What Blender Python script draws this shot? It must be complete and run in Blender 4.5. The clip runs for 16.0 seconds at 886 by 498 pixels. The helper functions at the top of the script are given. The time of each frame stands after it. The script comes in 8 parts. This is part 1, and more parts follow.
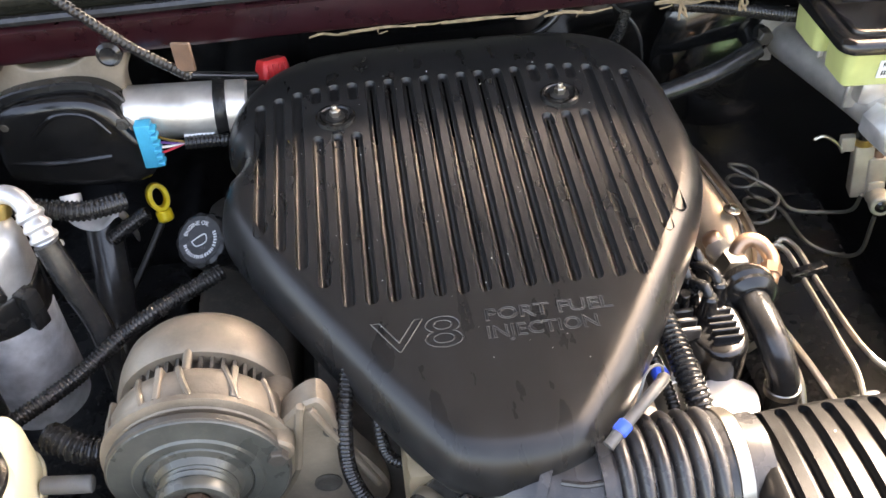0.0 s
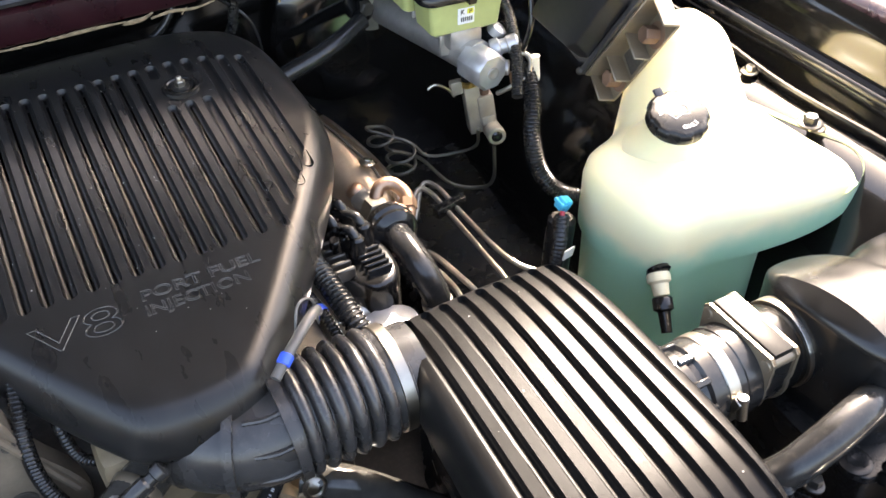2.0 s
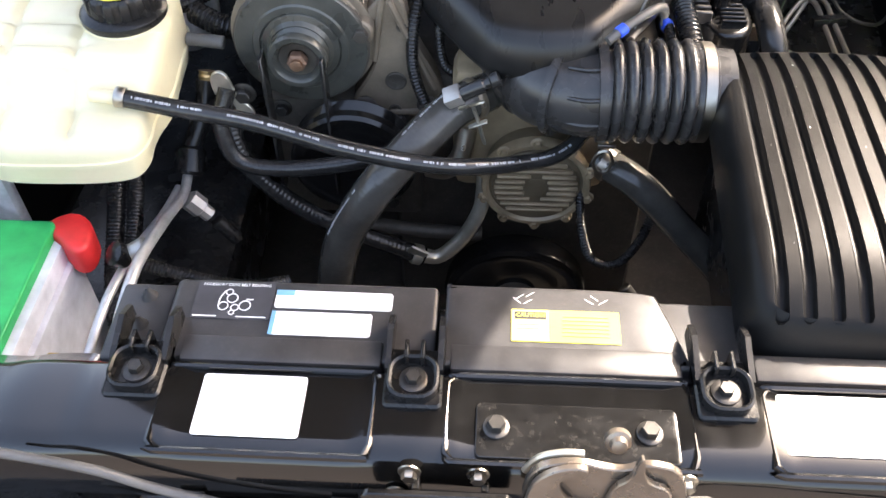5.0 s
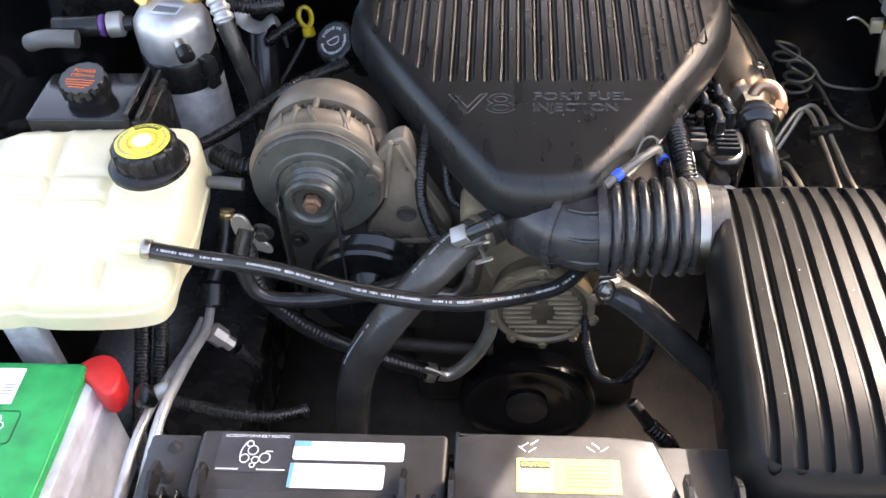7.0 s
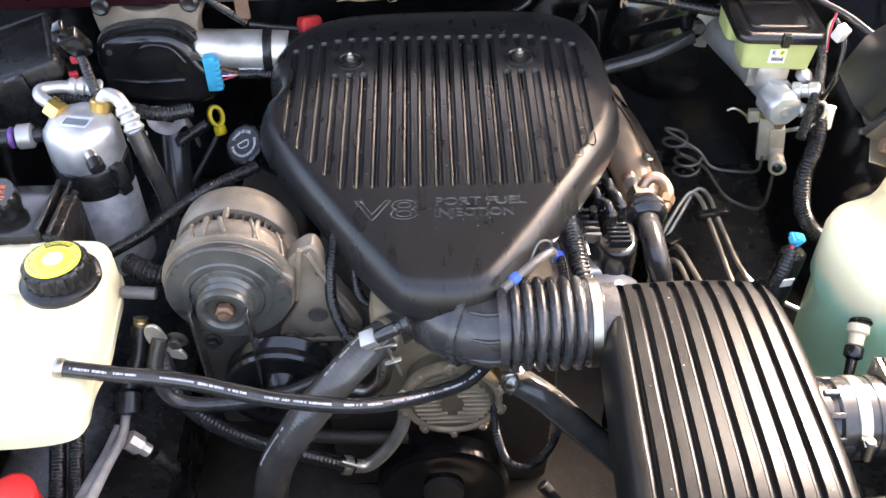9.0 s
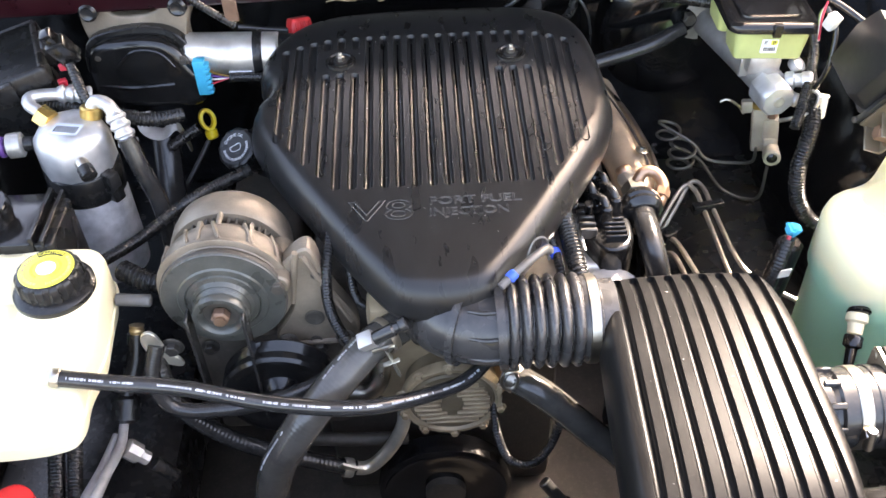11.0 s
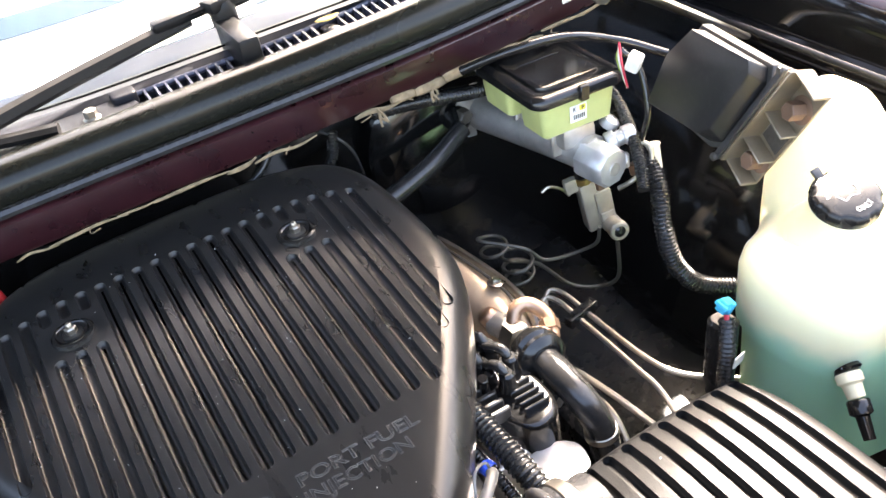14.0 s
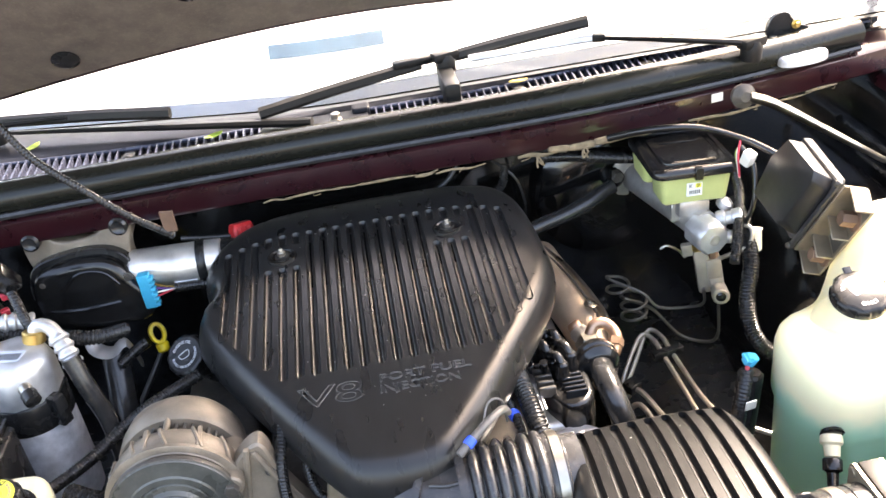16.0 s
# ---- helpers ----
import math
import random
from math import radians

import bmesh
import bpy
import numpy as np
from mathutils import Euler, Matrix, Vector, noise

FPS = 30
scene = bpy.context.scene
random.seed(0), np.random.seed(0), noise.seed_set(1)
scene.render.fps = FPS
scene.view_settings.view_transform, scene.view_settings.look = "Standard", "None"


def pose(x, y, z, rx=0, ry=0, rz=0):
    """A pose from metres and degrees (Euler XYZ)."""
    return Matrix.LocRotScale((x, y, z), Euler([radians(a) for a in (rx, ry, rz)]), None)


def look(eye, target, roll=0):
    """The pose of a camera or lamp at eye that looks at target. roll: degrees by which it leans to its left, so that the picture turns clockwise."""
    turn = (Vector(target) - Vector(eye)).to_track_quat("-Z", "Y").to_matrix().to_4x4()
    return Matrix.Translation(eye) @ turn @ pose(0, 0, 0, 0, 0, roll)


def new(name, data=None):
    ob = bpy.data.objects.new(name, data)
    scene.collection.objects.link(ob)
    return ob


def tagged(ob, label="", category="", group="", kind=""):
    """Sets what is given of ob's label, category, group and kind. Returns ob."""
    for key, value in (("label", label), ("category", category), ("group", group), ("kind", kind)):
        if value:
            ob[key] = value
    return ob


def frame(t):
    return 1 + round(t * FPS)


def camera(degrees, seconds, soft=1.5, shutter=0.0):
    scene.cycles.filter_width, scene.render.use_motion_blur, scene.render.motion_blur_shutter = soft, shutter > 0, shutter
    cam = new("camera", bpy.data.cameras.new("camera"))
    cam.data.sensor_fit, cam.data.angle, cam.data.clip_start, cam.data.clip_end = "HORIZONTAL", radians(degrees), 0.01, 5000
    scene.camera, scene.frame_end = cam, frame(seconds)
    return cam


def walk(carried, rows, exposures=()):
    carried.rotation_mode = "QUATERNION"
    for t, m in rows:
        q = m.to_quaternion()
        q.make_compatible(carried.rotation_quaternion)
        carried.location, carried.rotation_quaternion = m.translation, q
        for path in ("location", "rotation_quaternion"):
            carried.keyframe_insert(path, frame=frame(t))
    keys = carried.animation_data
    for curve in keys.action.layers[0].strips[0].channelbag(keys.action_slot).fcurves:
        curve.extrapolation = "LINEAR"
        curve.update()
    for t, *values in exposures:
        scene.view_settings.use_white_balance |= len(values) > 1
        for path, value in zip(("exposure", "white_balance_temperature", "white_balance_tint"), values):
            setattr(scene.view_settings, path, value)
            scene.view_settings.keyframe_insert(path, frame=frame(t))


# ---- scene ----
cam = camera(52.2, 16.0)

PATH = [
    (0, (-0.0836, -0.8294, 0.5433), (0.0212, 0.3511, -0.5316), -2.95),
    (0.5, (-0.0489, -0.8552, 0.5714), (0.2404, 0.3217, -0.4732), -1.56),
    (1, (-0.0289, -0.8831, 0.5809), (0.4003, 0.2903, -0.4186), -1.63),
    (1.5, (-0.0214, -0.9168, 0.5742), (0.4753, 0.2208, -0.4354), -3.38),
    (2, (-0.0321, -0.9448, 0.5424), (0.5235, 0.1169, -0.5179), -1.65),
    (2.5, (0.0157, -1.0227, 0.5218), (0.5147, -0.0034, -0.606), -0.40),
    (3, (0.081, -1.119, 0.4864), (0.4929, -0.0934, -0.6704), 1.76),
    (3.5, (0.0889, -1.1698, 0.4733), (0.3852, -0.1398, -0.7147), 2.81),
    (4, (0.0477, -1.1947, 0.4716), (0.1882, -0.1482, -0.7305), 1.60),
    (4.5, (-0.0217, -1.2078, 0.4876), (0.0004, -0.1527, -0.715), 1.53),
    (4.7, (-0.0468, -1.2129, 0.4896), (-0.0813, -0.1509, -0.7066), 0.82),
    (6.8, (-0.0435, -1.18, 0.5843), (-0.1762, -0.0714, -0.5617), -3.66),
    (7, (-0.0314, -1.1689, 0.6004), (-0.1437, -0.0465, -0.5344), -3.53),
    (7.5, (-0.0256, -1.1511, 0.6399), (-0.0656, 0.0117, -0.4584), -2.17),
    (8, (-0.0137, -1.1476, 0.6699), (-0.0147, 0.0331, -0.4099), -1.44),
    (8.5, (-0.0067, -1.1536, 0.679), (0.0067, 0.0277, -0.4001), -1.11),
    (9, (-0.0022, -1.154, 0.684), (0.0106, 0.023, -0.3998), -1.15),
    (11.3, (-0.0013, -1.1478, 0.6811), (0.0147, 0.0256, -0.4065), -2.65),
    (11.5, (0.0063, -1.1528, 0.6694), (0.016, 0.0411, -0.3957), -3.02),
    (12, (0.0098, -1.1452, 0.6628), (0.0323, 0.0978, -0.3443), -3.56),
    (12.5, (0.0088, -1.0775, 0.6348), (0.1138, 0.2159, -0.3012), -4.96),
    (13, (-0.0644, -0.9373, 0.5872), (0.3003, 0.352, -0.2872), -5.02),
    (13.5, (-0.0672, -0.8304, 0.5633), (0.4571, 0.3805, -0.3415), -8.37),
    (14, (-0.0602, -0.8051, 0.5463), (0.4546, 0.3666, -0.414), -11.26),
    (14.5, (-0.0448, -0.8286, 0.5676), (0.3555, 0.379, -0.4027), -10.60),
    (15, (0.0001, -0.9548, 0.5809), (0.2441, 0.3173, -0.3584), -8.45),
    (15.5, (0.0244, -1.0858, 0.6133), (0.1763, 0.2395, -0.2701), -6.92),
    (16, (0.0415, -1.1689, 0.6448), (0.1299, 0.2105, -0.161), -8.36),
]
walk(cam, [(t, look(eye, target, roll)) for t, eye, target, roll in PATH],
     [(0, 3.55, 8400, 17), (0.5, 3.54, 8000, 17), (1.5, 3.20, 7700, 16), (2.5, 2.90, 7500, 15), (3.2, 2.78, 7400, 15), (4.5, 2.82, 7500, 15), (7, 2.94, 7500, 17), (8, 3.44, 7550, 19), (9, 3.46, 7600, 19), (12, 3.60, 7700, 17), (14.5, 3.60, 7350, 15), (15, 3.69, 7500, 16), (16, 3.39, 7700, 16)])
from mathutils import geometry

# ---- world, sun ----
world = bpy.data.worlds.new("sky")
scene.world = world
world.use_nodes = True
wn = world.node_tree.nodes
sky = wn.new("ShaderNodeTexSky")
sky.sky_type = "NISHITA"
sky.sun_disc = False
sky.ozone_density = 0.4
sky.dust_density = 4.0
SUN_DIR = Vector((0.53, 0.50, 0.685)).normalized()
sky.sun_elevation = math.asin(SUN_DIR.z)
sky.sun_rotation = math.atan2(SUN_DIR.x, SUN_DIR.y)
world.node_tree.links.new(sky.outputs[0], wn["Background"].inputs[0])
wn["Background"].inputs[1].default_value = 0.15
sun = new("sun", bpy.data.lights.new("sun", "SUN"))
sun.data.energy = 2.9
sun.data.angle = radians(0.6)
sun.data.color = (1.0, 0.97, 0.94)
sun.matrix_world = look(SUN_DIR * 5, (0, 0, 0))


# ---- materials ----
def mat(name, color, rough=0.5, metal=0.0, vary=0.25, scale=30.0, bump=0.0, bscale=400.0, dust=0.0, dustcol=(0.32, 0.28, 0.23),
        rvary=0.06, coat=0.0, stretch=(1, 1, 1), spec=0.5):
    m = bpy.data.materials.new(name)
    m.use_nodes = True
    nt = m.node_tree
    n, l = nt.nodes, nt.links
    bs = n["Principled BSDF"]
    bs.inputs["Metallic"].default_value = metal
    bs.inputs["Coat Weight"].default_value = coat
    bs.inputs["Specular IOR Level"].default_value = spec
    tc = n.new("ShaderNodeTexCoord")
    mp = n.new("ShaderNodeMapping")
    mp.inputs["Scale"].default_value = stretch
    l.new(tc.outputs["Object"], mp.inputs[0])
    big = n.new("ShaderNodeTexNoise")
    big.inputs["Scale"].default_value = scale
    big.inputs["Detail"].default_value = 6
    l.new(mp.outputs[0], big.inputs["Vector"])
    ramp = n.new("ShaderNodeValToRGB")
    lo = tuple(c * (1 - vary) for c in color)
    hi = tuple(min(1, c * (1 + vary)) for c in color)
    ramp.color_ramp.elements[0].color, ramp.color_ramp.elements[1].color = (*lo, 1), (*hi, 1)
    ramp.color_ramp.elements[0].position, ramp.color_ramp.elements[1].position = 0.3, 0.7
    l.new(big.outputs["Fac"], ramp.inputs[0])
    col = ramp.outputs[0]
    fine = n.new("ShaderNodeTexNoise")
    fine.inputs["Scale"].default_value = bscale
    fine.inputs["Detail"].default_value = 4
    l.new(mp.outputs[0], fine.inputs["Vector"])
    if dust > 0:
        dn = n.new("ShaderNodeTexNoise")
        dn.inputs["Scale"].default_value = 130
        dn.inputs["Detail"].default_value = 10
        dn.inputs["Roughness"].default_value = 0.75
        l.new(tc.outputs["Object"], dn.inputs["Vector"])
        dr = n.new("ShaderNodeMapRange")
        dr.inputs[1].default_value, dr.inputs[2].default_value = 0.50, 0.85
        dr.inputs[4].default_value = dust
        l.new(dn.outputs["Fac"], dr.inputs[0])
        mx = n.new("ShaderNodeMix")
        mx.data_type = "RGBA"
        l.new(dr.outputs[0], mx.inputs[0])
        l.new(col, mx.inputs[6])
        mx.inputs[7].default_value = (*dustcol, 1)
        col = mx.outputs[2]
    l.new(col, bs.inputs["Base Color"])
    rr = n.new("ShaderNodeMapRange")
    rr.inputs[1].default_value, rr.inputs[2].default_value = 0.3, 0.7
    rr.inputs[3].default_value, rr.inputs[4].default_value = max(0.02, rough - rvary), min(1, rough + rvary)
    l.new(big.outputs["Fac"], rr.inputs[0])
    l.new(rr.outputs[0], bs.inputs["Roughness"])
    if bump > 0:
        bp = n.new("ShaderNodeBump")
        bp.inputs["Strength"].default_value = bump
        bp.inputs["Distance"].default_value = 0.0006
        l.new(fine.outputs["Fac"], bp.inputs["Height"])
        l.new(bp.outputs[0], bs.inputs["Normal"])
    return m


def glass_mat():
    m = bpy.data.materials.new("windscreen_glass")
    m.use_nodes = True
    bs = m.node_tree.nodes["Principled BSDF"]
    bs.inputs["Base Color"].default_value = (0.93, 0.97, 0.96, 1)
    bs.inputs["Roughness"].default_value = 0.02
    bs.inputs["Transmission Weight"].default_value = 1.0
    bs.inputs["IOR"].default_value = 1.5
    return m


def tank_mat():
    """Milky tank wall, tinted where the teal fluid stands behind it; the level lies along the tank's own slope."""
    m = mat("milky_poly_tank", (0.92, 0.84, 0.53), 0.34, vary=0.05, scale=8, bump=0.15, bscale=120)
    n, l = m.node_tree.nodes, m.node_tree.links
    bs = n["Principled BSDF"]
    cream = bs.inputs["Base Color"].links[0].from_socket
    tc = n.new("ShaderNodeTexCoord")
    dot = n.new("ShaderNodeVectorMath")
    dot.operation = "DOT_PRODUCT"
    dot.inputs[1].default_value = (-0.13, 0.0, 1.0)
    l.new(tc.outputs["Object"], dot.inputs[0])
    wob = n.new("ShaderNodeTexNoise")
    wob.inputs["Scale"].default_value = 22
    l.new(tc.outputs["Object"], wob.inputs["Vector"])
    add = n.new("ShaderNodeMath")
    add.operation = "MULTIPLY_ADD"
    add.inputs[1].default_value = 0.03
    l.new(wob.outputs["Fac"], add.inputs[0])
    l.new(dot.outputs["Value"], add.inputs[2])
    level = n.new("ShaderNodeMapRange")
    level.interpolation_type = "SMOOTHSTEP"
    level.inputs[1].default_value, level.inputs[2].default_value = -0.215, -0.178
    l.new(add.outputs[0], level.inputs[0])
    mx = n.new("ShaderNodeMix")
    mx.data_type = "RGBA"
    mx.inputs[6].default_value = (0.36, 0.66, 0.44, 1)
    l.new(level.outputs[0], mx.inputs[0])
    l.new(cream, mx.inputs[7])
    l.new(mx.outputs[2], bs.inputs["Base Color"])
    bs.inputs["Subsurface Weight"].default_value = 0.35
    bs.inputs["Subsurface Radius"].default_value = (1.0, 0.9, 0.6)
    bs.inputs["Subsurface Scale"].default_value = 0.02
    return m


M = {
    "cover": mat("moulded_black_plastic", (0.014, 0.014, 0.014), 0.29, bump=0.16, bscale=900, dust=0.012, scale=20, stretch=(2.2, 0.8, 1), vary=0.18, rvary=0.03, spec=0.36),
    "airbox": mat("sun_faded_black_plastic", (0.008, 0.0079, 0.0078), 0.33, bump=0.22, bscale=1100, dust=0.015, scale=12, spec=0.13),
    "plastic": mat("black_plastic", (0.012, 0.012, 0.012), 0.26, bump=0.15, bscale=700, dust=0.06, spec=0.35),
    "gloss": mat("glossy_black_plastic", (0.008, 0.008, 0.008), 0.18, dust=0.05, rvary=0.06),
    "shroud": mat("grained_black_shroud", (0.034, 0.033, 0.033), 0.40, bump=0.2, bscale=1200, dust=0.08),
    "rubber": mat("black_rubber", (0.021, 0.0208, 0.0205), 0.19, bump=0.10, bscale=500, dust=0.10),
    "loom": mat("loom_plastic", (0.014, 0.014, 0.014), 0.25, dust=0.12),
    "blackpaint": mat("black_body_paint", (0.005, 0.005, 0.005), 0.12, dust=0.012, rvary=0.06, coat=0.35),
    "maroon": mat("maroon_car_paint", (0.019, 0.003, 0.005), 0.3, dust=0.07, coat=0.45, dustcol=(0.16, 0.10, 0.09)),
    "alu": mat("cast_aluminium", (0.46, 0.44, 0.41), 0.45, metal=0.7, bump=0.4, bscale=250, dust=0.25),
    "alt": mat("dusty_cast_aluminium", (0.20, 0.162, 0.120), 0.46, metal=0.2, bump=0.6, bscale=220, dust=0.5, dustcol=(0.30, 0.25, 0.19)),
    "altdisc": mat("worn_steel_pulley", (0.082, 0.084, 0.074), 0.30, metal=0.35, bump=0.2, dust=0.2),
    "brightalu": mat("bright_machined_aluminium", (0.56, 0.56, 0.56), 0.40, metal=0.65, bump=0.2, bscale=300),
    "steel": mat("zinc_steel", (0.40, 0.37, 0.32), 0.32, metal=1.0, dust=0.15),
    "rusty": mat("rusty_steel", (0.20, 0.12, 0.08), 0.6, metal=0.4, bump=0.5, dust=0.4, dustcol=(0.25, 0.11, 0.05)),
    "copper": mat("copper_toned_steel", (0.38, 0.24, 0.16), 0.35, metal=0.8, dust=0.2),
    "brass": mat("yellow_brass", (0.62, 0.42, 0.14), 0.3, metal=0.9),
    "gold": mat("gold_zinc_plating", (0.50, 0.38, 0.20), 0.35, metal=0.9),
    "cream": mat("cream_poly_tank", (0.80, 0.72, 0.48), 0.36, vary=0.08, scale=9, bump=0.1, dust=0.15, dustcol=(0.45, 0.33, 0.18)),
    "washer": tank_mat(),
    "yellow": mat("yellow_plastic", (0.85, 0.58, 0.02), 0.35),
    "label_y": mat("yellow_label_paper", (0.88, 0.80, 0.09), 0.4, vary=0.06),
    "label_w": mat("white_label_paper", (0.86, 0.86, 0.85), 0.35, vary=0.04),
    "label_k": mat("black_print", (0.02, 0.02, 0.02), 0.5),
    "red": mat("red_plastic", (0.65, 0.03, 0.03), 0.4),
    "green": mat("green_battery_plastic", (0.0, 0.34, 0.09), 0.4, dust=0.06),
    "battwhite": mat("grey_white_battery_case", (0.62, 0.63, 0.66), 0.35, dust=0.12),
    "blue": mat("blue_plastic", (0.03, 0.10, 0.65), 0.35),
    "cyan": mat("cyan_connector_plastic", (0.02, 0.42, 0.62), 0.4),
    "olive": mat("pale_green_translucent_plastic", (0.46, 0.50, 0.20), 0.35, vary=0.1),
    "orange": mat("orange_print", (0.75, 0.14, 0.03), 0.5),
    "fibre": mat("torn_fibre_insulation", (0.20, 0.15, 0.09), 0.95, vary=0.4, scale=90, bump=0.8),
    "weather": mat("rubber_weatherstrip", (0.010, 0.0105, 0.008), 0.24, vary=0.3, scale=5, bump=0.2, bscale=60, dust=0.05, dustcol=(0.2, 0.2, 0.15), spec=0.32),
    "glass": glass_mat(),
    "shade": mat("white_sun_shade", (0.85, 0.86, 0.88), 0.6, vary=0.04, scale=6),
    "paleblue": mat("pale_blue_print", (0.16, 0.38, 0.56), 0.5),
    "sticker": mat("blue_sticker_film", (0.035, 0.066, 0.092), 0.5, spec=0.2),
    "hoodpad": mat("hood_insulation_pad", (0.125, 0.104, 0.088), 0.95, bump=0.8, bscale=300, dust=0.3),
    "asphalt": mat("red_brown_paving", (0.10, 0.086, 0.076), 0.9, bump=0.8, bscale=120),
    "darkmetal": mat("grimy_dark_metal", (0.070, 0.062, 0.052), 0.55, metal=0.3, bump=0.4, dust=0.25),
    "white": mat("off_white_plastic", (0.80, 0.77, 0.68), 0.35),
    "tan": mat("heat_stained_sheet_metal", (0.52, 0.40, 0.28), 0.38, metal=0.55, scale=18, dust=0.25, dustcol=(0.30, 0.16, 0.08)),
    "greyhose": mat("grey_rubber_hose", (0.10, 0.098, 0.094), 0.42, dust=0.15),
    "lines": mat("dull_steel_line", (0.42, 0.38, 0.31), 0.42, metal=0.7, dust=0.15),
    "steel2": mat("chromate_steel", (0.60, 0.57, 0.48), 0.35, metal=0.8, dust=0.1),
    "orange2": mat("amber_print", (0.85, 0.42, 0.05), 0.5),
    "boltgrey": mat("grey_phosphate_bolt", (0.065, 0.062, 0.058), 0.38, metal=0.7, dust=0.2),
    "dirtypaint": mat("dirt_streaked_black_paint", (0.008, 0.008, 0.008), 0.18, dust=0.09, dustcol=(0.30, 0.27, 0.23), stretch=(1, 2.5, 1)),
    "faded": mat("faded_grey_print", (0.50, 0.50, 0.50), 0.5),
    "goldprint": mat("brown_bar_print", (0.50, 0.36, 0.20), 0.5),
    "yellowprint": mat("faded_yellow_print", (0.62, 0.50, 0.08), 0.5),
    "labelgrey": mat("dark_grey_label", (0.05, 0.05, 0.055), 0.4),
    "darkgreen": mat("dark_green_line", (0.0, 0.12, 0.04), 0.5),
    "paleblue2": mat("pale_blue_label", (0.50, 0.55, 0.62), 0.4),
    "purple": mat("purple_plastic", (0.12, 0.05, 0.22), 0.4),
    "zincbody": mat("frosted_aluminium", (0.58, 0.585, 0.60), 0.48, metal=0.4, bump=0.3, scale=60),
    "satin": mat("satin_silver_paint", (0.62, 0.59, 0.54), 0.35, metal=0.7, dust=0.1),
    "wire": mat("red_wire", (0.5, 0.03, 0.05), 0.4),
    # lighter than the cover: glossy glints on the letter edges put into the colour
    "letter": mat("glint_pale_letter_plastic", (0.045, 0.045, 0.045), 0.22),
    "mafplate": mat("tan_chromate_casting", (0.24, 0.195, 0.14), 0.36, metal=0.5, dust=0.12),
    # line steel darkened: the coil's missing shade is painted in
    "coil": mat("shaded_brake_line", (0.13, 0.12, 0.10), 0.45, metal=0.6, dust=0.15),
    "print": mat("white_hose_print", (0.50, 0.51, 0.52), 0.5),
    "slat": mat("blue_black_grille_plastic", (0.040, 0.044, 0.066), 0.28),
    "latch": mat("brown_stained_latch_steel", (0.22, 0.185, 0.15), 0.27, metal=0.7, dust=0.3, dustcol=(0.22, 0.12, 0.06)),
    "dustyrubber": mat("dusty_coolant_hose_rubber", (0.058, 0.055, 0.049), 0.18, bump=0.2, bscale=300, dust=0.22, dustcol=(0.16, 0.14, 0.11)),
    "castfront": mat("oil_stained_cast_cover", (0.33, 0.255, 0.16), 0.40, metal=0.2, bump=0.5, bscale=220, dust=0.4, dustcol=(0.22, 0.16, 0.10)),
    "cleaner": mat("satin_black_housing_plastic", (0.009, 0.009, 0.009), 0.23, bump=0.05, bscale=900, dust=0.03),
    # castfront about halved: shade between the cover's ribs put into the colour
    "castdark": mat("shade_dark_cast", (0.15, 0.118, 0.075), 0.5, metal=0.2, bump=0.5, bscale=220, dust=0.3, dustcol=(0.10, 0.08, 0.05)),
    "module": mat("satin_black_module_lid", (0.012, 0.012, 0.013), 0.48, bump=0.1, bscale=900, dust=0.05),
    "dash": mat("blue_grey_dashboard", (0.030, 0.046, 0.088), 0.5),
    "duct": mat("dusty_duct_rubber", (0.034, 0.033, 0.033), 0.27, bump=0.08, bscale=500, dust=0.10),
    "zinctan": mat("tan_zinc_casting", (0.40, 0.355, 0.28), 0.42, metal=0.3, bump=0.25, bscale=300, dust=0.15, dustcol=(0.25, 0.18, 0.11)),
    "cell": mat("pale_yellow_print", (0.80, 0.74, 0.22), 0.45),
    # grille plastic darkened: shade over the cowl is put into the colour
    "cowlblack": mat("shade_dark_cowl_plastic", (0.009, 0.010, 0.014), 0.42, dust=0.04, spec=0.2),
    "wiper": mat("matt_black_wiper_paint", (0.007, 0.007, 0.007), 0.38, dust=0.03, spec=0.22),
    "leaf": mat("dry_leaf", (0.45, 0.30, 0.06), 0.7),
    "greenleaf": mat("green_leaf", (0.30, 0.40, 0.05), 0.6),
}


# ---- mesh helpers ----
def finish(bm, name, material, smooth=True):
    bmesh.ops.recalc_face_normals(bm, faces=bm.faces)
    me = bpy.data.meshes.new(name)
    bm.to_mesh(me)
    bm.free()
    if smooth:
        me.shade_smooth()
        me.set_sharp_from_angle(angle=radians(38))
    me.materials.append(material)
    return me


def thing(name, label, category, at=(0, 0, 0), group="", kind=""):
    ob = new(name)
    ob.location = at
    ob.empty_display_size = 0.02
    return tagged(ob, label, category, group, kind)


def solo(name, bm, material, label, category, group="", kind=""):
    return tagged(new(name, finish(bm, name, material)), label, category, group, kind)


def part(name, bm, material, parent, label=""):
    ob = new(name, finish(bm, name, material))
    ob.parent = parent
    off = parent.location if parent.type == "EMPTY" else Vector((0, 0, 0))
    ob.matrix_parent_inverse = Matrix.Translation(-off)
    return tagged(ob, label)


def shared(name, me, m, parent, label=""):
    ob = new(name, me)
    ob.parent = parent
    ob.matrix_parent_inverse = Matrix.Translation(-parent.location)
    ob.matrix_basis = m
    return tagged(ob, label)


def smoothed(pts, rounds=2):
    """Closed control polygon to a rounded outline, by corner cutting."""
    p = [Vector(q) for q in pts]
    for _ in range(rounds):
        q = []
        for a, b in zip(p, p[1:] + p[:1]):
            q += [a * 0.75 + b * 0.25, a * 0.25 + b * 0.75]
        p = q
    return p


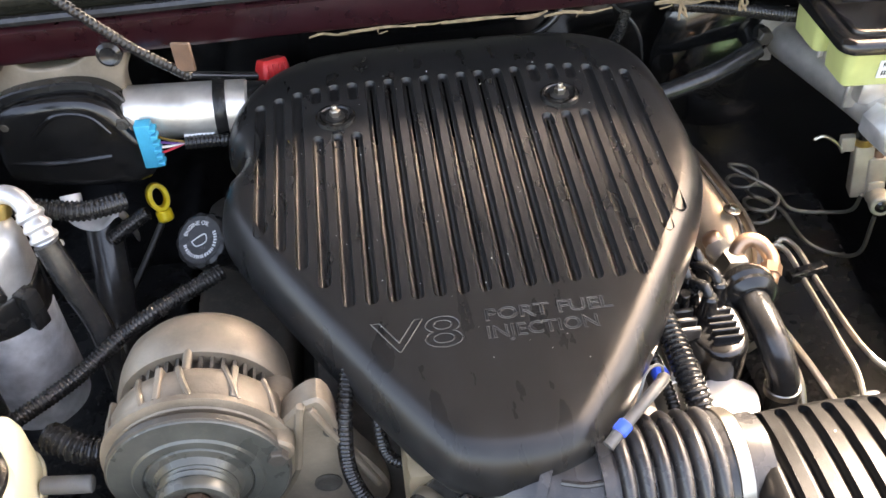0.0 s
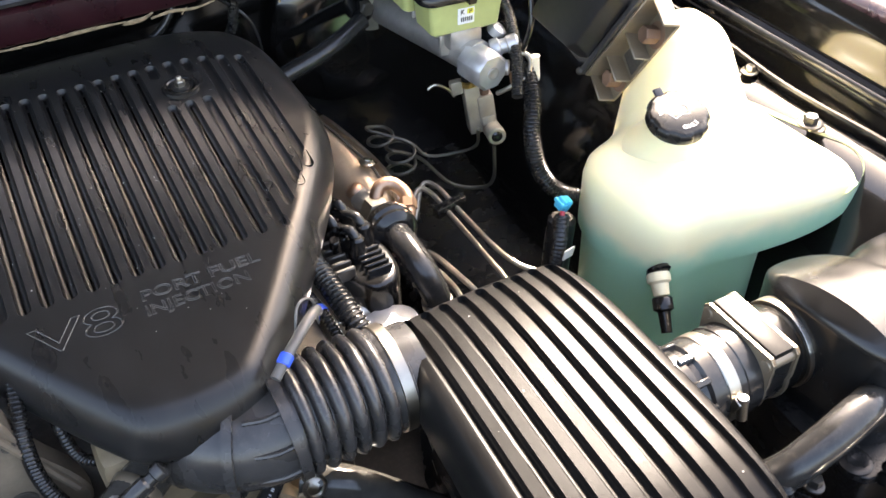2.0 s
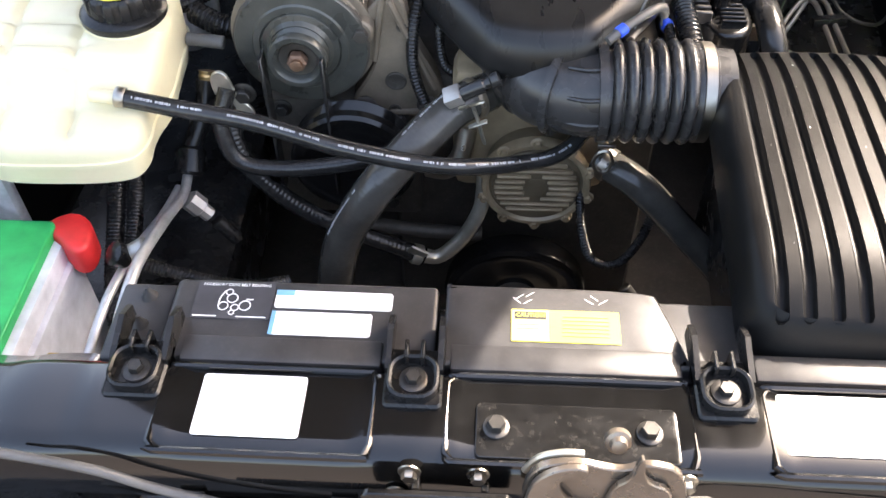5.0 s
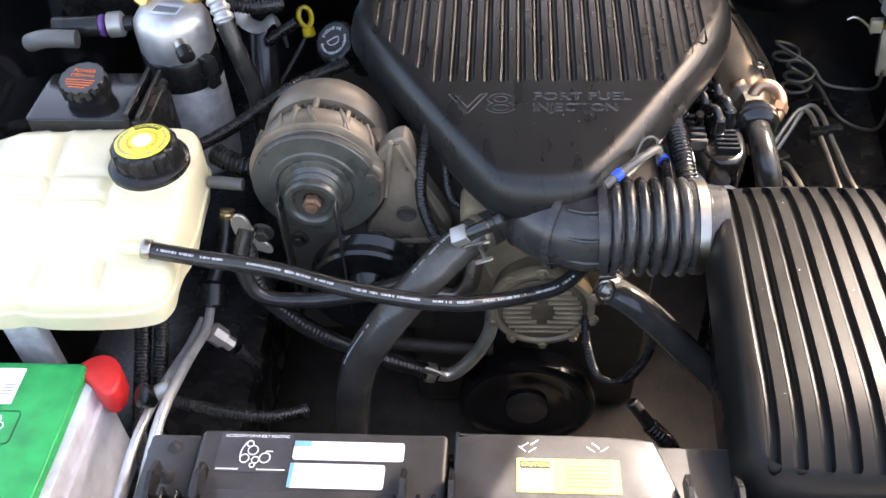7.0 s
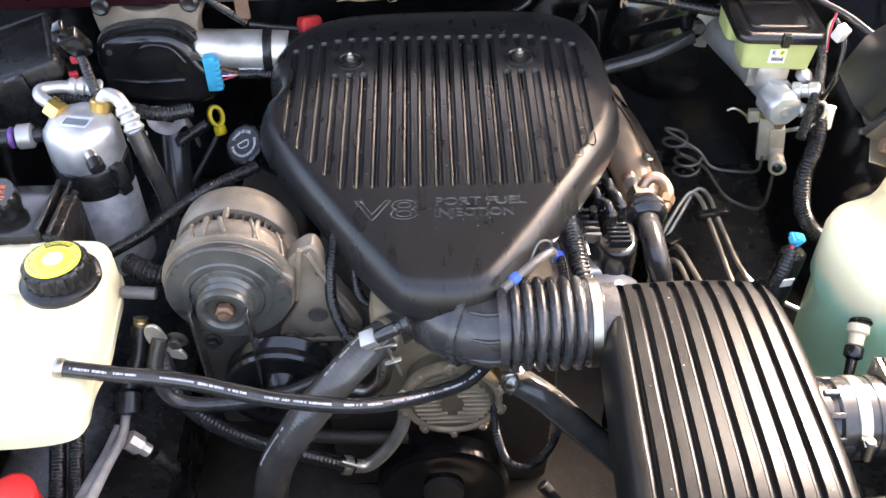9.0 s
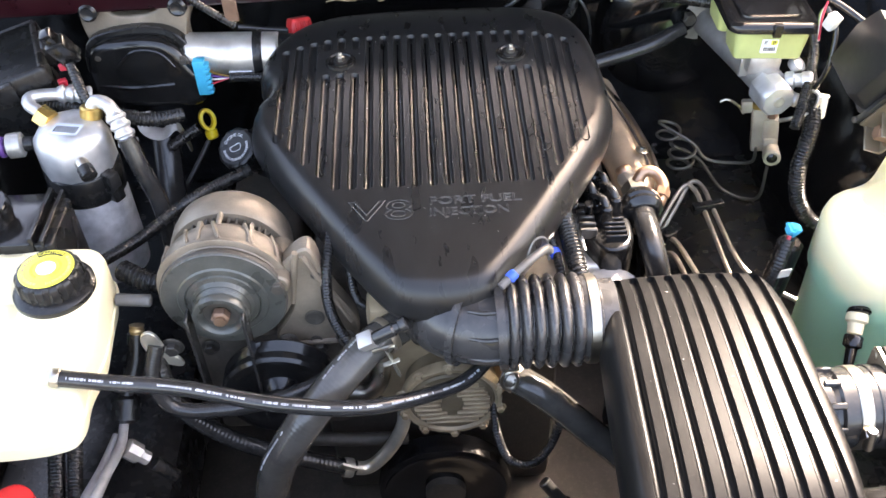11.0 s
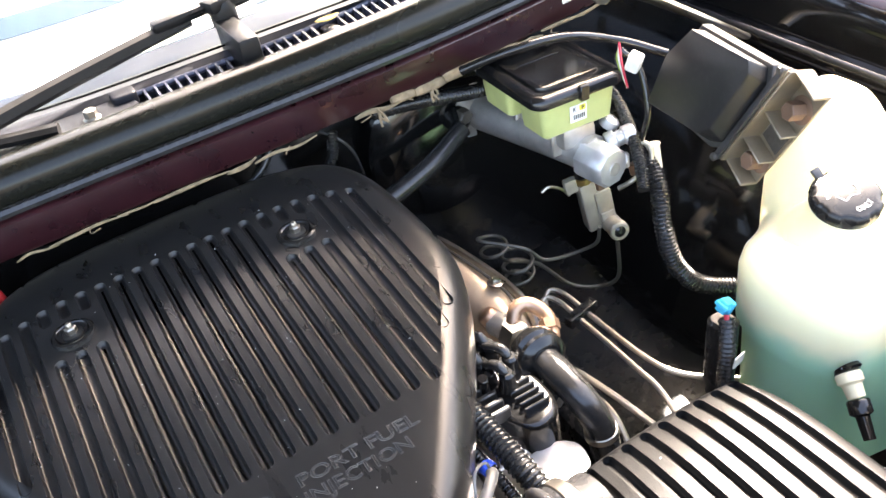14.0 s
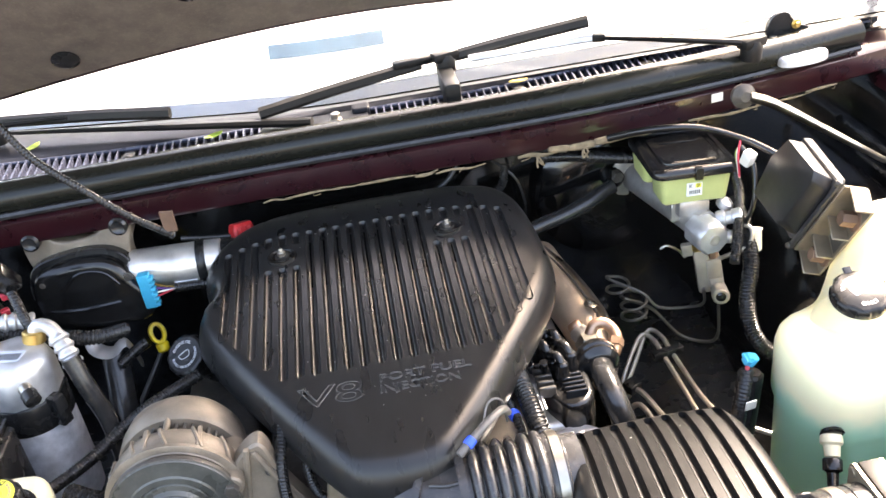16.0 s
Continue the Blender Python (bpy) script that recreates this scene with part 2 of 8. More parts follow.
def rounded_rect(x0, y0, x1, y1, r, seg=5):
    out = []
    for cx, cy, a0 in ((x1 - r, y1 - r, 0), (x0 + r, y1 - r, 90), (x0 + r, y0 + r, 180), (x1 - r, y0 + r, 270)):
        for i in range(seg + 1):
            a = radians(a0 + 90 * i / seg)
            out.append(Vector((cx + r * math.cos(a), cy + r * math.sin(a))))
    return out


def inset_ring(outline, d):
    n = len(outline)
    area = sum(outline[i].x * outline[(i + 1) % n].y - outline[(i + 1) % n].x * outline[i].y for i in range(n))
    s = 1 if area > 0 else -1
    out = []
    for i in range(n):
        t = outline[(i + 1) % n] - outline[i - 1]
        if t.length < 1e-9:
            t = Vector((1, 0))
        t.normalize()
        out.append(outline[i] + Vector((-t.y, t.x)) * d * s)
    return out


def shell(outline, profile, lift=None, caps=True, bm=None, m=None):
    """Stack of rings: profile rows of (inset, z); lift(x, y) is added to z."""
    bm = bm or bmesh.new()
    rings = []
    for ins, z in profile:
        ring = []
        for q in inset_ring(outline, ins):
            v = Vector((q.x, q.y, z + (lift(q.x, q.y) if lift else 0)))
            ring.append(bm.verts.new(m @ v if m else v))
        rings.append(ring)
    k = len(outline)
    for a, b in zip(rings, rings[1:]):
        for i in range(k):
            bm.faces.new((a[i], a[(i + 1) % k], b[(i + 1) % k], b[i]))
    if caps:
        fill(bm, rings[0])
        fill(bm, rings[-1])
    return bm


def fill(bm, ring):
    co = [Vector((v.co.x, v.co.y)) for v in ring]
    if max(v.co.z for v in ring) - min(v.co.z for v in ring) > 0.02 and max(v.x for v in co) - min(v.x for v in co) < 0.01:
        co = [Vector((v.co.y, v.co.z)) for v in ring]
    n = (ring[1].co - ring[0].co).cross(ring[len(ring) // 2].co - ring[0].co)
    if abs(n.z) < 0.3 * n.length:
        k = 0 if abs(n.x) > abs(n.y) else 1
        co = [Vector((v.co[1 - k], v.co.z)) for v in ring]
    out = geometry.delaunay_2d_cdt(co, [], [list(range(len(co)))], 1, 1e-7)
    back = out[3]
    for f in out[2]:
        try:
            bm.faces.new([ring[back[i][0]] for i in f])
        except (IndexError, ValueError):
            pass


def slot(x, y0, y1, r, seg=5):
    """Rounded slot along y, counter-clockwise."""
    y0, y1 = min(y0, y1), max(y0, y1)
    top = [Vector((x + r * math.cos(math.pi * k / seg), y1 - r + r * math.sin(math.pi * k / seg))) for k in range(seg + 1)]
    low = [Vector((x - r * math.cos(math.pi * k / seg), y0 + r - r * math.sin(math.pi * k / seg))) for k in range(seg + 1)]
    n = max(2, round((y1 - y0) / 0.03))
    right = [Vector((x + r, y0 + r + (y1 - y0 - 2 * r) * k / n)) for k in range(1, n)]
    left = [Vector((x - r, y1 - r - (y1 - y0 - 2 * r) * k / n)) for k in range(1, n)]
    return top + left + low + right


def grooved_top(bm, outline, slots, depth, lift, z0, step=0.02):
    """Closes a top with rounded grooves sunk into it."""
    co = list(outline)
    loops = [list(range(len(outline)))]
    for s in slots:
        loops.append(list(range(len(co), len(co) + len(s))))
        co += s
    xs, ys = [p.x for p in outline], [p.y for p in outline]
    i = min(xs)
    while i < max(xs):
        j = min(ys)
        while j < max(ys):
            q = Vector((i, j))
            if inside(q, outline) and not any(min(p.x for p in s) - 0.003 < q.x < max(p.x for p in s) + 0.003 and min(p.y for p in s) - 0.003 < q.y < max(p.y for p in s) + 0.003 for s in slots):
                co.append(q)
            j += step
        i += step
    edges = [(lp[k], lp[(k + 1) % len(lp)]) for lp in loops for k in range(len(lp))]
    out = geometry.delaunay_2d_cdt(co, edges, [], 0, 1e-7)
    vs = [bm.verts.new((p.x, p.y, z0 + lift(p.x, p.y))) for p in out[0]]
    for f in out[2]:
        c = sum((out[0][k] for k in f), Vector((0, 0))) / len(f)
        if inside(c, outline) and not any(inside(c, s) for s in slots):
            bm.faces.new([vs[k] for k in f])
    for s in slots:
        r = (max(p.x for p in s) - min(p.x for p in s)) / 2
        shell(s, [(0, 0.0), (r * 0.10, -depth * 0.25), (r * 0.22, -depth * 0.75), (r * 0.45, -depth), (r * 0.8, -depth * 1.08)], lambda x, y: z0 + lift(x, y), caps=False, bm=bm)
        q = inset_ring(s, r * 0.8)
        ring = [bm.verts.new((p.x, p.y, z0 - depth * 1.08 + lift(p.x, p.y))) for p in q]
        fill(bm, ring)
    bmesh.ops.remove_doubles(bm, verts=bm.verts, dist=2e-5)
    return bm


def inside(q, loop):
    hit = False
    for a, b in zip(loop, loop[1:] + loop[:1]):
        if (a.y > q.y) != (b.y > q.y) and q.x < (b.x - a.x) * (q.y - a.y) / (b.y - a.y) + a.x:
            hit = not hit
    return hit


def rim(r, h, z0, n=3):
    """Profile from the bottom at z0, up h, with a top edge rounded by r."""
    return [(0, z0)] + [(r * (1 - math.cos(radians(90 * i / n))), z0 + h - r + r * math.sin(radians(90 * i / n))) for i in range(n + 1)]


def block(x0, y0, z0, x1, y1, z1, bevel=0.003, seg=2, m=None, bm=None):
    """Bevelled box between two corners."""
    own = bmesh.new()
    bmesh.ops.create_cube(own, size=1)
    for v in own.verts:
        v.co = Vector((x0 + (v.co.x + 0.5) * (x1 - x0), y0 + (v.co.y + 0.5) * (y1 - y0), z0 + (v.co.z + 0.5) * (z1 - z0)))
    if bevel:
        bmesh.ops.bevel(own, geom=own.edges[:], offset=bevel, segments=seg, affect="EDGES", profile=0.5)
    return merge(own, m, bm)


def merge(own, m, bm):
    if m:
        bmesh.ops.transform(own, matrix=m, verts=own.verts)
    if bm is None:
        return own
    tmp = bpy.data.meshes.new("tmp")
    own.to_mesh(tmp)
    own.free()
    bm.from_mesh(tmp)
    bpy.data.meshes.remove(tmp)
    return bm


def turned(profile, m=None, seg=32, bm=None, closed=True):
    """Surface of revolution about local z; profile rows of (radius, z)."""
    bm = bm or bmesh.new()
    rings = []
    for r, z in profile:
        ring = []
        for i in range(seg):
            a = 2 * math.pi * i / seg
            v = Vector((r * math.cos(a), r * math.sin(a), z))
            ring.append(bm.verts.new(m @ v if m else v))
        rings.append(ring)
    for a, b in zip(rings, rings[1:]):
        for i in range(seg):
            bm.faces.new((a[i], a[(i + 1) % seg], b[(i + 1) % seg], b[i]))
    if closed:
        for ring, z in ((rings[0], profile[0]), (rings[-1], profile[-1])):
            bm.faces.new(ring)
    return bm


def aim(base, tip, spin=0):
    """Pose whose z axis runs from base to tip."""
    d = Vector(tip) - Vector(base)
    return Matrix.Translation(base) @ d.to_track_quat("Z", "Y").to_matrix().to_4x4() @ pose(0, 0, 0, 0, 0, spin)


def rod(a, b, r, seg=16, bm=None, bevel=0.0):
    h = (Vector(b) - Vector(a)).length
    e = min(bevel or r * 0.15, h * 0.4)
    return turned([(r - e, 0), (r, e), (r, h - e), (r - e, h)], aim(a, b), seg, bm)


def bolt(at, axis, r=0.007, h=0.006, washer=0.011, bm=None):
    m = aim(at, Vector(at) + Vector(axis))
    bm = turned([(washer, 0), (washer, 0.0015), (washer * 0.85, 0.0025), (r * 0.9, 0.0025)], m, 20, bm)
    bm = turned([(r, 0.002), (r, h), (r * 0.88, h + 0.001)], m, 6, bm)
    return bm


def spline(points, step):
    """Even points along a smooth curve through the given ones."""
    p = [Vector(q) for q in points]
    p = [p[0] * 2 - p[1]] + p + [p[-1] * 2 - p[-2]]
    dense = []
    for i in range(1, len(p) - 2):
        for k in range(24):
            t = k / 24
            a, b, c, d = p[i - 1], p[i], p[i + 1], p[i + 2]
            dense.append(0.5 * ((2 * b) + (c - a) * t + (2 * a - 5 * b + 4 * c - d) * t * t + (3 * b - a - 3 * c + d) * t ** 3))
    dense.append(p[-2])
    total = sum((b - a).length for a, b in zip(dense, dense[1:]))
    n = max(2, round(total / step))
    out, i, run, want = [dense[0]], 0, 0.0, total / n
    for k in range(1, n):
        goal = k * total / n
        while run + (dense[i + 1] - dense[i]).length < goal:
            run += (dense[i + 1] - dense[i]).length
            i += 1
        seglen = (dense[i + 1] - dense[i]).length
        out.append(dense[i].lerp(dense[i + 1], (goal - run) / seglen if seglen else 0))
    out.append(dense[-1])
    return out


def tube(points, r, step=0.006, seg=12, bm=None, ridge=0.0, pitch=0.0045, caps=True, flat=1.0):
    """Sweep along a curve. r: radius or function of 0..1. ridge: depth of corrugation at the given pitch."""
    bm = bm or bmesh.new()
    if ridge:
        step = pitch / 4
    path = spline(points, step)
    n = len(path)
    up = Vector((0.13, 0.21, 0.97))
    rings = []
    for i, c in enumerate(path):
        t = (path[min(i + 1, n - 1)] - path[max(i - 1, 0)]).normalized()
        up = (up - t * up.dot(t)).normalized()
        side = t.cross(up)
        rad = r(i / (n - 1)) if callable(r) else r
        if ridge:
            rad -= ridge * (1, 0.85, 0, 0.0)[i % 4]
        rings.append([bm.verts.new(c + (up * math.cos(2 * math.pi * k / seg) * flat + side * math.sin(2 * math.pi * k / seg)) * rad) for k in range(seg)])
    for a, b in zip(rings, rings[1:]):
        for k in range(seg):
            bm.faces.new((a[k], a[(k + 1) % seg], b[(k + 1) % seg], b[k]))
    if caps:
        bm.faces.new(rings[0])
        bm.faces.new(rings[-1])
    return bm


def bead(a, b, r, h, lift, bm=None, seg=6, along=6):
    """Raised rounded rib from a to b on the surface z = lift(x, y)."""
    bm = bm or bmesh.new()
    a, b = Vector(a), Vector(b)
    t = (b - a).normalized()
    s = Vector((-t.y, t.x))
    stations = [(0, 0.05), (r * 0.3, 0.71), (r, 1.0)]
    length = (b - a).length
    for i in range(1, along):
        stations.append((r + (length - 2 * r) * i / along, 1.0))
    stations += [(length - r, 1.0), (length - r * 0.3, 0.71), (length, 0.05)]
    rings = []
    for d, f in stations:
        ring = []
        for k in range(seg + 1):
            an = math.pi * k / seg
            q = a + t * d + s * (math.cos(an) * r * f)
            ring.append(bm.verts.new((q.x, q.y, lift(q.x, q.y) - 0.0008 + math.sin(an) ** 0.7 * h * f)))
        rings.append(ring)
    for p, q in zip(rings, rings[1:]):
        for k in range(seg):
            bm.faces.new((p[k], p[k + 1], q[k + 1], q[k]))
    return bm


def text_mesh(body, size, m, depth=0.0006, name="lettering", spread=1.0, bold=0.0):
    cu = bpy.data.curves.new(name, "FONT")
    cu.body, cu.size, cu.extrude, cu.space_character, cu.offset = body, size, depth, spread, bold
    cu.align_x, cu.align_y = "CENTER", "CENTER"
    cu.resolution_u = 3
    ob = bpy.data.objects.new(name, cu)
    me = bpy.data.meshes.new_from_object(ob)
    bpy.data.objects.remove(ob)
    bpy.data.curves.remove(cu)
    me.transform(m)
    bm = bmesh.new()
    bm.from_mesh(me)
    bpy.data.meshes.remove(me)
    return bm


def plate(outline, z0, z1, bevel=0.001, m=None, bm=None, lift=None):
    return shell(outline, [(0, z0), (0, z1 - bevel), (bevel, z1)], m=m, bm=bm, lift=lift)


def arc_text(body, size, radius, m, depth=0.0003, low=False, spread=1.0):
    """Lettering bent round a circle, along its top or its bottom."""
    bm = text_mesh(body, size, Matrix.Identity(4), depth, spread=spread)
    s = -1 if low else 1
    for v in bm.verts:
        a, r = v.co.x / radius, radius + s * v.co.y
        v.co = m @ Vector((r * math.sin(a), s * r * math.cos(a), v.co.z))
    return bm


def knurled(profile, m, lobes, depth, seg=80, bm=None):
    """Turned body whose radius waves where a profile row's third value is 1."""
    bm = bm or bmesh.new()
    rings = []
    for r, z, w in profile:
        ring = []
        for i in range(seg):
            a = 2 * math.pi * i / seg
            rr = r - w * depth * (1 if math.cos(lobes * a) > 0.2 else 0)
            ring.append(bm.verts.new(m @ Vector((rr * math.cos(a), rr * math.sin(a), z))))
        rings.append(ring)
    for a, b in zip(rings, rings[1:]):
        for i in range(seg):
            bm.faces.new((a[i], a[(i + 1) % seg], b[(i + 1) % seg], b[i]))
    bm.faces.new(rings[0])
    bm.faces.new(rings[-1])
    return bm


def edge_gap(q, loop):
    """Distance from a point to a closed outline."""
    return min((q - geometry.intersect_point_line(q, a, b)[0].to_2d()).length
               if 0 < geometry.intersect_point_line(q, a, b)[1] < 1 else min((q - a).length, (q - b).length)
               for a, b in zip(loop, loop[1:] + loop[:1]))


def pillow(outline, top, base, er, step=0.007):
    """Moulded body: top(x, y) rounded off by er at the outline, walls down to base(x, y)."""
    co = list(outline)
    k = len(outline)
    for f in (0.12, 0.3, 0.6, 1.0):
        co += [q for q in inset_ring(outline, er * f) if inside(q, outline)]
    xs, ys = [p.x for p in outline], [p.y for p in outline]
    i = min(xs)
    while i < max(xs):
        j = min(ys)
        while j < max(ys):
            q = Vector((i, j))
            if inside(q, outline) and edge_gap(q, outline) > er * 1.05:
                co.append(q)
            j += step
        i += step
    out = geometry.delaunay_2d_cdt(co, [(a, (a + 1) % k) for a in range(k)], [], 0, 1e-6)
    bm = bmesh.new()
    vs = []
    for p in out[0]:
        d = min(edge_gap(p, outline), er)
        vs.append(bm.verts.new((p.x, p.y, top(p.x, p.y) - er * (1 - math.sqrt(max(0, 1 - (1 - d / er) ** 2))))))
    for f in out[2]:
        c = sum((out[0][n] for n in f), Vector((0, 0))) / len(f)
        if inside(c, outline):
            bm.faces.new([vs[n] for n in f])
    rings = []
    for t in (0, 0.25, 0.5, 0.75, 0.94, 1.0):
        ring = []
        for q in inset_ring(outline, 0 if t < 1 else 0.004):
            zt = top(q.x, q.y) - er
            ring.append(bm.verts.new((q.x, q.y, zt + (base(q.x, q.y) - zt) * t)))
        rings.append(ring)
    for a, b in zip(rings, rings[1:]):
        for n in range(k):
            bm.faces.new((a[n], a[(n + 1) % k], b[(n + 1) % k], b[n]))
    fill(bm, rings[-1])
    bmesh.ops.remove_doubles(bm, verts=bm.verts, dist=2e-5)
    return bm


def hose_print(points, r, parent, runs, up=(0.1, -0.55, 0.83), material="print"):
    """Printed marks along a hose: each run of (start, end) metres is a row of small bars."""
    path = spline(points, 0.0005)
    rng = random.Random(3)
    for s0, s1 in runs:
        bm = bmesh.new()
        s = s0
        while s < s1:
            i = min(int(s / 0.0005), len(path) - 2)
            t = (path[i + 1] - path[i]).normalized()
            n = Vector(up)
            n = (n - t * n.dot(t)).normalized()
            w, h = rng.uniform(0.0006, 0.0016), rng.uniform(0.0010, 0.0015)
            m = Matrix((t, n.cross(t), n)).transposed().to_4x4()
            m.translation = path[i] + n * (r + 0.00005)
            if rng.random() > 0.16:
                block(-w / 2, -h, -0.001, w / 2, h, 0.0002, 0, 1, m=m, bm=bm)
            s += w + 0.0008
        part("print", bm, M[material], parent, "worn white hose print")



# ---- setting: ground, body shell ----
X, Y, Z = Vector((1, 0, 0)), Vector((0, 1, 0)), Vector((0, 0, 1))

bm = bmesh.new()
bmesh.ops.create_grid(bm, x_segments=40, y_segments=40, size=400)
bmesh.ops.translate(bm, verts=bm.verts, vec=(0, 0, -0.98))
solo("ground", bm, M["asphalt"], "red-brown paved ground under the parked car", "ground", kind="structure")


def sheet(rows, name, material, label, category, thick=0.002, kind="structure"):
    """Bent sheet metal through rows of points, with thickness."""
    bm = bmesh.new()
    vs = [[bm.verts.new(p) for p in row] for row in rows]
    for a, b in zip(vs, vs[1:]):
        for i in range(len(a) - 1):
            bm.faces.new((a[i], a[i + 1], b[i + 1], b[i]))
    bmesh.ops.recalc_face_normals(bm, faces=bm.faces)
    bmesh.ops.solidify(bm, geom=bm.faces[:], thickness=thick)
    return solo(name, bm, material, label, category, kind=kind)


def bow(x):
    """How the cowl bends back towards the driver's side."""
    return 0.097 + 0.18 * max(0, x - 0.22) ** 2 - 0.03 * max(0, -x - 0.15)


def screen_base(x):
    """Where the windscreen meets the cowl: straight, then sweeping back on the passenger side."""
    return 0.212 + 0.13 * (math.sqrt((x + 0.04) ** 2 + 0.0025) - x - 0.04)


def grille_back(x):
    return 0.198 + 0.12 * max(0, -x - 0.30) + 0.14 * max(0, x - 0.25)


XS = [-0.95 + 0.05 * i for i in range(41)]
# firewall below the cowl
sheet([[(x, 0.235, z) for x in XS] for z in (-0.62, -0.4, -0.2, -0.05, 0.06, 0.10)], "wall_firewall", M["blackpaint"],
      "black painted firewall behind the engine", "firewall", 0.004)
# ledge from the firewall out to the cowl flange
sheet([[(x, 0.235 + (bow(x) + 0.006 - 0.235) * k, 0.094 - 0.01 * k) for x in XS] for k in (0, 0.5, 1)], "cowl_ledge", M["blackpaint"],
      "black underside of the cowl", "cowl", 0.003)


def apron(sgn, name, label):
    rows = []
    for i in range(20):
        y = 0.24 - 1.12 * i / 19
        bulge = 0.05 * math.exp(-((y + 0.05) / 0.18) ** 2)
        rows.append([(sgn * (xx - bulge * w), y, zz) for xx, zz, w in
                     ((0.50, -0.62, 0), (0.60, -0.42, 0.5), (0.66, -0.30, 1), (0.73, -0.18, 1), (0.79, -0.115, 0.6), (0.835, -0.10, 0.2), (0.87, -0.102, 0), (0.872, -0.06, 0), (0.90, -0.055, 0))])
    return sheet(rows, name, M["blackpaint"], label, "inner fender", 0.003)


apron(1, "inner_fender_driver", "glossy black inner fender with wheel housing bulge")
apron(-1, "inner_fender_passenger", "glossy black inner fender beside the coolant tank")


def fender(sgn, name, label):
    rows = []
    for i in range(24):
        y = 0.75 - 1.75 * i / 23
        rows.append([(sgn * xx, y, zz) for xx, zz in ((0.902, 0.010), (0.908, 0.020), (0.925, 0.028), (0.97, 0.02), (1.0, -0.02), (1.015, -0.12), (1.02, -0.4))])
    return sheet(rows, name, M["maroon"], label, "fender", 0.002)


for sgn, side in ((1, "driver"), (-1, "passenger")):
    sheet([[(sgn * xx, 0.75 - 1.75 * i / 23, zz) for xx, zz in ((0.885, -0.085), (0.888, -0.02), (0.898, 0.006), (0.903, 0.012))] for i in range(24)], "fender_gutter_" + side, M["blackpaint"], "black sealed gutter along the fender", "fender gutter", 0.002)
fender(1, "fender_driver", "dark maroon painted front fender with dusty gutter")
fender(-1, "fender_passenger", "dark maroon painted front fender")

# floor of the bay: crossmember and splash shield
bm = block(-0.62, -0.95, -0.66, 0.62, 0.24, -0.60, 0.01)
solo("bay_floor", bm, M["darkmetal"], "grimy dark crossmember and splash shield below the engine", "crossmember", kind="structure")

# frame rails under the aprons
for sgn in (-1, 1):
    solo("frame_rail", block(sgn * 0.50 - 0.13, -0.98, -0.52, sgn * 0.50 + 0.13, 0.24, -0.385, 0.02), M["plastic"], "grimy black frame rail beside the engine", "frame rail", kind="structure")

# ---- cowl: flange, weatherstrip, grille, windscreen, hood ----
cowl = thing("cowl", "maroon cowl with rubber weatherstrip and slatted intake grille", "cowl", (0, 0.1, 0.08), kind="structure")
bm = bmesh.new()
rows = []
for x in XS[2:-2]:
    rows.append([bm.verts.new((x, bow(x) + o, z)) for o, z in ((0.004, 0.046), (0.0, 0.052), (0.0, 0.084), (0.012, 0.094), (0.06, 0.100), (0.062, 0.056))])
for a, b in zip(rows, rows[1:]):
    for i in range(5):
        bm.faces.new((a[i], a[i + 1], b[i + 1], b[i]))
part("flange", bm, M["maroon"], cowl, "dusty dark maroon steel flange with spot welds")
part("weatherstrip", tube([(x, bow(x) + 0.030, 0.116) for x in XS[3:-3:3]], 0.031, 0.02, 18, flat=0.80), M["weather"], cowl, "rounded grey-black rubber weatherstrip")
part("weatherstrip_lip", tube([(x, bow(x) + 0.004, 0.096) for x in XS[3:-3:3]], 0.006, 0.02, 8), M["rubber"], cowl)

# torn insulation fringe under the flange
bm = bmesh.new()
rng = random.Random(4)
x = -0.14
while x < 0.78:
    ln = rng.uniform(0.03, 0.09)
    if rng.random() < 0.94:
        thick = 1 + 2.0 * math.exp(-((x - 0.36) / 0.12) ** 2)
        z0, z1 = 0.044 + rng.uniform(-0.004, 0.002), 0.044 + rng.uniform(-0.004, 0.002)
        pts = [(x + ln * k / 3, bow(x + ln * k / 3) + 0.002 + rng.uniform(-0.003, 0.003), z0 + (z1 - z0) * k / 3 + rng.uniform(-0.002, 0.0015)) for k in range(4)]
        tube(pts, lambda s, a=rng.uniform(0.0008, 0.0018) * thick: a * (0.5 + math.sin(math.pi * min(1, s + 0.1)) * 0.6), 0.006, 6, bm, flat=1.5)
        for k in range(rng.randint(0, 1)):
            f = rng.uniform(0, 1)
            xx = x + ln * f
            d = rng.uniform(0.003, 0.006)
            tube([(xx, bow(xx) + 0.002, 0.043), (xx + rng.uniform(-0.006, 0.006), bow(xx) + rng.uniform(-0.005, 0.003), 0.043 - d * 0.6), (xx + rng.uniform(-0.012, 0.012), bow(xx) + rng.uniform(-0.006, 0.004), 0.043 - d)], 0.0007, 0.004, 4, bm)
    x += ln * rng.uniform(0.7, 1.0)
for x in (0.365, 0.29):
    for k in range(3):
        tube([(x + rng.uniform(-0.006, 0.006), bow(x) + 0.002, 0.043), (x + rng.uniform(-0.008, 0.008), bow(x) - 0.002, 0.033), (x + rng.uniform(-0.01, 0.01), bow(x) + rng.uniform(-0.006, 0.004), 0.022)], 0.0016, 0.006, 5, bm)
part("insulation_fringe", bm, M["fibre"], cowl, "torn tan fibre insulation hanging along the flange")

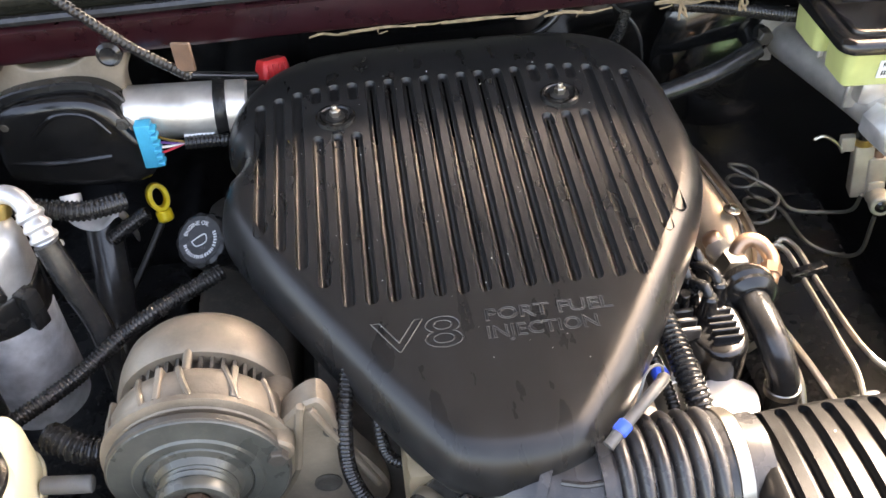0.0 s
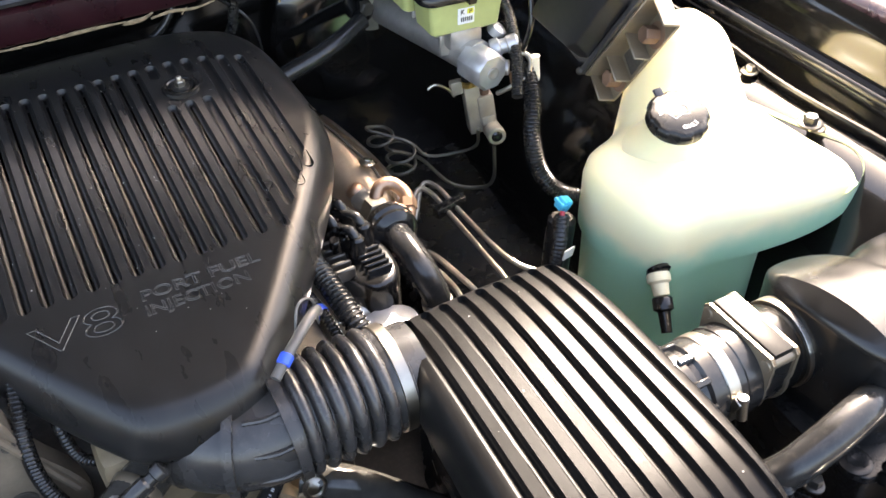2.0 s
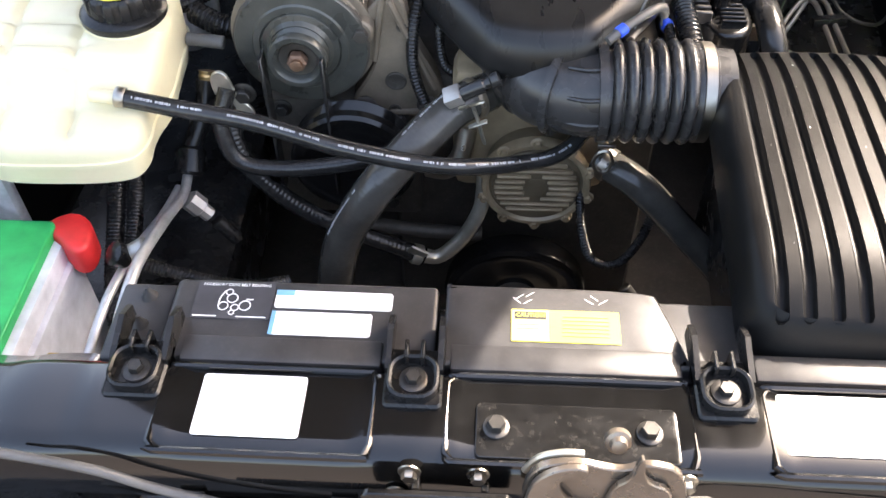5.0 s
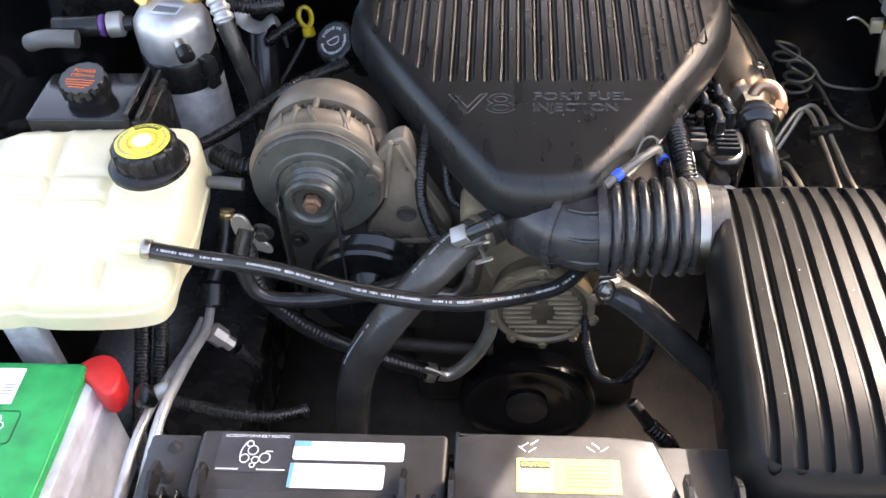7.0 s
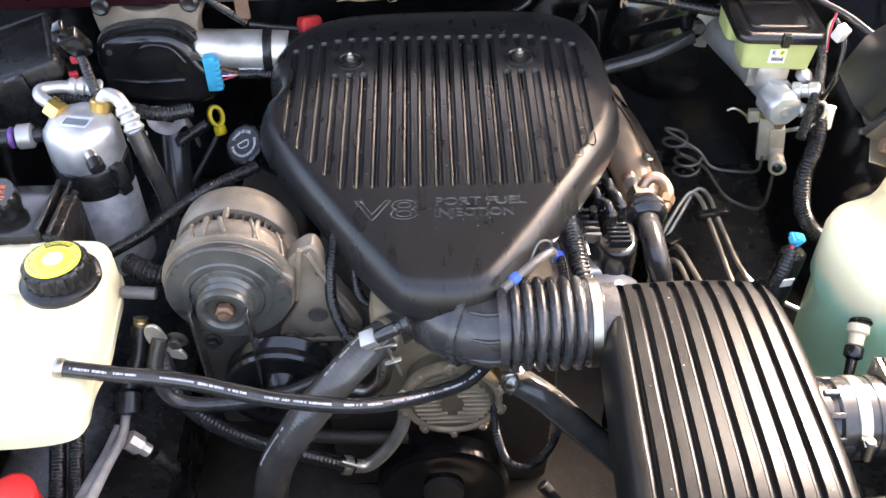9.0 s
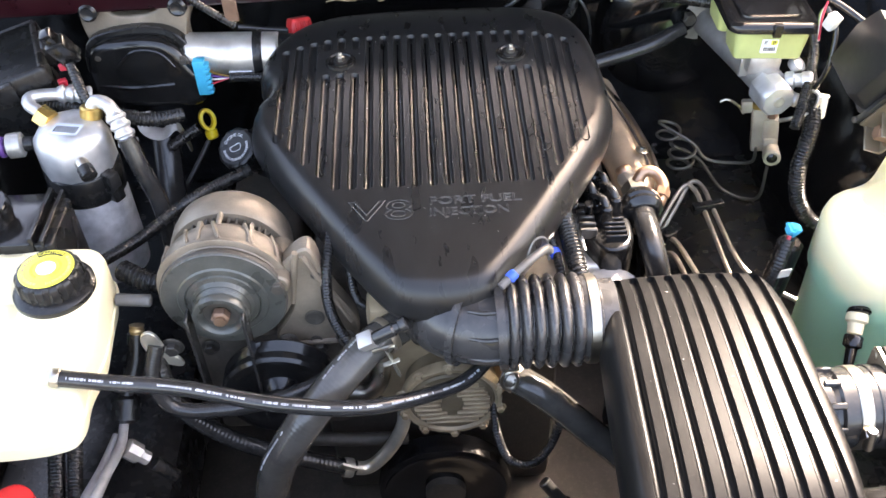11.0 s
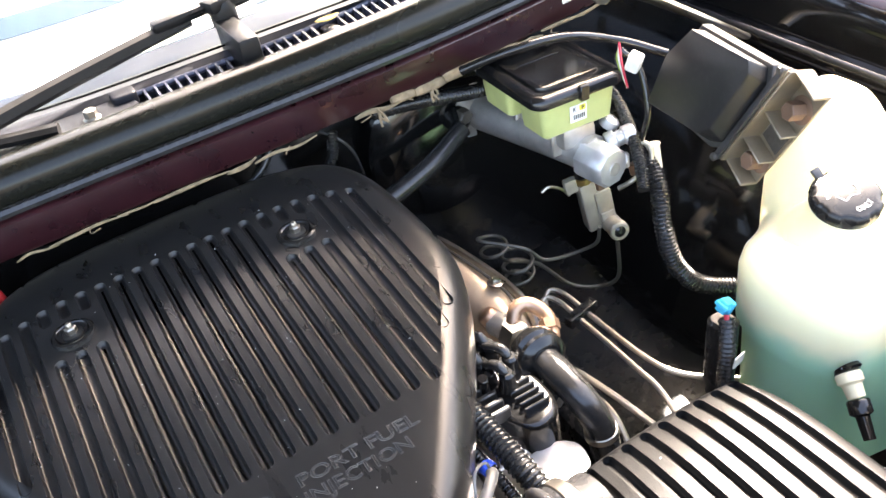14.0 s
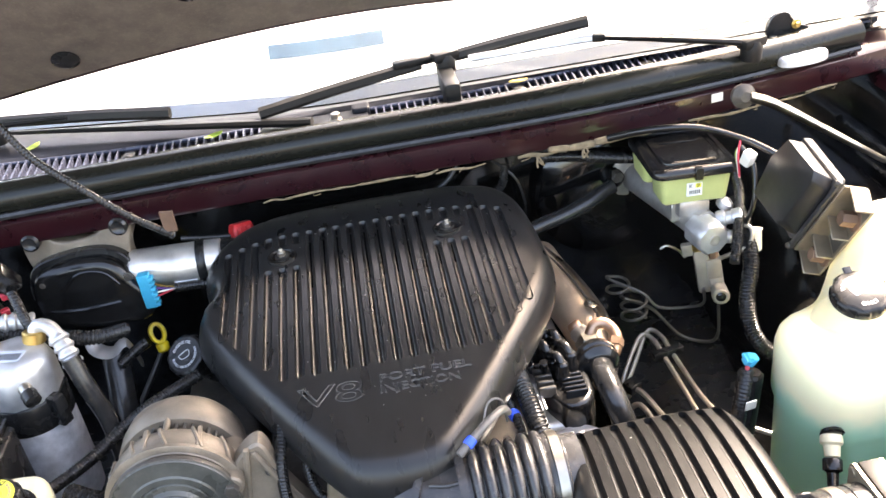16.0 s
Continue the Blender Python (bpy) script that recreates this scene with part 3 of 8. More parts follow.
# grille slats
gm = finish(block(-0.0014, -1.0, -0.014, 0.0014, 0.0, 0.003, 0, 1), "slat", M["slat"])
for i in range(118):
    x = -0.80 + i * 0.0124
    if -0.125 < x < 0.045 or abs(x - 0.175) < 0.012 or abs(x + 0.335) < 0.010 or abs(x - 0.285) < 0.010:
        continue
    run = max(0.012, grille_back(x) - bow(x) - 0.060)
    shared("slat", gm, Matrix.Translation((x, grille_back(x), 0.124)) @ pose(0, 0, 0, 5, 0, 0) @ Matrix.Diagonal((1, run, 1, 1)), cowl)
part("grille_rail", tube([(x, grille_back(x), 0.124) for x in XS[3:-3:3]], 0.0035, 0.03, 8), M["slat"], cowl)
part("grille_panel", plate(smoothed([(-0.135, 0.150), (-0.125, 0.200), (-0.02, 0.202), (0.040, 0.200), (0.046, 0.150)], 1), 0.108, 0.128, 0.004), M["cowlblack"], cowl, "plain panel between the two grilles")
part("panel_boss", shell(rounded_rect(0.018, 0.178, 0.046, 0.204, 0.006), rim(0.003, 0.014, 0.122)), M["cowlblack"], cowl)
for x in (-0.335, 0.285, 0.50):
    part("grille_clip", block(x - 0.010, 0.150, 0.108, x + 0.010, grille_back(x) - 0.004, 0.124, 0.003), M["plastic"], cowl)
    part("clip_head", turned([(0.009, 0), (0.009, 0.003), (0.005, 0.005)], Matrix.Translation((x, 0.172, 0.123)), 14), M["plastic"], cowl)
bm = bmesh.new()
rows = []
for x in XS[2:-2]:
    g, e = grille_back(x), screen_base(x)
    rows.append([bm.verts.new((x, y, z)) for y, z in ((bow(x) + 0.03, 0.085), (g - 0.004, 0.092), (g, 0.126), (g + 0.004, 0.129), (e - 0.004, 0.132), (e + 0.004, 0.128), (e + 0.10, 0.11))])
for a, b in zip(rows, rows[1:]):
    for i in range(6):
        bm.faces.new((a[i], b[i], b[i + 1], a[i + 1]))
part("cowl_tray", bm, M["cowlblack"], cowl, "satin cowl panel below the windscreen, coloured dark for shade")


def glass_at(x, s, back=0.0):
    """Point on the windscreen, s up its slope, set back behind the glass."""
    return (x, screen_base(x) + s * 0.80 + back * 0.6, 0.135 + s * 0.60 - back * 0.8)


# windscreen
sheet([[glass_at(x, k / 8 * 0.95) for x in XS[2:-2]] for k in range(9)], "window_1", M["glass"], "sloped windscreen glass reflecting the bright sky", "windscreen", 0.005).visible_shadow = False
# car body behind the windscreen
bm = block(-0.85, 0.75, -0.6, 0.95, 2.6, 0.16, 0.05)
solo("car_body", bm, M["maroon"], "dark maroon car body behind the windscreen", "car body", kind="structure")

# white sun shade lying inside the glass
sheet([[glass_at(x, 0.036 + k / 6 * 0.84, 0.016) for x in XS[3:-3]] for k in range(7)], "sun_shade", M["shade"], "white sun shade behind the windscreen", "sun shade", 0.003, kind="")
sheet([[glass_at(x, q, 0.012) for x in (-0.103, -0.05, 0.0, 0.05, 0.090)] for q in (0.108, 0.137)], "shade_sticker", M["sticker"], "pale blue sticker on the sun shade", "sticker", 0.001, kind="")
# dashboard top below the shade
sheet([[(x, screen_base(x) + o, z) for x in XS[3:-3]] for o, z in ((0.02, 0.118), (0.10, 0.125), (0.30, 0.13), (0.50, 0.10))], "dashboard", M["dash"], "blue-grey dashboard top behind the windscreen", "dashboard", 0.004)

# hinge bracket and the end of the weatherstrip
hb = thing("hinge_bracket", "black steel hood hinge bracket with a brass-coloured bolt", "hinge", (0.73, 0.19, 0.11))
part("base", block(0.690, 0.175, 0.095, 0.775, 0.215, 0.128, 0.005), M["plastic"], hb)
part("ear", plate(smoothed([(0.695, 0.120), (0.700, 0.165), (0.730, 0.176), (0.745, 0.150), (0.775, 0.140), (0.775, 0.120)], 2), -0.004, 0.004, 0.001, m=Matrix.Translation((0, 0.192, 0)) @ pose(0, 0, 0, 90, 0, 0)), M["plastic"], hb)
part("bolt", bolt((0.745, 0.186, 0.150), -Y, 0.005, 0.006, 0.008), M["brass"], hb)
part("pin", bolt((0.700, 0.170, 0.132), Z, 0.007, 0.008, 0.011), M["steel"], hb)
# pale piece paints the sun patch on the weatherstrip's end
solo("sunlit_strip_end", shell(smoothed([(0.690, 0.120), (0.700, 0.160), (0.760, 0.168), (0.785, 0.140), (0.750, 0.118)], 2), rim(0.006, 0.014, 0.104)), M["zincbody"], "added pale piece painting the sunlit patch on the weatherstrip end", "seal end")

# hood standing open
hood = thing("hood", "open car hood seen from its insulated underside", "hood", (0.03, 0.22, 0.29), kind="structure")
hm = pose(0.03, 0.205, 0.275, -50, 0, 0)
edge = smoothed([(-0.80, -1.2), (-0.80, -0.02), (-0.68, 0.10), (-0.3, 0.02), (0.0, -0.01), (0.3, 0.02), (0.50, 0.07), (0.57, -0.02), (0.57, -1.2), (0.48, -1.28), (-0.66, -1.28)], 2)
bm = shell(edge, [(0, 0.0), (0.0, 0.03), (0.01, 0.04)], m=hm)
part("skin", bm, M["maroon"], hood)
bm = shell(inset_ring(edge, 0.02), [(0.01, -0.016), (0, -0.010), (0, -0.002)], m=hm)
part("pad", bm, M["hoodpad"], hood, "dusty brown insulation pad")
# added block, out of view: casts shade on the weatherstrip's driver-side end
hinge = part("hinge", block(0.545, -0.035, 0.004, 0.80, 0.030, 0.012, 0.003, m=hm), M["blackpaint"], hood, "unseen added block that shades the weatherstrip end")
for px, py in ((-0.406, -0.031), (-0.2, -0.14), (0.3, -0.14), (-0.5, -0.6), (0.1, -0.6), (0.5, -0.6)):
    part("pad_clip", turned([(0.020, -0.017), (0.020, -0.020), (0.012, -0.023)], hm @ pose(px, py, 0), 20), M["plastic"], hood)


# ---- wiper arms ----
def wiper(label, pivot, arm, blade):
    w = thing("wiper", label, "wiper", pivot, "windscreen wipers")
    part("arm", tube(arm, lambda s: 0.010 - 0.004 * s, 0.02, 8, flat=0.6), M["wiper"], w)
    part("pivot_cap", turned([(0.016, -0.02), (0.017, 0.0), (0.013, 0.010), (0.004, 0.012)], Matrix.Translation(pivot), 16), M["wiper"], w)
    part("head", block(-0.022, -0.012, -0.006, 0.022, 0.012, 0.010, 0.004, m=Matrix.Translation(pivot) @ pose(0, 0, 0.006, 0, 0, 20)), M["wiper"], w)
    part("blade", tube(blade, 0.0065, 0.02, 6, flat=1.5), M["wiper"], w)
    return w


w = wiper("black windscreen wiper with its blade low on the glass", (0.180, 0.243, 0.168), [(0.180, 0.243, 0.176), (0.150, 0.246, 0.174), (0.105, 0.243, 0.170)],
          [(0.140, 0.249, 0.166), (-0.006, 0.219, 0.158), (-0.124, 0.184, 0.152)])
part("joint", block(-0.034, -0.009, -0.004, 0.034, 0.009, 0.010, 0.004, m=pose(0.128, 0.246, 0.170, 0, 0, 8)), M["wiper"], w)
part("post", block(0.164, 0.150, 0.10, 0.190, 0.240, 0.160, 0.006), M["wiper"], w)
w = wiper("black windscreen wiper near the hood hinge", (0.640, 0.118, 0.150), [(0.640, 0.112, 0.158), (0.534, 0.146, 0.171), (0.418, 0.186, 0.182)],
          [(0.175, 0.249, 0.168), (0.286, 0.243, 0.182), (0.415, 0.230, 0.197)])
part("arm_strip", tube([(0.418, 0.188, 0.182), (0.33, 0.208, 0.176), (0.217, 0.230, 0.168)], 0.0035, 0.02, 6, flat=1.8), M["zincbody"], w, "thin grey steel strip")
part("joint", block(-0.010, -0.007, -0.006, 0.010, 0.007, 0.006, 0.002, m=pose(0.420, 0.187, 0.182, 0, 0, -20)), M["wiper"], w)
wiper("black windscreen wiper end on the passenger side", (-0.56, 0.292, 0.158), [(-0.56, 0.290, 0.168), (-0.50, 0.278, 0.170), (-0.43, 0.262, 0.172)],
      [(-0.60, 0.302, 0.174), (-0.403, 0.257, 0.171), (-0.263, 0.216, 0.167)])
bm = rod((-0.009, 0.170, 0.125), (-0.009, 0.170, 0.130), 0.010, 16)
turned([(0.0075, 0), (0.0075, 0.008), (0.0055, 0.009)], Matrix.Translation((-0.009, 0.170, 0.130)), 6, bm)
solo("cowl_bolt", bm, M["steel"], "steel bolt on the cowl grille", "bolt")
solo("wiper_link", tube([(-0.535, 0.291, 0.152), (-0.40, 0.250, 0.150), (-0.296, 0.216, 0.148), (-0.17, 0.186, 0.142), (-0.045, 0.160, 0.134)], lambda s: 0.006 + 0.007 * s, 0.02, 8, flat=0.6), M["wiper"], "flat black wiper linkage cover on the grille", "linkage")


solo("cowl_cable", tube([(-0.66, 0.15, 0.345), (-0.56, 0.07, 0.33), (-0.46, 0.02, 0.285), (-0.408, -0.001, 0.213), (-0.358, -0.008, 0.160), (-0.307, -0.004, 0.104), (-0.262, 0.010, 0.058)], 0.0055, 0.006, 10, ridge=0.0007, pitch=0.005), M["loom"], "dark ribbed cable crossing the cowl", "cable")
solo("cowl_clip", block(-0.010, -0.002, -0.016, 0.010, 0.002, 0.016, 0.001, 1, m=pose(-0.262, 0.004, 0.084, 0, 0, -12)), M["rusty"], "rusty clip on the cowl flange", "clip")
solo("cowl_tag", block(-0.010, -0.001, -0.007, 0.010, 0.001, 0.007, 0.0004, 1, m=pose(0.588, bow(0.588) - 0.002, 0.076, 0, 0, 9)), M["white"], "small white tag on the cowl flange", "tag")
for i, (lx, ly, ma) in enumerate(((0.285, 0.188, "leaf"), (-0.20, 0.176, "greenleaf"), (-0.50, 0.26, "greenleaf"))):
    bm = shell(smoothed([(-0.02, 0), (0, 0.009), (0.022, 0.002), (0.004, -0.008)], 2), [(0, 0), (0.001, 0.0008)], lambda x, y: 6 * x * x, m=pose(lx, ly, 0.133, 8, 0, 30 * i))
    solo("fallen_leaf", bm, M[ma], "small fallen leaf lying on the cowl grille", "leaf")

# ---- engine cover ----
def cover_lift(x, y):
    return 0.105 * y - 0.012 * max(0, (abs(x - 0.005) - 0.12) / 0.12) ** 2 - 0.018 * max(0, (y - 0.02) / 0.12) ** 2


OUT = smoothed([(-0.250, -0.135), (-0.252, -0.060), (-0.232, -0.040), (-0.232, -0.010), (-0.250, 0.005), (-0.244, 0.065), (-0.19, 0.145), (-0.08, 0.178), (0.08, 0.178),
                (0.19, 0.160), (0.246, 0.115), (0.262, -0.02), (0.262, -0.135), (0.085, -0.405), (0.045, -0.432), (-0.035, -0.432), (-0.075, -0.405)], 3)
cover = thing("engine_cover", "matt black ribbed plastic engine cover with embossed lettering", "engine cover", (0, -0.12, -0.06))
bm = shell(OUT, [(0.016, -0.062), (0.008, -0.060), (0.003, -0.054), (0.0, -0.045), (0.0005, -0.036), (0.002, -0.026), (0.005, -0.017), (0.009, -0.010), (0.014, -0.005), (0.020, -0.0015), (0.027, 0.0)], cover_lift, caps=False)
slots = []
for i in range(21):
    x = -0.205 + i * 0.0205
    back = 0.060 - 1.6 * max(0, abs(x) - 0.10) ** 2
    front = -0.262 + max(0, -0.123 - x, x - 0.1435) * 1.26
    if min(abs(x - 0.123), abs(x + 0.123)) < 0.0215:
        slots += [slot(x, back, 0.026, 0.0062), slot(x, -0.027, front, 0.0062)]
    else:
        slots.append(slot(x, back, front, 0.0062))
grooved_top(bm, inset_ring(OUT, 0.027), slots, 0.0052, cover_lift, 0.0, 0.018)
part("shell", bm, M["cover"], cover)
for sx in (-0.123, 0.123):
    m = Matrix.Translation((sx, 0, cover_lift(sx, 0)))
    part("boss", turned([(0.0225, -0.003), (0.0215, 0.0022), (0.0195, 0.0036), (0.0172, 0.0030), (0.0160, 0.0012), (0.0140, 0.0004), (0.004, 0.0004)], m, 36), M["gloss"], cover)
    part("washer", turned([(0.0105, 0.0), (0.0105, 0.0018), (0.0085, 0.0028), (0.005, 0.0028)], m, 24), M["boltgrey"], cover)
    bm = turned([(0.0062, 0.0025), (0.0062, 0.0085), (0.0052, 0.0095)], m, 6)
    turned([(0.0032, 0.009), (0.0032, 0.0135), (0.0024, 0.0145)], m, 12, bm)
    part("screw", bm, M["steel"], cover, "bright hex stud and nut")
tilt = math.degrees(math.atan(0.105))


def outlined(body, size, x, y, sx, spread=1.0, line=0.0007):
    """Lettering moulded as thin raised outlines."""
    m = pose(x, y, cover_lift(x, y) + 0.0003, tilt) @ Matrix.Diagonal((sx, 1, 1, 1))
    cu = bpy.data.curves.new("lettering", "FONT")
    cu.body, cu.size, cu.space_character, cu.fill_mode, cu.bevel_depth, cu.bevel_resolution = body, size, spread, "NONE", line, 1
    cu.align_x, cu.align_y, cu.resolution_u = "CENTER", "CENTER", 3
    ob = bpy.data.objects.new("lettering", cu)
    me = bpy.data.meshes.new_from_object(ob)
    bpy.data.objects.remove(ob)
    bpy.data.curves.remove(cu)
    me.transform(m)
    bm = bmesh.new()
    bm.from_mesh(me)
    bpy.data.meshes.remove(me)
    part("lettering", bm, M["letter"], cover, "embossed outline lettering")


outlined("V8", 0.0475, -0.0655, -0.302, 1.56, 0.95, 0.0005)
outlined("PORT FUEL", 0.0185, 0.0505, -0.2885, 1.24, 1.0, 0.0006)
outlined("INJECTION", 0.0185, 0.0425, -0.3075, 1.09, 1.0, 0.0006)
# settled dust specks
rng = random.Random(21)
bm = bmesh.new()
for i in range(70):
    x, y = rng.uniform(-0.2, 0.22), rng.uniform(-0.36, 0.07)
    if not inside(Vector((x, y)), inset_ring(OUT, 0.03)):
        continue
    r = rng.choice((0.0002, 0.00025, 0.0003, 0.0004))
    block(-r, -r * rng.uniform(0.6, 2.5), -0.0001, r, r, 0.0003, 0, 1, m=Matrix.Translation((x, y, cover_lift(x, y))) @ pose(0, 0, 0, tilt, 0, rng.uniform(0, 180)), bm=bm)
tagged(part("dust_specks", bm, M["label_w"], cover), "scattered pale dust specks", kind="stuff")

# ---- engine below ----
eng = thing("engine", "grimy cast iron and aluminium engine under the cover", "engine", (0, -0.1, -0.55))
part("block", block(-0.17, -0.33, -0.60, 0.17, 0.19, -0.17, 0.02), M["darkmetal"], eng)
part("throttle_body", shell(rounded_rect(-0.06, -0.36, 0.05, -0.26, 0.02), rim(0.006, 0.10, -0.185)), M["darkmetal"], eng)
part("valve_cover", shell(rounded_rect(0.175, -0.275, 0.268, 0.12, 0.03), rim(0.012, 0.070, -0.245)), M["satin"], eng, "bare aluminium valve cover")
part("valve_cover", shell(rounded_rect(-0.30, -0.26, -0.19, 0.12, 0.03), rim(0.012, 0.08, -0.26)), M["darkmetal"], eng)

hs = thing("heat_shield", "tan stained sheet metal heat shield with bright flanged edge", "heat shield", (0.30, -0.05, -0.2))
part("shell", tube([(0.272, 0.10, -0.150), (0.288, 0.02, -0.158), (0.304, -0.06, -0.170), (0.308, -0.11, -0.188), (0.302, -0.155, -0.222)], lambda s: 0.038 - 0.008 * s, 0.012, 22), M["tan"], hs)
part("edge_strip", tube([(0.285, 0.085, -0.120), (0.312, 0.01, -0.128), (0.332, -0.08, -0.142), (0.335, -0.12, -0.160), (0.328, -0.150, -0.195)], 0.0042, 0.01, 8, flat=1.5), M["steel"], hs)
part("edge_seam", tube([(0.276, 0.085, -0.117), (0.302, 0.01, -0.124), (0.321, -0.08, -0.137), (0.322, -0.11, -0.147)], 0.002, 0.01, 6), M["darkmetal"], hs)
part("bolt", bolt((0.318, -0.075, -0.134), (0.2, 0, 1), 0.006, 0.006, 0.010), M["steel"], hs)

cvv = thing("check_valve", "black check valve with rubber elbow and copper-toned pipe", "check valve", (0.28, -0.2, -0.15))
part("knob", turned([(0.009, -0.012), (0.012, -0.008), (0.012, 0.012), (0.009, 0.016), (0.006, 0.017)], aim((0.272, -0.118, -0.137), (0.262, -0.106, -0.120)), 16), M["copper"], cvv, "reddish fitting")
part("stem", tube([(0.272, -0.120, -0.138), (0.277, -0.145, -0.136), (0.277, -0.180, -0.133)], 0.0145, 0.006, 16), M["alu"], cvv)
part("hex", turned([(0.019, -0.010), (0.019, 0.012), (0.016, 0.014)], aim((0.277, -0.158, -0.135), (0.277, -0.19, -0.131)), 6), M["steel"], cvv)
part("disc", turned([(0.020, -0.014), (0.028, -0.010), (0.030, -0.004), (0.030, 0.002), (0.026, 0.006), (0.029, 0.009), (0.029, 0.014), (0.022, 0.020), (0.017, 0.022)], aim((0.277, -0.196, -0.131), (0.276, -0.23, -0.128)), 32), M["gloss"], cvv)
part("elbow", tube([(0.276, -0.210, -0.129), (0.275, -0.245, -0.127), (0.277, -0.275, -0.136), (0.284, -0.293, -0.165), (0.288, -0.298, -0.21)], 0.0165, 0.006, 18), M["rubber"], cvv)
part("clamp", turned([(0.0175, 0), (0.0185, 0.001), (0.0185, 0.008), (0.0175, 0.009)], aim((0.285, -0.294, -0.172), (0.287, -0.298, -0.20)), 20), M["steel"], cvv)
part("pipe", tube([(0.278, -0.150, -0.128), (0.290, -0.142, -0.112), (0.306, -0.146, -0.112), (0.314, -0.166, -0.120), (0.304, -0.190, -0.130), (0.290, -0.196, -0.135)], 0.0085, 0.005, 12), M["copper"], cvv, "copper-toned curved pipe")
part("nut", turned([(0.0115, 0), (0.0115, 0.012)], aim((0.312, -0.172, -0.122), (0.304, -0.190, -0.130)), 6), M["copper"], cvv)

cp = thing("ignition_module", "glossy black ignition coil with ribbed connectors", "ignition coil", (0.235, -0.21, -0.19))
part("body", shell(smoothed([(0.203, -0.150), (0.252, -0.150), (0.276, -0.21), (0.272, -0.272), (0.228, -0.286), (0.202, -0.23)], 2), rim(0.008, 0.055, -0.195)), M["gloss"], cp)
rng = random.Random(9)
for k in range(7):
    a = rng.uniform(0, 6.28)
    px, py = 0.222 + 0.022 * math.cos(a), -0.17 + 0.035 * math.sin(a)
    part("terminal", rod((px, py, -0.155), (px + rng.uniform(-0.01, 0.01), py - 0.01, -0.118 + rng.uniform(-0.012, 0.01)), 0.006, 10), M["gloss"], cp)
for k in range(5):
    part("fin", block(0.232, -0.262 + k * 0.009, -0.150, 0.262, -0.2585 + k * 0.009, -0.132, 0.001, 1), M["gloss"], cp)
for k, (bx, by) in enumerate(((0.216, -0.165), (0.232, -0.150), (0.246, -0.172), (0.226, -0.192), (0.254, -0.204), (0.238, -0.222))):
    tower = part("tower", turned([(0.011, -0.165), (0.011, -0.132), (0.0085, -0.128), (0.0085, -0.116), (0.006, -0.113)], Matrix.Translation((bx, by, 0.0)), 14), M["gloss"], cp)
    part("boot", tube([(bx, by, -0.120), (bx - 0.004, by + 0.008, -0.108), (bx - 0.012, by + 0.030, -0.112 - 0.004 * (k % 3)), (bx - 0.020, by + 0.060, -0.135)], 0.0058, 0.005, 10), M["rubber"], tower, "black plug lead boot")
for k in range(5):
    part("contact_rib", block(0.199, -0.200 - k * 0.013, -0.145, 0.222, -0.194 - k * 0.013, -0.128, 0.0015, 1), M["boltgrey"], cp)
part("side_plate", block(0.186, -0.150, -0.175, 0.200, -0.275, -0.140, 0.003), M["brightalu"], cp, "bright metal side plate")
solo("bracket_plate", plate(smoothed([(0.19, -0.33), (0.26, -0.335), (0.275, -0.29), (0.24, -0.27), (0.20, -0.285)], 2), -0.185, -0.178, 0.002), M["brightalu"], "small bright metal bracket beside the bellows", "bracket")


def loom(label, pts, r=0.0085, ridge=0.0013, pitch=0.0042, material="loom"):
    return solo("wiring_loom", tube(pts, r, ridge=ridge, pitch=pitch, seg=12), M[material], label, "wiring loom", "wiring looms")


loom("thick corrugated black loom rising beside the intake bellows", [(0.165, -0.19, -0.10), (0.170, -0.235, -0.090), (0.172, -0.29, -0.088), (0.176, -0.345, -0.096), (0.182, -0.375, -0.115)], 0.0125, 0.002, 0.0055)
loom("thin corrugated loom behind the bellows", [(0.152, -0.22, -0.11), (0.150, -0.28, -0.10), (0.155, -0.33, -0.10), (0.160, -0.37, -0.12)], 0.006)
solo("blue_band", turned([(0.0072, 0), (0.0078, 0.001), (0.0078, 0.009), (0.0072, 0.010)], aim((0.152, -0.318, -0.10), (0.155, -0.33, -0.10)), 16), M["blue"], "blue tape band on a thin loom", "band")
vh = thing("vacuum_hose", "grey vacuum hose with bright blue clip", "vacuum hose", (0.1, -0.38, -0.07))
part("hose", tube([(0.075, -0.405, -0.067), (0.092, -0.392, -0.060), (0.118, -0.370, -0.055), (0.135, -0.352, -0.060), (0.142, -0.335, -0.080)], 0.0050, 0.005, 12), M["greyhose"], vh)
part("clip", turned([(0.0055, 0), (0.0066, 0.001), (0.0066, 0.010), (0.0055, 0.011)], aim((0.085, -0.397, -0.063), (0.097, -0.388, -0.058)), 14), M["blue"], vh, "bright blue plastic clip")
part("wire", tube([(0.105, -0.378, -0.07), (0.118, -0.355, -0.045), (0.135, -0.345, -0.052), (0.14, -0.34, -0.09)], 0.0014, 0.005, 6), M["greyhose"], vh)

# looms and hoses on the front of the engine
loom("corrugated black loom hanging by the alternator bracket", [(-0.125, -0.30, -0.06), (-0.134, -0.34, -0.095), (-0.134, -0.355, -0.15), (-0.112, -0.37, -0.20), (-0.088, -0.385, -0.19)], 0.0075)
loom("corrugated black loom behind the cover tip", [(-0.105, -0.31, -0.06), (-0.105, -0.335, -0.11), (-0.098, -0.34, -0.15), (-0.07, -0.345, -0.168)], 0.006)
loom("corrugated black loom draped over the alternator", [(-0.25, -0.13, -0.09), (-0.31, -0.165, -0.098), (-0.35, -0.180, -0.115), (-0.40, -0.215, -0.135), (-0.46, -0.25, -0.15)], 0.009)
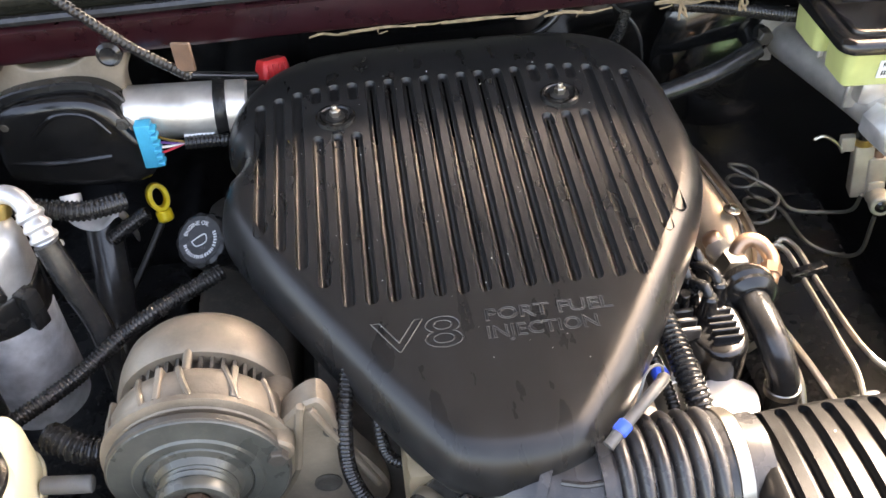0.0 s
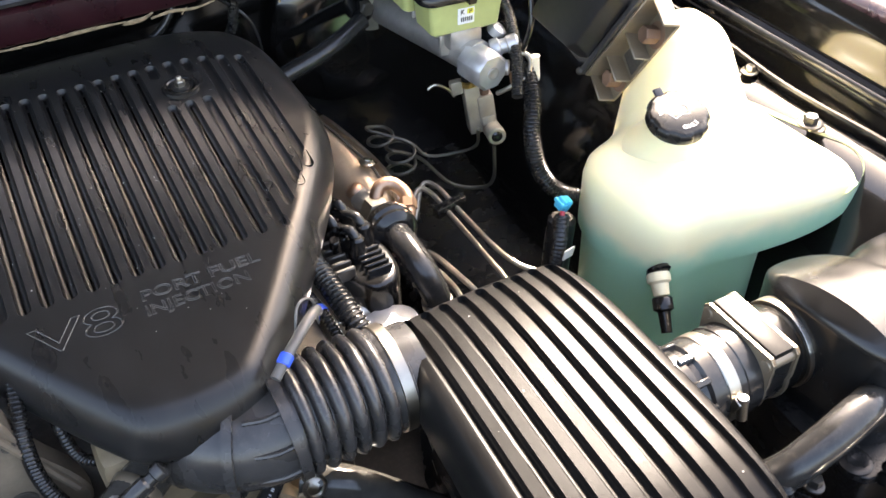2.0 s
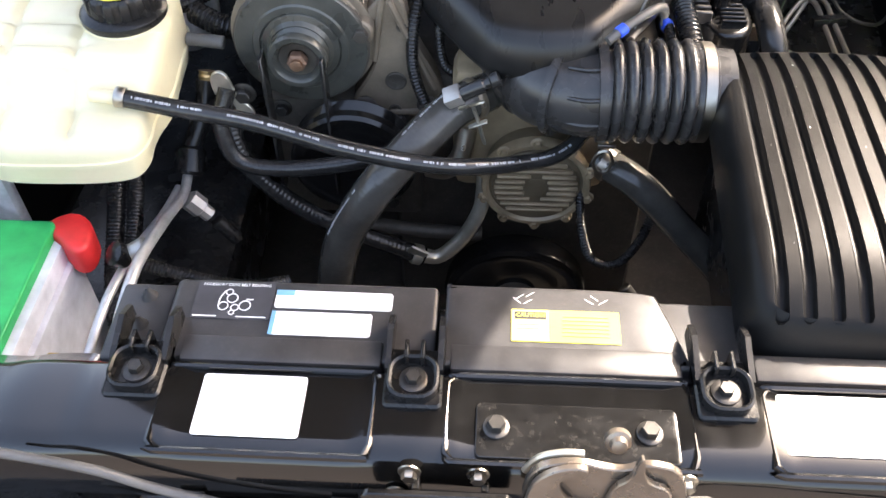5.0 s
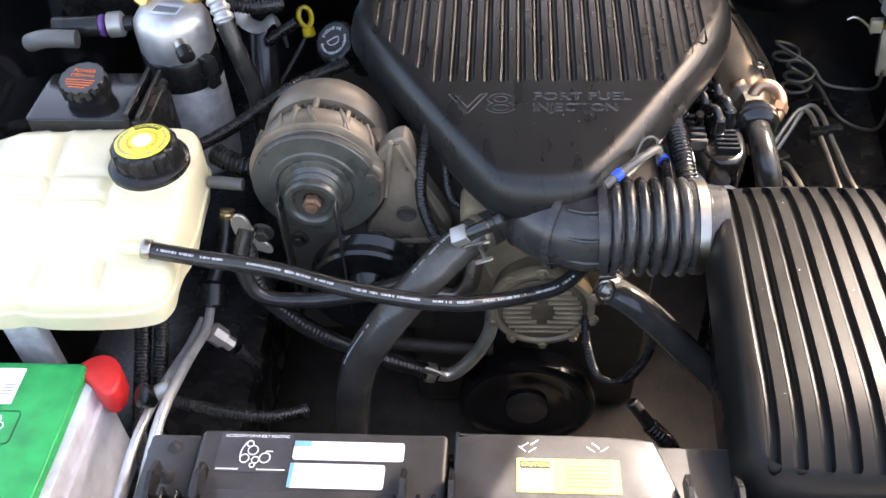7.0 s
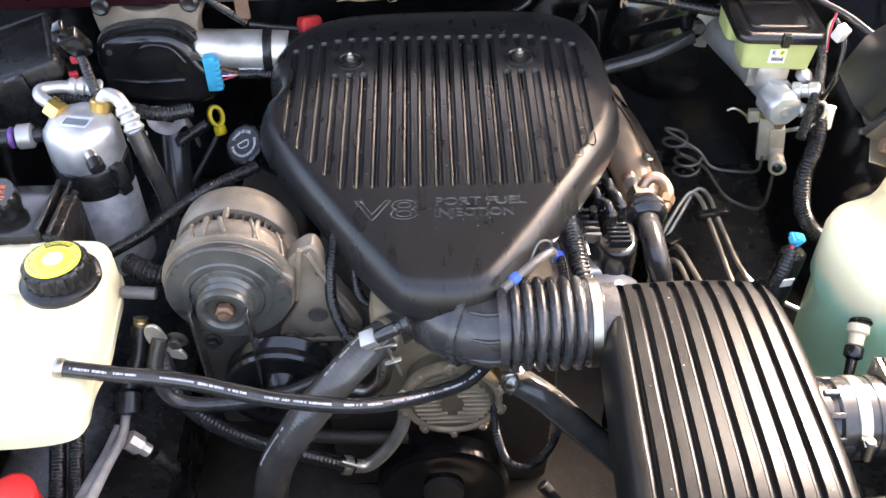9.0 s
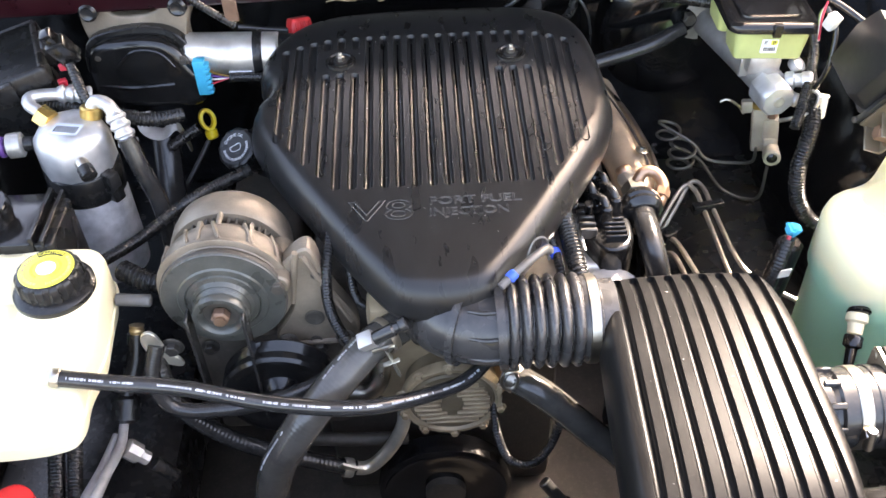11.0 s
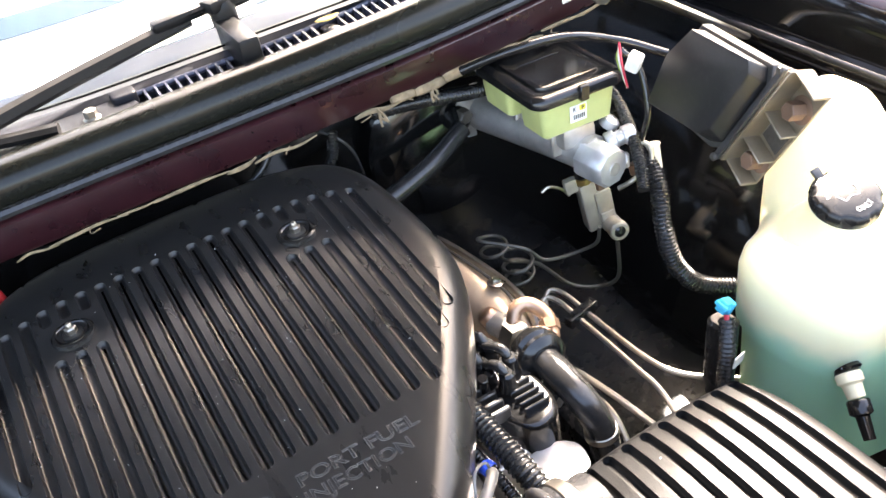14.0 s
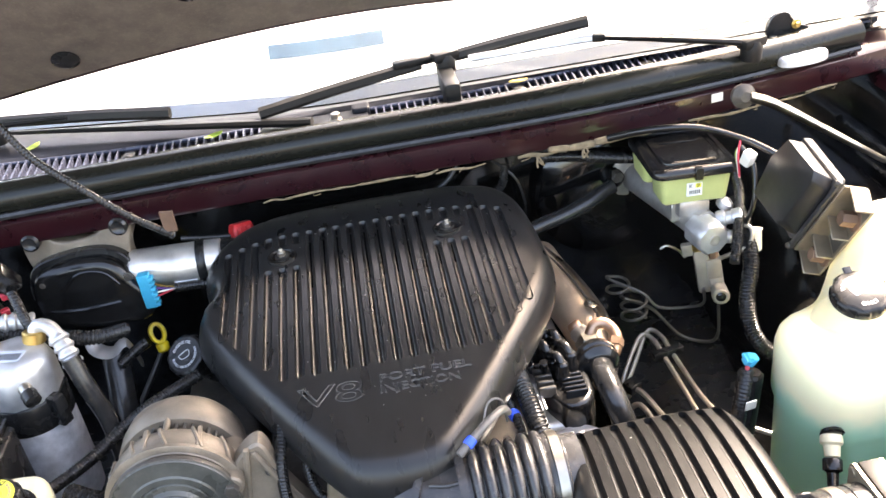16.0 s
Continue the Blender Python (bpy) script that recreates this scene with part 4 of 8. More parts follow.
cs = thing("coolant_sensor", "black temperature sensor with a grey plug on the water outlet", "sensor", (-0.06, -0.43, -0.11))
part("body", turned([(0.0075, 0), (0.0085, 0.003), (0.0085, 0.030), (0.0065, 0.032), (0.0065, 0.038), (0.009, 0.040), (0.009, 0.048), (0.006, 0.050)], aim((-0.078, -0.434, -0.120), (-0.036, -0.430, -0.098)), 16), M["rubber"], cs)
part("plug", block(-0.010, -0.010, -0.008, 0.010, 0.010, 0.008, 0.002, m=pose(-0.084, -0.434, -0.121, 20, -28, 0)), M["alu"], cs, "grey square plug")
part("tang", tube([(-0.078, -0.444, -0.130), (-0.062, -0.446, -0.122), (-0.052, -0.446, -0.118), (-0.050, -0.444, -0.126)], 0.0022, 0.004, 6), M["steel"], cs, "bent zinc tang")
sc = thing("spring_clip", "tan zinc spring hose clip on the radiator hose", "hose clip", (-0.06, -0.41, -0.15))
part("lever", tube([(-0.062, -0.440, -0.132), (-0.056, -0.441, -0.152), (-0.050, -0.434, -0.184)], 0.0062, 0.005, 8, flat=0.35), M["steel2"], sc)
part("ear", block(-0.011, -0.003, -0.0012, 0.011, 0.003, 0.0012, 0.0005, 1, m=pose(-0.057, -0.445, -0.150, 10, -25, 0)), M["steel2"], sc)
sc2 = thing("spring_clip", "small zinc spring clip below the intake elbow", "hose clip", (0.087, -0.434, -0.21))
part("ring", tube([(0.087 + 0.011 * math.cos(a), -0.436, -0.208 + 0.017 * math.sin(a)) for a in [k * math.pi / 3 for k in range(7)]], 0.0022, 0.004, 6), M["steel"], sc2)
part("ear", block(0.078, -0.44, -0.185, 0.098, -0.436, -0.180, 0.0005, 1), M["steel"], sc2)
wh = thing("water_hose", "black lower water hose under the bellows", "hose", (0.15, -0.44, -0.27))
part("hose", tube([(0.085, -0.40, -0.235), (0.13, -0.43, -0.245), (0.19, -0.45, -0.30), (0.25, -0.47, -0.36), (0.30, -0.52, -0.42)], 0.019, 0.008, 18), M["dustyrubber"], wh)
part("clamp", turned([(0.0195, 0), (0.0208, 0.001), (0.0208, 0.011), (0.0195, 0.012)], aim((0.092, -0.404, -0.236), (0.115, -0.42, -0.242)), 26), M["steel"], wh)
solo("heater_hose", tube([(-0.342, -0.405, -0.140), (-0.352, -0.425, -0.178), (-0.335, -0.437, -0.222), (-0.28, -0.437, -0.232), (-0.20, -0.432, -0.222), (-0.12, -0.40, -0.215)], 0.0105, ridge=0.00022, pitch=0.004, seg=14), M["rubber"], "black heater hose looping in front of the alternator", "hose")
lh = thing("bypass_hose", "black bypass hose joined to a bent steel pipe", "hose", (-0.2, -0.43, -0.38))
part("hose", tube([(-0.36, -0.40, -0.20), (-0.345, -0.425, -0.262), (-0.29, -0.432, -0.328), (-0.22, -0.434, -0.372), (-0.135, -0.43, -0.418)], 0.0115, ridge=0.0004, pitch=0.006, seg=14), M["rubber"], lh)
part("pipe", tube([(-0.14, -0.430, -0.415), (-0.115, -0.425, -0.422), (-0.085, -0.418, -0.392), (-0.064, -0.412, -0.345), (-0.06, -0.40, -0.30)], 0.0095, 0.006, 14), M["steel2"], lh, "bent bright steel pipe")
part("clip", turned([(0.0125, 0), (0.0135, 0.001), (0.0135, 0.012), (0.0125, 0.013)], aim((-0.150, -0.431, -0.411), (-0.13, -0.429, -0.42)), 20), M["steel2"], lh)
part("clip_ear", block(-0.012, -0.002, -0.006, 0.012, 0.002, 0.012, 0.0006, 1, m=pose(-0.143, -0.440, -0.400, 20, 30, 0)), M["steel2"], lh)
loom("thin loom looping below the front cover", [(0.068, -0.41, -0.27), (0.072, -0.44, -0.31), (0.088, -0.452, -0.355), (0.12, -0.455, -0.362), (0.145, -0.45, -0.32), (0.16, -0.43, -0.27)], 0.006)
lw = thing("side_connector", "dark plug and lead beside the lower water hose", "connector", (0.16, -0.47, -0.42))
part("plug", rod((0.135, -0.46, -0.40), (0.16, -0.475, -0.43), 0.009, 12), M["boltgrey"], lw)
part("lead", tube([(0.16, -0.475, -0.43), (0.19, -0.49, -0.46), (0.21, -0.50, -0.52)], 0.012, ridge=0.0015, pitch=0.006, seg=12), M["loom"], lw)

# ---- fan shroud and radiator support ----
shroud = thing("fan_shroud", "matt black plastic radiator shroud cover", "fan shroud", (0, -0.73, -0.16))
part("panel", shell(rounded_rect(-0.335, -0.776, -0.088, -0.690, 0.006), rim(0.004, 0.032, -0.167)), M["shroud"], shroud)
part("panel", shell(rounded_rect(-0.390, -0.776, -0.337, -0.690, 0.005), rim(0.003, 0.022, -0.167)), M["shroud"], shroud)
part("panel", shell(smoothed([(-0.081, -0.776), (-0.081, -0.776), (0.135, -0.776), (0.135, -0.765), (0.115, -0.70), (0.108, -0.688), (-0.081, -0.688), (-0.081, -0.688)], 2), rim(0.004, 0.034, -0.167)), M["shroud"], shroud)
part("panel", shell(rounded_rect(0.100, -0.776, 0.430, -0.690, 0.006), rim(0.003, 0.020, -0.167)), M["shroud"], shroud)
part("wall", block(-0.40, -0.700, -0.55, 0.43, -0.692, -0.165, 0.002), M["plastic"], shroud)
for x0, x1 in ((-0.312, -0.134), (-0.074, 0.126), (0.188, 0.366)):
    part("front_step", block(x0, -0.782, -0.150, x1, -0.755, -0.1315, 0.003), M["shroud"], shroud)
for sx, sy in ((-0.362, -0.705), (-0.362, -0.738)):
    part("stud", turned([(0.009, -0.147), (0.003, -0.137), (0.002, -0.133)], Matrix.Translation((sx, sy, 0)), 16), M["shroud"], shroud)
for bx in (-0.343, -0.104, 0.158, 0.398):
    br = bmesh.new()
    plate(rounded_rect(bx - 0.025, -0.822, bx + 0.025, -0.765, 0.005), -0.142, -0.128, 0.002, bm=br)
    for s in (-1, 1):
        shell([Vector((-0.79, -0.135)), Vector((-0.735, -0.135)), Vector((-0.735, -0.120)), Vector((-0.752, -0.112)), Vector((-0.790, -0.122))], [(0, bx + s * 0.0225 - 0.0025), (0, bx + s * 0.0225 + 0.0025)],
              m=Matrix(((0, 0, 1, 0), (1, 0, 0, 0), (0, 1, 0, 0), (0, 0, 0, 1))), bm=br)
    for s in (-0.007, 0.007):
        block(bx + s - 0.0018, -0.783, -0.132, bx + s + 0.0018, -0.765, -0.114, 0.001, 1, bm=br)
    shell(rounded_rect(bx - 0.022, -0.819, bx + 0.022, -0.776, 0.016), [(0, -0.129), (0, -0.120), (0.002, -0.1185), (0.004, -0.120), (0.0045, -0.1285)], caps=False, bm=br)
    bracket = part("bracket", br, M["plastic"], shroud)
    part("bolt", bolt((bx, -0.797, -0.128), Z, 0.0068, 0.007, 0.0125), M["boltgrey"], bracket, "grey hex bolt with wide washer")

rs = thing("radiator_support", "glossy black steel radiator support with paper labels", "radiator support", (0, -0.84, -0.16), kind="structure")
bm = bmesh.new()
rows = []
N = 180
for i in range(N + 1):
    x = -0.80 + 1.6 * i / N
    side = max(0, abs(x - 0.02) - 0.62)
    yo = 0.9 * side ** 1.5
    d = -0.008 * min(1, max(0, abs(x - 0.02) - 0.44) / 0.05) ** 2
    # pressed ramps between the bolt pads
    u = min(abs(x - c) for c in (-0.343, -0.104, 0.158, 0.398))
    dip = 0.0035 * (1 if u < 0.036 else max(0, 1 - (u - 0.036) / 0.012))
    rows.append([bm.verts.new((x, yy + yo, zz + d + k * dip)) for yy, zz, k in ((-0.75, -0.175, 0), (-0.775, -0.150, 0), (-0.784, -0.1375, 0.2), (-0.79, -0.1355, 1), (-0.82, -0.1352, 1), (-0.848, -0.1355, 1), (-0.858, -0.138, 0.6), (-0.866, -0.142, 0.3), (-0.871, -0.150, 0), (-0.873, -0.20, 0), (-0.868, -0.21, 0), (-0.84, -0.212, 0))])
for a, b in zip(rows, rows[1:]):
    for i in range(len(a) - 1):
        bm.faces.new((a[i], a[i + 1], b[i + 1], b[i]))
part("beam", bm, M["blackpaint"], rs)
for x0, x1 in ((-0.318, -0.136), (-0.074, 0.128), (0.190, 0.372)):
    loop = [(p.x, p.y, -0.1348) for p in rounded_rect(x0, -0.8665, x1, -0.7865, 0.012, 3)]
    part("pressed_edge", tube(loop + loop[:2], 0.0034, 0.008, 8), M["blackpaint"], rs)
for k in range(7):
    x0 = -0.30 + 0.13 * k
    part("lower_slot", block(x0, -0.8765, -0.196, x0 + 0.022, -0.8735, -0.186, 0.001, 1), M["label_k"], rs)
part("latch_plate", shell(rounded_rect(-0.050, -0.862, 0.116, -0.812, 0.005), rim(0.0012, 0.003, -0.136)), M["dirtypaint"], rs, "dirt-streaked black plate under the hood latch")
for lx in (-0.033, 0.092):
    part("bolt", bolt((lx, -0.835, -0.133), Z, 0.0075, 0.008, 0.011), M["boltgrey"], rs)
part("radiator", block(-0.38, -0.885, -0.66, 0.42, -0.80, -0.30, 0.004), M["gloss"], rs)
part("core", block(-0.38, -0.93, -0.62, 0.48, -0.895, -0.262, 0.004), M["gloss"], rs, "black condenser core")
fin = finish(block(-0.40, -0.934, -0.0012, 0.50, -0.893, 0.0012, 0.0004, 1), "fin", M["boltgrey"])
for k in range(9):
    shared("fin", fin, Matrix.Translation((0, 0, -0.258 - 0.012 * k)), rs)
part("bumper_seat", shell(rounded_rect(0.452, -0.842, 0.500, -0.772, 0.020), [(0, -0.149), (0, -0.1415), (0.002, -0.1395)]), M["wiper"], rs, "black rubber bumper seat")
for hx, hy, hz in ((0.476, -0.818, -0.1405), (0.500, -0.783, -0.148), (0.589, -0.785, -0.148), (0.545, -0.79, -0.148), (0.615, -0.79, -0.149)):
    r = 0.015 if hy < -0.80 else 0.007
    hole = part("boss", turned([(r * 1.25, 0.0), (r * 1.2, r * 0.22), (r, r * 0.38), (r * 0.66, r * 0.42), (r * 0.55, r * 0.30)], Matrix.Translation((hx, hy, hz)), 24), M["blackpaint"], rs)
    part("hole", turned([(r * 0.56, r * 0.28), (r * 0.56, r * 0.33), (r * 0.2, r * 0.33)], Matrix.Translation((hx, hy, hz)), 20), M["wiper"], hole)
TRAY = smoothed([(0.418, -0.778), (0.412, -0.70), (0.430, -0.660), (0.462, -0.664), (0.478, -0.700), (0.512, -0.745), (0.514, -0.772), (0.48, -0.778)], 2)
tray = part("side_tray", shell(TRAY, [(0.002, -0.20), (0, -0.172), (0, -0.162), (0.0015, -0.160), (0.004, -0.160), (0.005, -0.1645), (0.007, -0.165)]), M["plastic"], rs, "black plastic tray beside the air box")
for sx, sy in ((0.450, -0.684), (0.456, -0.716)):
    part("post", turned([(0.011, -0.165), (0.010, -0.158), (0.0085, -0.142), (0.004, -0.138)], Matrix.Translation((sx, sy, 0)), 16), M["plastic"], tray)
part("web", block(0.470, -0.774, -0.168, 0.474, -0.705, -0.150, 0.001, 1), M["plastic"], tray)
part("web", block(0.474, -0.742, -0.168, 0.508, -0.738, -0.152, 0.001, 1), M["plastic"], tray)
part("clip_nut", bolt((0.487, -0.688, -0.160), Z, 0.007, 0.010, 0.010), M["boltgrey"], tray)


def label_plate(name, x0, y0, x1, y1, z, material, text, parent, r=0.003):
    return part(name, shell(rounded_rect(x0, y0, x1, y1, r, 3), [(0, z), (0, z + 0.0006)]), material, parent, text)


def bars(parent, z, rows, material, h=0.0018):
    """Unreadable print as plain bars: rows of (x0, x1, y)."""
    for x0, x1, y in rows:
        part("print", block(x0, y - h / 2, z, x1, y + h / 2, z + 0.0003, 0), material, parent)


lw_ = label_plate("label", -0.285, -0.852, -0.195, -0.794, -0.1345, M["label_w"], "washed out white paper label", rs)
le = label_plate("label", 0.201, -0.848, 0.359, -0.793, -0.1345, M["label_w"], "white emission label with faded print", rs)
part("print", text_mesh("CATALYST", 0.0062, pose(0.322, -0.805, -0.1336), 0.0002), M["faded"], le)
part("print", shell(rounded_rect(0.317, -0.8005, 0.321, -0.7965, 0.001), [(0, -0.1338), (0, -0.1335)]), M["faded"], le)
bars(le, -0.1338, [(0.255, 0.275, -0.800), (0.282, 0.300, -0.800), (0.307, 0.310, -0.816), (0.33, 0.332, -0.822)], M["faded"])
bars(le, -0.1338, [(0.204, 0.214, -0.812 - 0.003 * k) for k in range(10)], M["goldprint"], 0.0017)
zt = -0.1348
lb = label_plate("label", -0.314, -0.736, -0.241, -0.694, zt, M["labelgrey"], "dark belt routing label with white drawing", shroud)
part("print", text_mesh("ACCESSORY DRIVE BELT ROUTING", 0.0041, pose(-0.2775, -0.6975, zt + 0.0007), 0.0002), M["label_w"], lb)
for cx, cy, r in ((-0.283, -0.706, 0.0038), (-0.279, -0.713, 0.0055), (-0.286, -0.722, 0.005), (-0.275, -0.7235, 0.004), (-0.266, -0.721, 0.0058), (-0.277, -0.729, 0.003)):
    part("print", turned([(r, 0), (r, 0.0003), (r - 0.0011, 0.0003), (r - 0.0011, 0)], Matrix.Translation((cx, cy, zt + 0.0007)), 20, closed=False), M["label_w"], lb)
part("print", tube([(-0.287, -0.705, zt + 0.001), (-0.2905, -0.714, zt + 0.001), (-0.2905, -0.723, zt + 0.001)], 0.0006, 0.003, 5), M["label_w"], lb)
bars(lb, zt + 0.0007, [(-0.312, -0.290, -0.7335), (-0.272, -0.244, -0.7335), (-0.266, -0.259, -0.714)], M["label_w"], 0.0012)
label_plate("label", -0.239, -0.7215, -0.130, -0.7015, zt, M["label_w"], "faded white and blue label strip", shroud)
label_plate("label", -0.2395, -0.751, -0.147, -0.7255, zt, M["label_w"], "faded white label", shroud)
part("label_edge", block(-0.2395, -0.751, zt + 0.0007, -0.2355, -0.7255, zt + 0.001, 0), M["paleblue"], shroud)
part("label_edge", block(-0.239, -0.7075, zt + 0.0007, -0.222, -0.7015, zt + 0.001, 0), M["paleblue"], shroud)
zt = -0.1328
ly = label_plate("label", -0.021, -0.750, 0.076, -0.7155, zt, M["label_y"], "yellow caution label", shroud, 0.001)
part("cell", block(-0.0200, -0.7490, zt + 0.0004, 0.0125, -0.7165, zt + 0.0008, 0), M["cell"], ly)
part("print", block(-0.0180, -0.7262, zt + 0.0006, 0.0105, -0.7180, zt + 0.0012, 0), M["label_k"], ly)
part("print", text_mesh("CAUTION", 0.0058, pose(-0.0038, -0.7222, zt + 0.0013), 0.0002), M["label_y"], ly)
bars(ly, zt + 0.0008, [(0.025, 0.066, -0.722 - 0.0042 * k) for k in range(6)] + [(-0.017, 0.008, -0.732), (-0.017, 0.004, -0.7365), (0.0145, 0.0152, -0.733)], M["yellowprint"], 0.0012)
for cx, cy, a in ((-0.0135, -0.701, 35), (-0.004, -0.698, 35), (-0.016, -0.705, -40), (-0.006, -0.706, 35), (0.055, -0.700, -40), (0.063, -0.704, 35), (0.050, -0.704, -35)):
    part("tick", block(-0.0045, -0.0003, 0, 0.0045, 0.0003, 0.0003, 0, m=pose(cx, cy, zt, 0, 0, a)), M["label_w"], shroud)

# ---- hood latch ----
lt = thing("hood_latch", "brown stained steel hood latch bolted to the radiator support", "hood latch", (0.05, -0.875, -0.16))
LP = Matrix.Translation((0, -0.880, 0)) @ pose(0, 0, 0, 82, 0, 0)
part("back_plate", plate(smoothed([(-0.010, -0.20), (-0.012, -0.135), (0.02, -0.118), (0.06, -0.130), (0.075, -0.118), (0.108, -0.128), (0.115, -0.20)], 2), -0.004, 0.002, 0.001, m=LP), M["latch"], lt)
part("hook", plate(smoothed([(-0.012, -0.185), (-0.008, -0.140), (0.012, -0.120), (0.034, -0.118), (0.034, -0.128), (0.014, -0.132), (0.016, -0.150), (0.03, -0.165), (0.02, -0.19)], 2), 0.004, 0.009, 0.001, m=LP), M["latch"], lt)
part("lever", plate(smoothed([(0.046, -0.185), (0.052, -0.140), (0.066, -0.128), (0.068, -0.105), (0.073, -0.105), (0.075, -0.132), (0.098, -0.140), (0.102, -0.185)], 2), 0.004, 0.009, 0.001, m=LP), M["latch"], lt)
part("cover_plate", plate(smoothed([(0.0, -0.21), (0.002, -0.165), (0.03, -0.172), (0.05, -0.178), (0.08, -0.165), (0.112, -0.168), (0.112, -0.21)], 2), 0.010, 0.014, 0.001, m=LP), M["gloss"], lt)
for lx, lz in ((0.014, -0.172), (0.092, -0.172)):
    part("bolt", bolt((lx, -0.897, lz), -Y, 0.0095, 0.010, 0.016), M["steel"], lt)
part("rivet", turned([(0.010, 0), (0.010, 0.006), (0.007, 0.007), (0.006, 0.012), (0.003, 0.013)], aim((0.058, -0.872, -0.127), (0.058, -0.90, -0.115)), 20), M["latch"], lt)
part("spring", rod((0.034, -0.890, -0.150), (0.046, -0.890, -0.152), 0.006, 12), M["brass"], lt)
part("spring_coil", tube([(0.035 + 0.0012 * k + 0.0, -0.893 + 0.006 * math.cos(k * 1.2), -0.150 + 0.006 * math.sin(k * 1.2)) for k in range(12)], 0.0014, 0.003, 6), M["steel"], lt)
part("pivot", turned([(0.011, 0), (0.011, 0.004), (0.007, 0.006)], aim((0.010, -0.893, -0.150), (0.010, -0.92, -0.146)), 18), M["steel2"], lt)
part("pivot", turned([(0.010, 0), (0.010, 0.004), (0.006, 0.006)], aim((0.086, -0.893, -0.152), (0.086, -0.92, -0.148)), 18), M["steel2"], lt)
part("edge_flange", tube([(-0.010, -0.889, -0.150), (0.0, -0.889, -0.130), (0.016, -0.889, -0.122), (0.032, -0.889, -0.122)], 0.003, 0.004, 8), M["steel2"], lt)
lt.location += Vector((0, 0.014, 0.024))
lbk = thing("latch_bracket", "black steel latch bracket with chrome bolts", "bracket", (-0.08, -0.88, -0.18))
part("plate", plate(rounded_rect(-0.132, -0.24, -0.018, -0.150, 0.008), -0.002, 0.003, 0.001, m=Matrix.Translation((0, -0.880, 0)) @ pose(0, 0, 0, 78, 0, 0)), M["gloss"], lbk)
for lx, lz in ((-0.098, -0.165), (-0.045, -0.165), (-0.11, -0.20)):
    part("bolt", bolt((lx, -0.884, lz), -Y, 0.006, 0.007, 0.009), M["steel"], lbk)
part("rib", block(-0.096, -0.894, -0.24, -0.090, -0.880, -0.175, 0.001, 1), M["gloss"], lbk)
part("rib", block(-0.042, -0.894, -0.24, -0.036, -0.880, -0.175, 0.001, 1), M["gloss"], lbk)
lbk.location += Vector((0, 0.010, 0.028))
solo("latch_bracket_bolt", bolt((0.113, -0.872, -0.138), -Y, 0.007, 0.008, 0.010), M["steel"], "bright bolt beside the hood latch", "bolt")
solo("release_cable", tube([(0.105, -0.885, -0.150), (0.135, -0.885, -0.147), (0.20, -0.884, -0.150), (0.35, -0.884, -0.165), (0.55, -0.862, -0.170), (0.72, -0.80, -0.17)], lambda s: 0.0055 if s < 0.05 else 0.0022, 0.012, 10), M["greyhose"], "grey hood release cable along the radiator support", "cable")
solo("support_cable", tube([(-0.42, -0.884, -0.115), (-0.345, -0.884, -0.138), (-0.30, -0.884, -0.165), (-0.22, -0.884, -0.20), (-0.14, -0.886, -0.23)], 0.0042, 0.012, 10), M["greyhose"], "grey cable crossing the radiator support", "cable")
solo("front_loom", tube([(-0.25, -0.90, -0.205), (-0.18, -0.905, -0.212), (-0.10, -0.905, -0.214)], 0.010, ridge=0.0015, pitch=0.005), M["loom"], "corrugated loom below the radiator support", "wiring loom")

# ---- ribbed air box ----
def box_lift(x, y):
    return -0.004 * ((x - 0.308) / 0.10) ** 2 - 0.020 * (max(0, y + 0.55) / 0.19) ** 4 - 0.034 * (max(0, -0.55 - y) / 0.19) ** 5


def fan_out(bm):
    """The box grows wider towards the front of the car."""
    for v in bm.verts:
        v.co.x = 0.308 + (v.co.x - 0.308) * (1 + 0.27 * (-0.369 - v.co.y)) - 0.02 * (-0.369 - v.co.y)
    return bm


abx = thing("intake_resonator", "ribbed black plastic intake resonator box", "air box", (0.308, -0.55, -0.17))
BO = smoothed([(0.200, -0.362), (0.235, -0.352), (0.385, -0.352), (0.418, -0.368), (0.420, -0.55), (0.414, -0.70), (0.400, -0.738), (0.36, -0.746), (0.245, -0.746), (0.203, -0.732), (0.196, -0.69), (0.196, -0.50)], 3)
bm = shell(BO, [(0.012, -0.132), (0.004, -0.130), (0.0, -0.125), (0.0, -0.114), (0.002, -0.100), (0.006, -0.087), (0.011, -0.079), (0.016, -0.075)], box_lift, caps=False)
slots = [slot(0.2245 + i * 0.0207, -0.369, -0.731, 0.0054) for i in range(9)]
grooved_top(bm, inset_ring(BO, 0.016), slots, 0.0065, box_lift, -0.075, 0.02)
part("shell", fan_out(bm), M["airbox"], abx)
lower = shell(BO, [(0.044, -0.335), (0.036, -0.325), (0.030, -0.205), (0.026, -0.145), (0.012, -0.128)], box_lift)
part("lower_shell", fan_out(lower), M["plastic"], abx)
tab = finish(block(-0.006, -0.007, -0.004, 0.006, 0.004, 0.004, 0.001, 1), "clip", M["plastic"])
for k in range(5):
    shared("clip", tab, Matrix.Translation((0.235 + 0.036 * k, -0.737, -0.163)), abx)

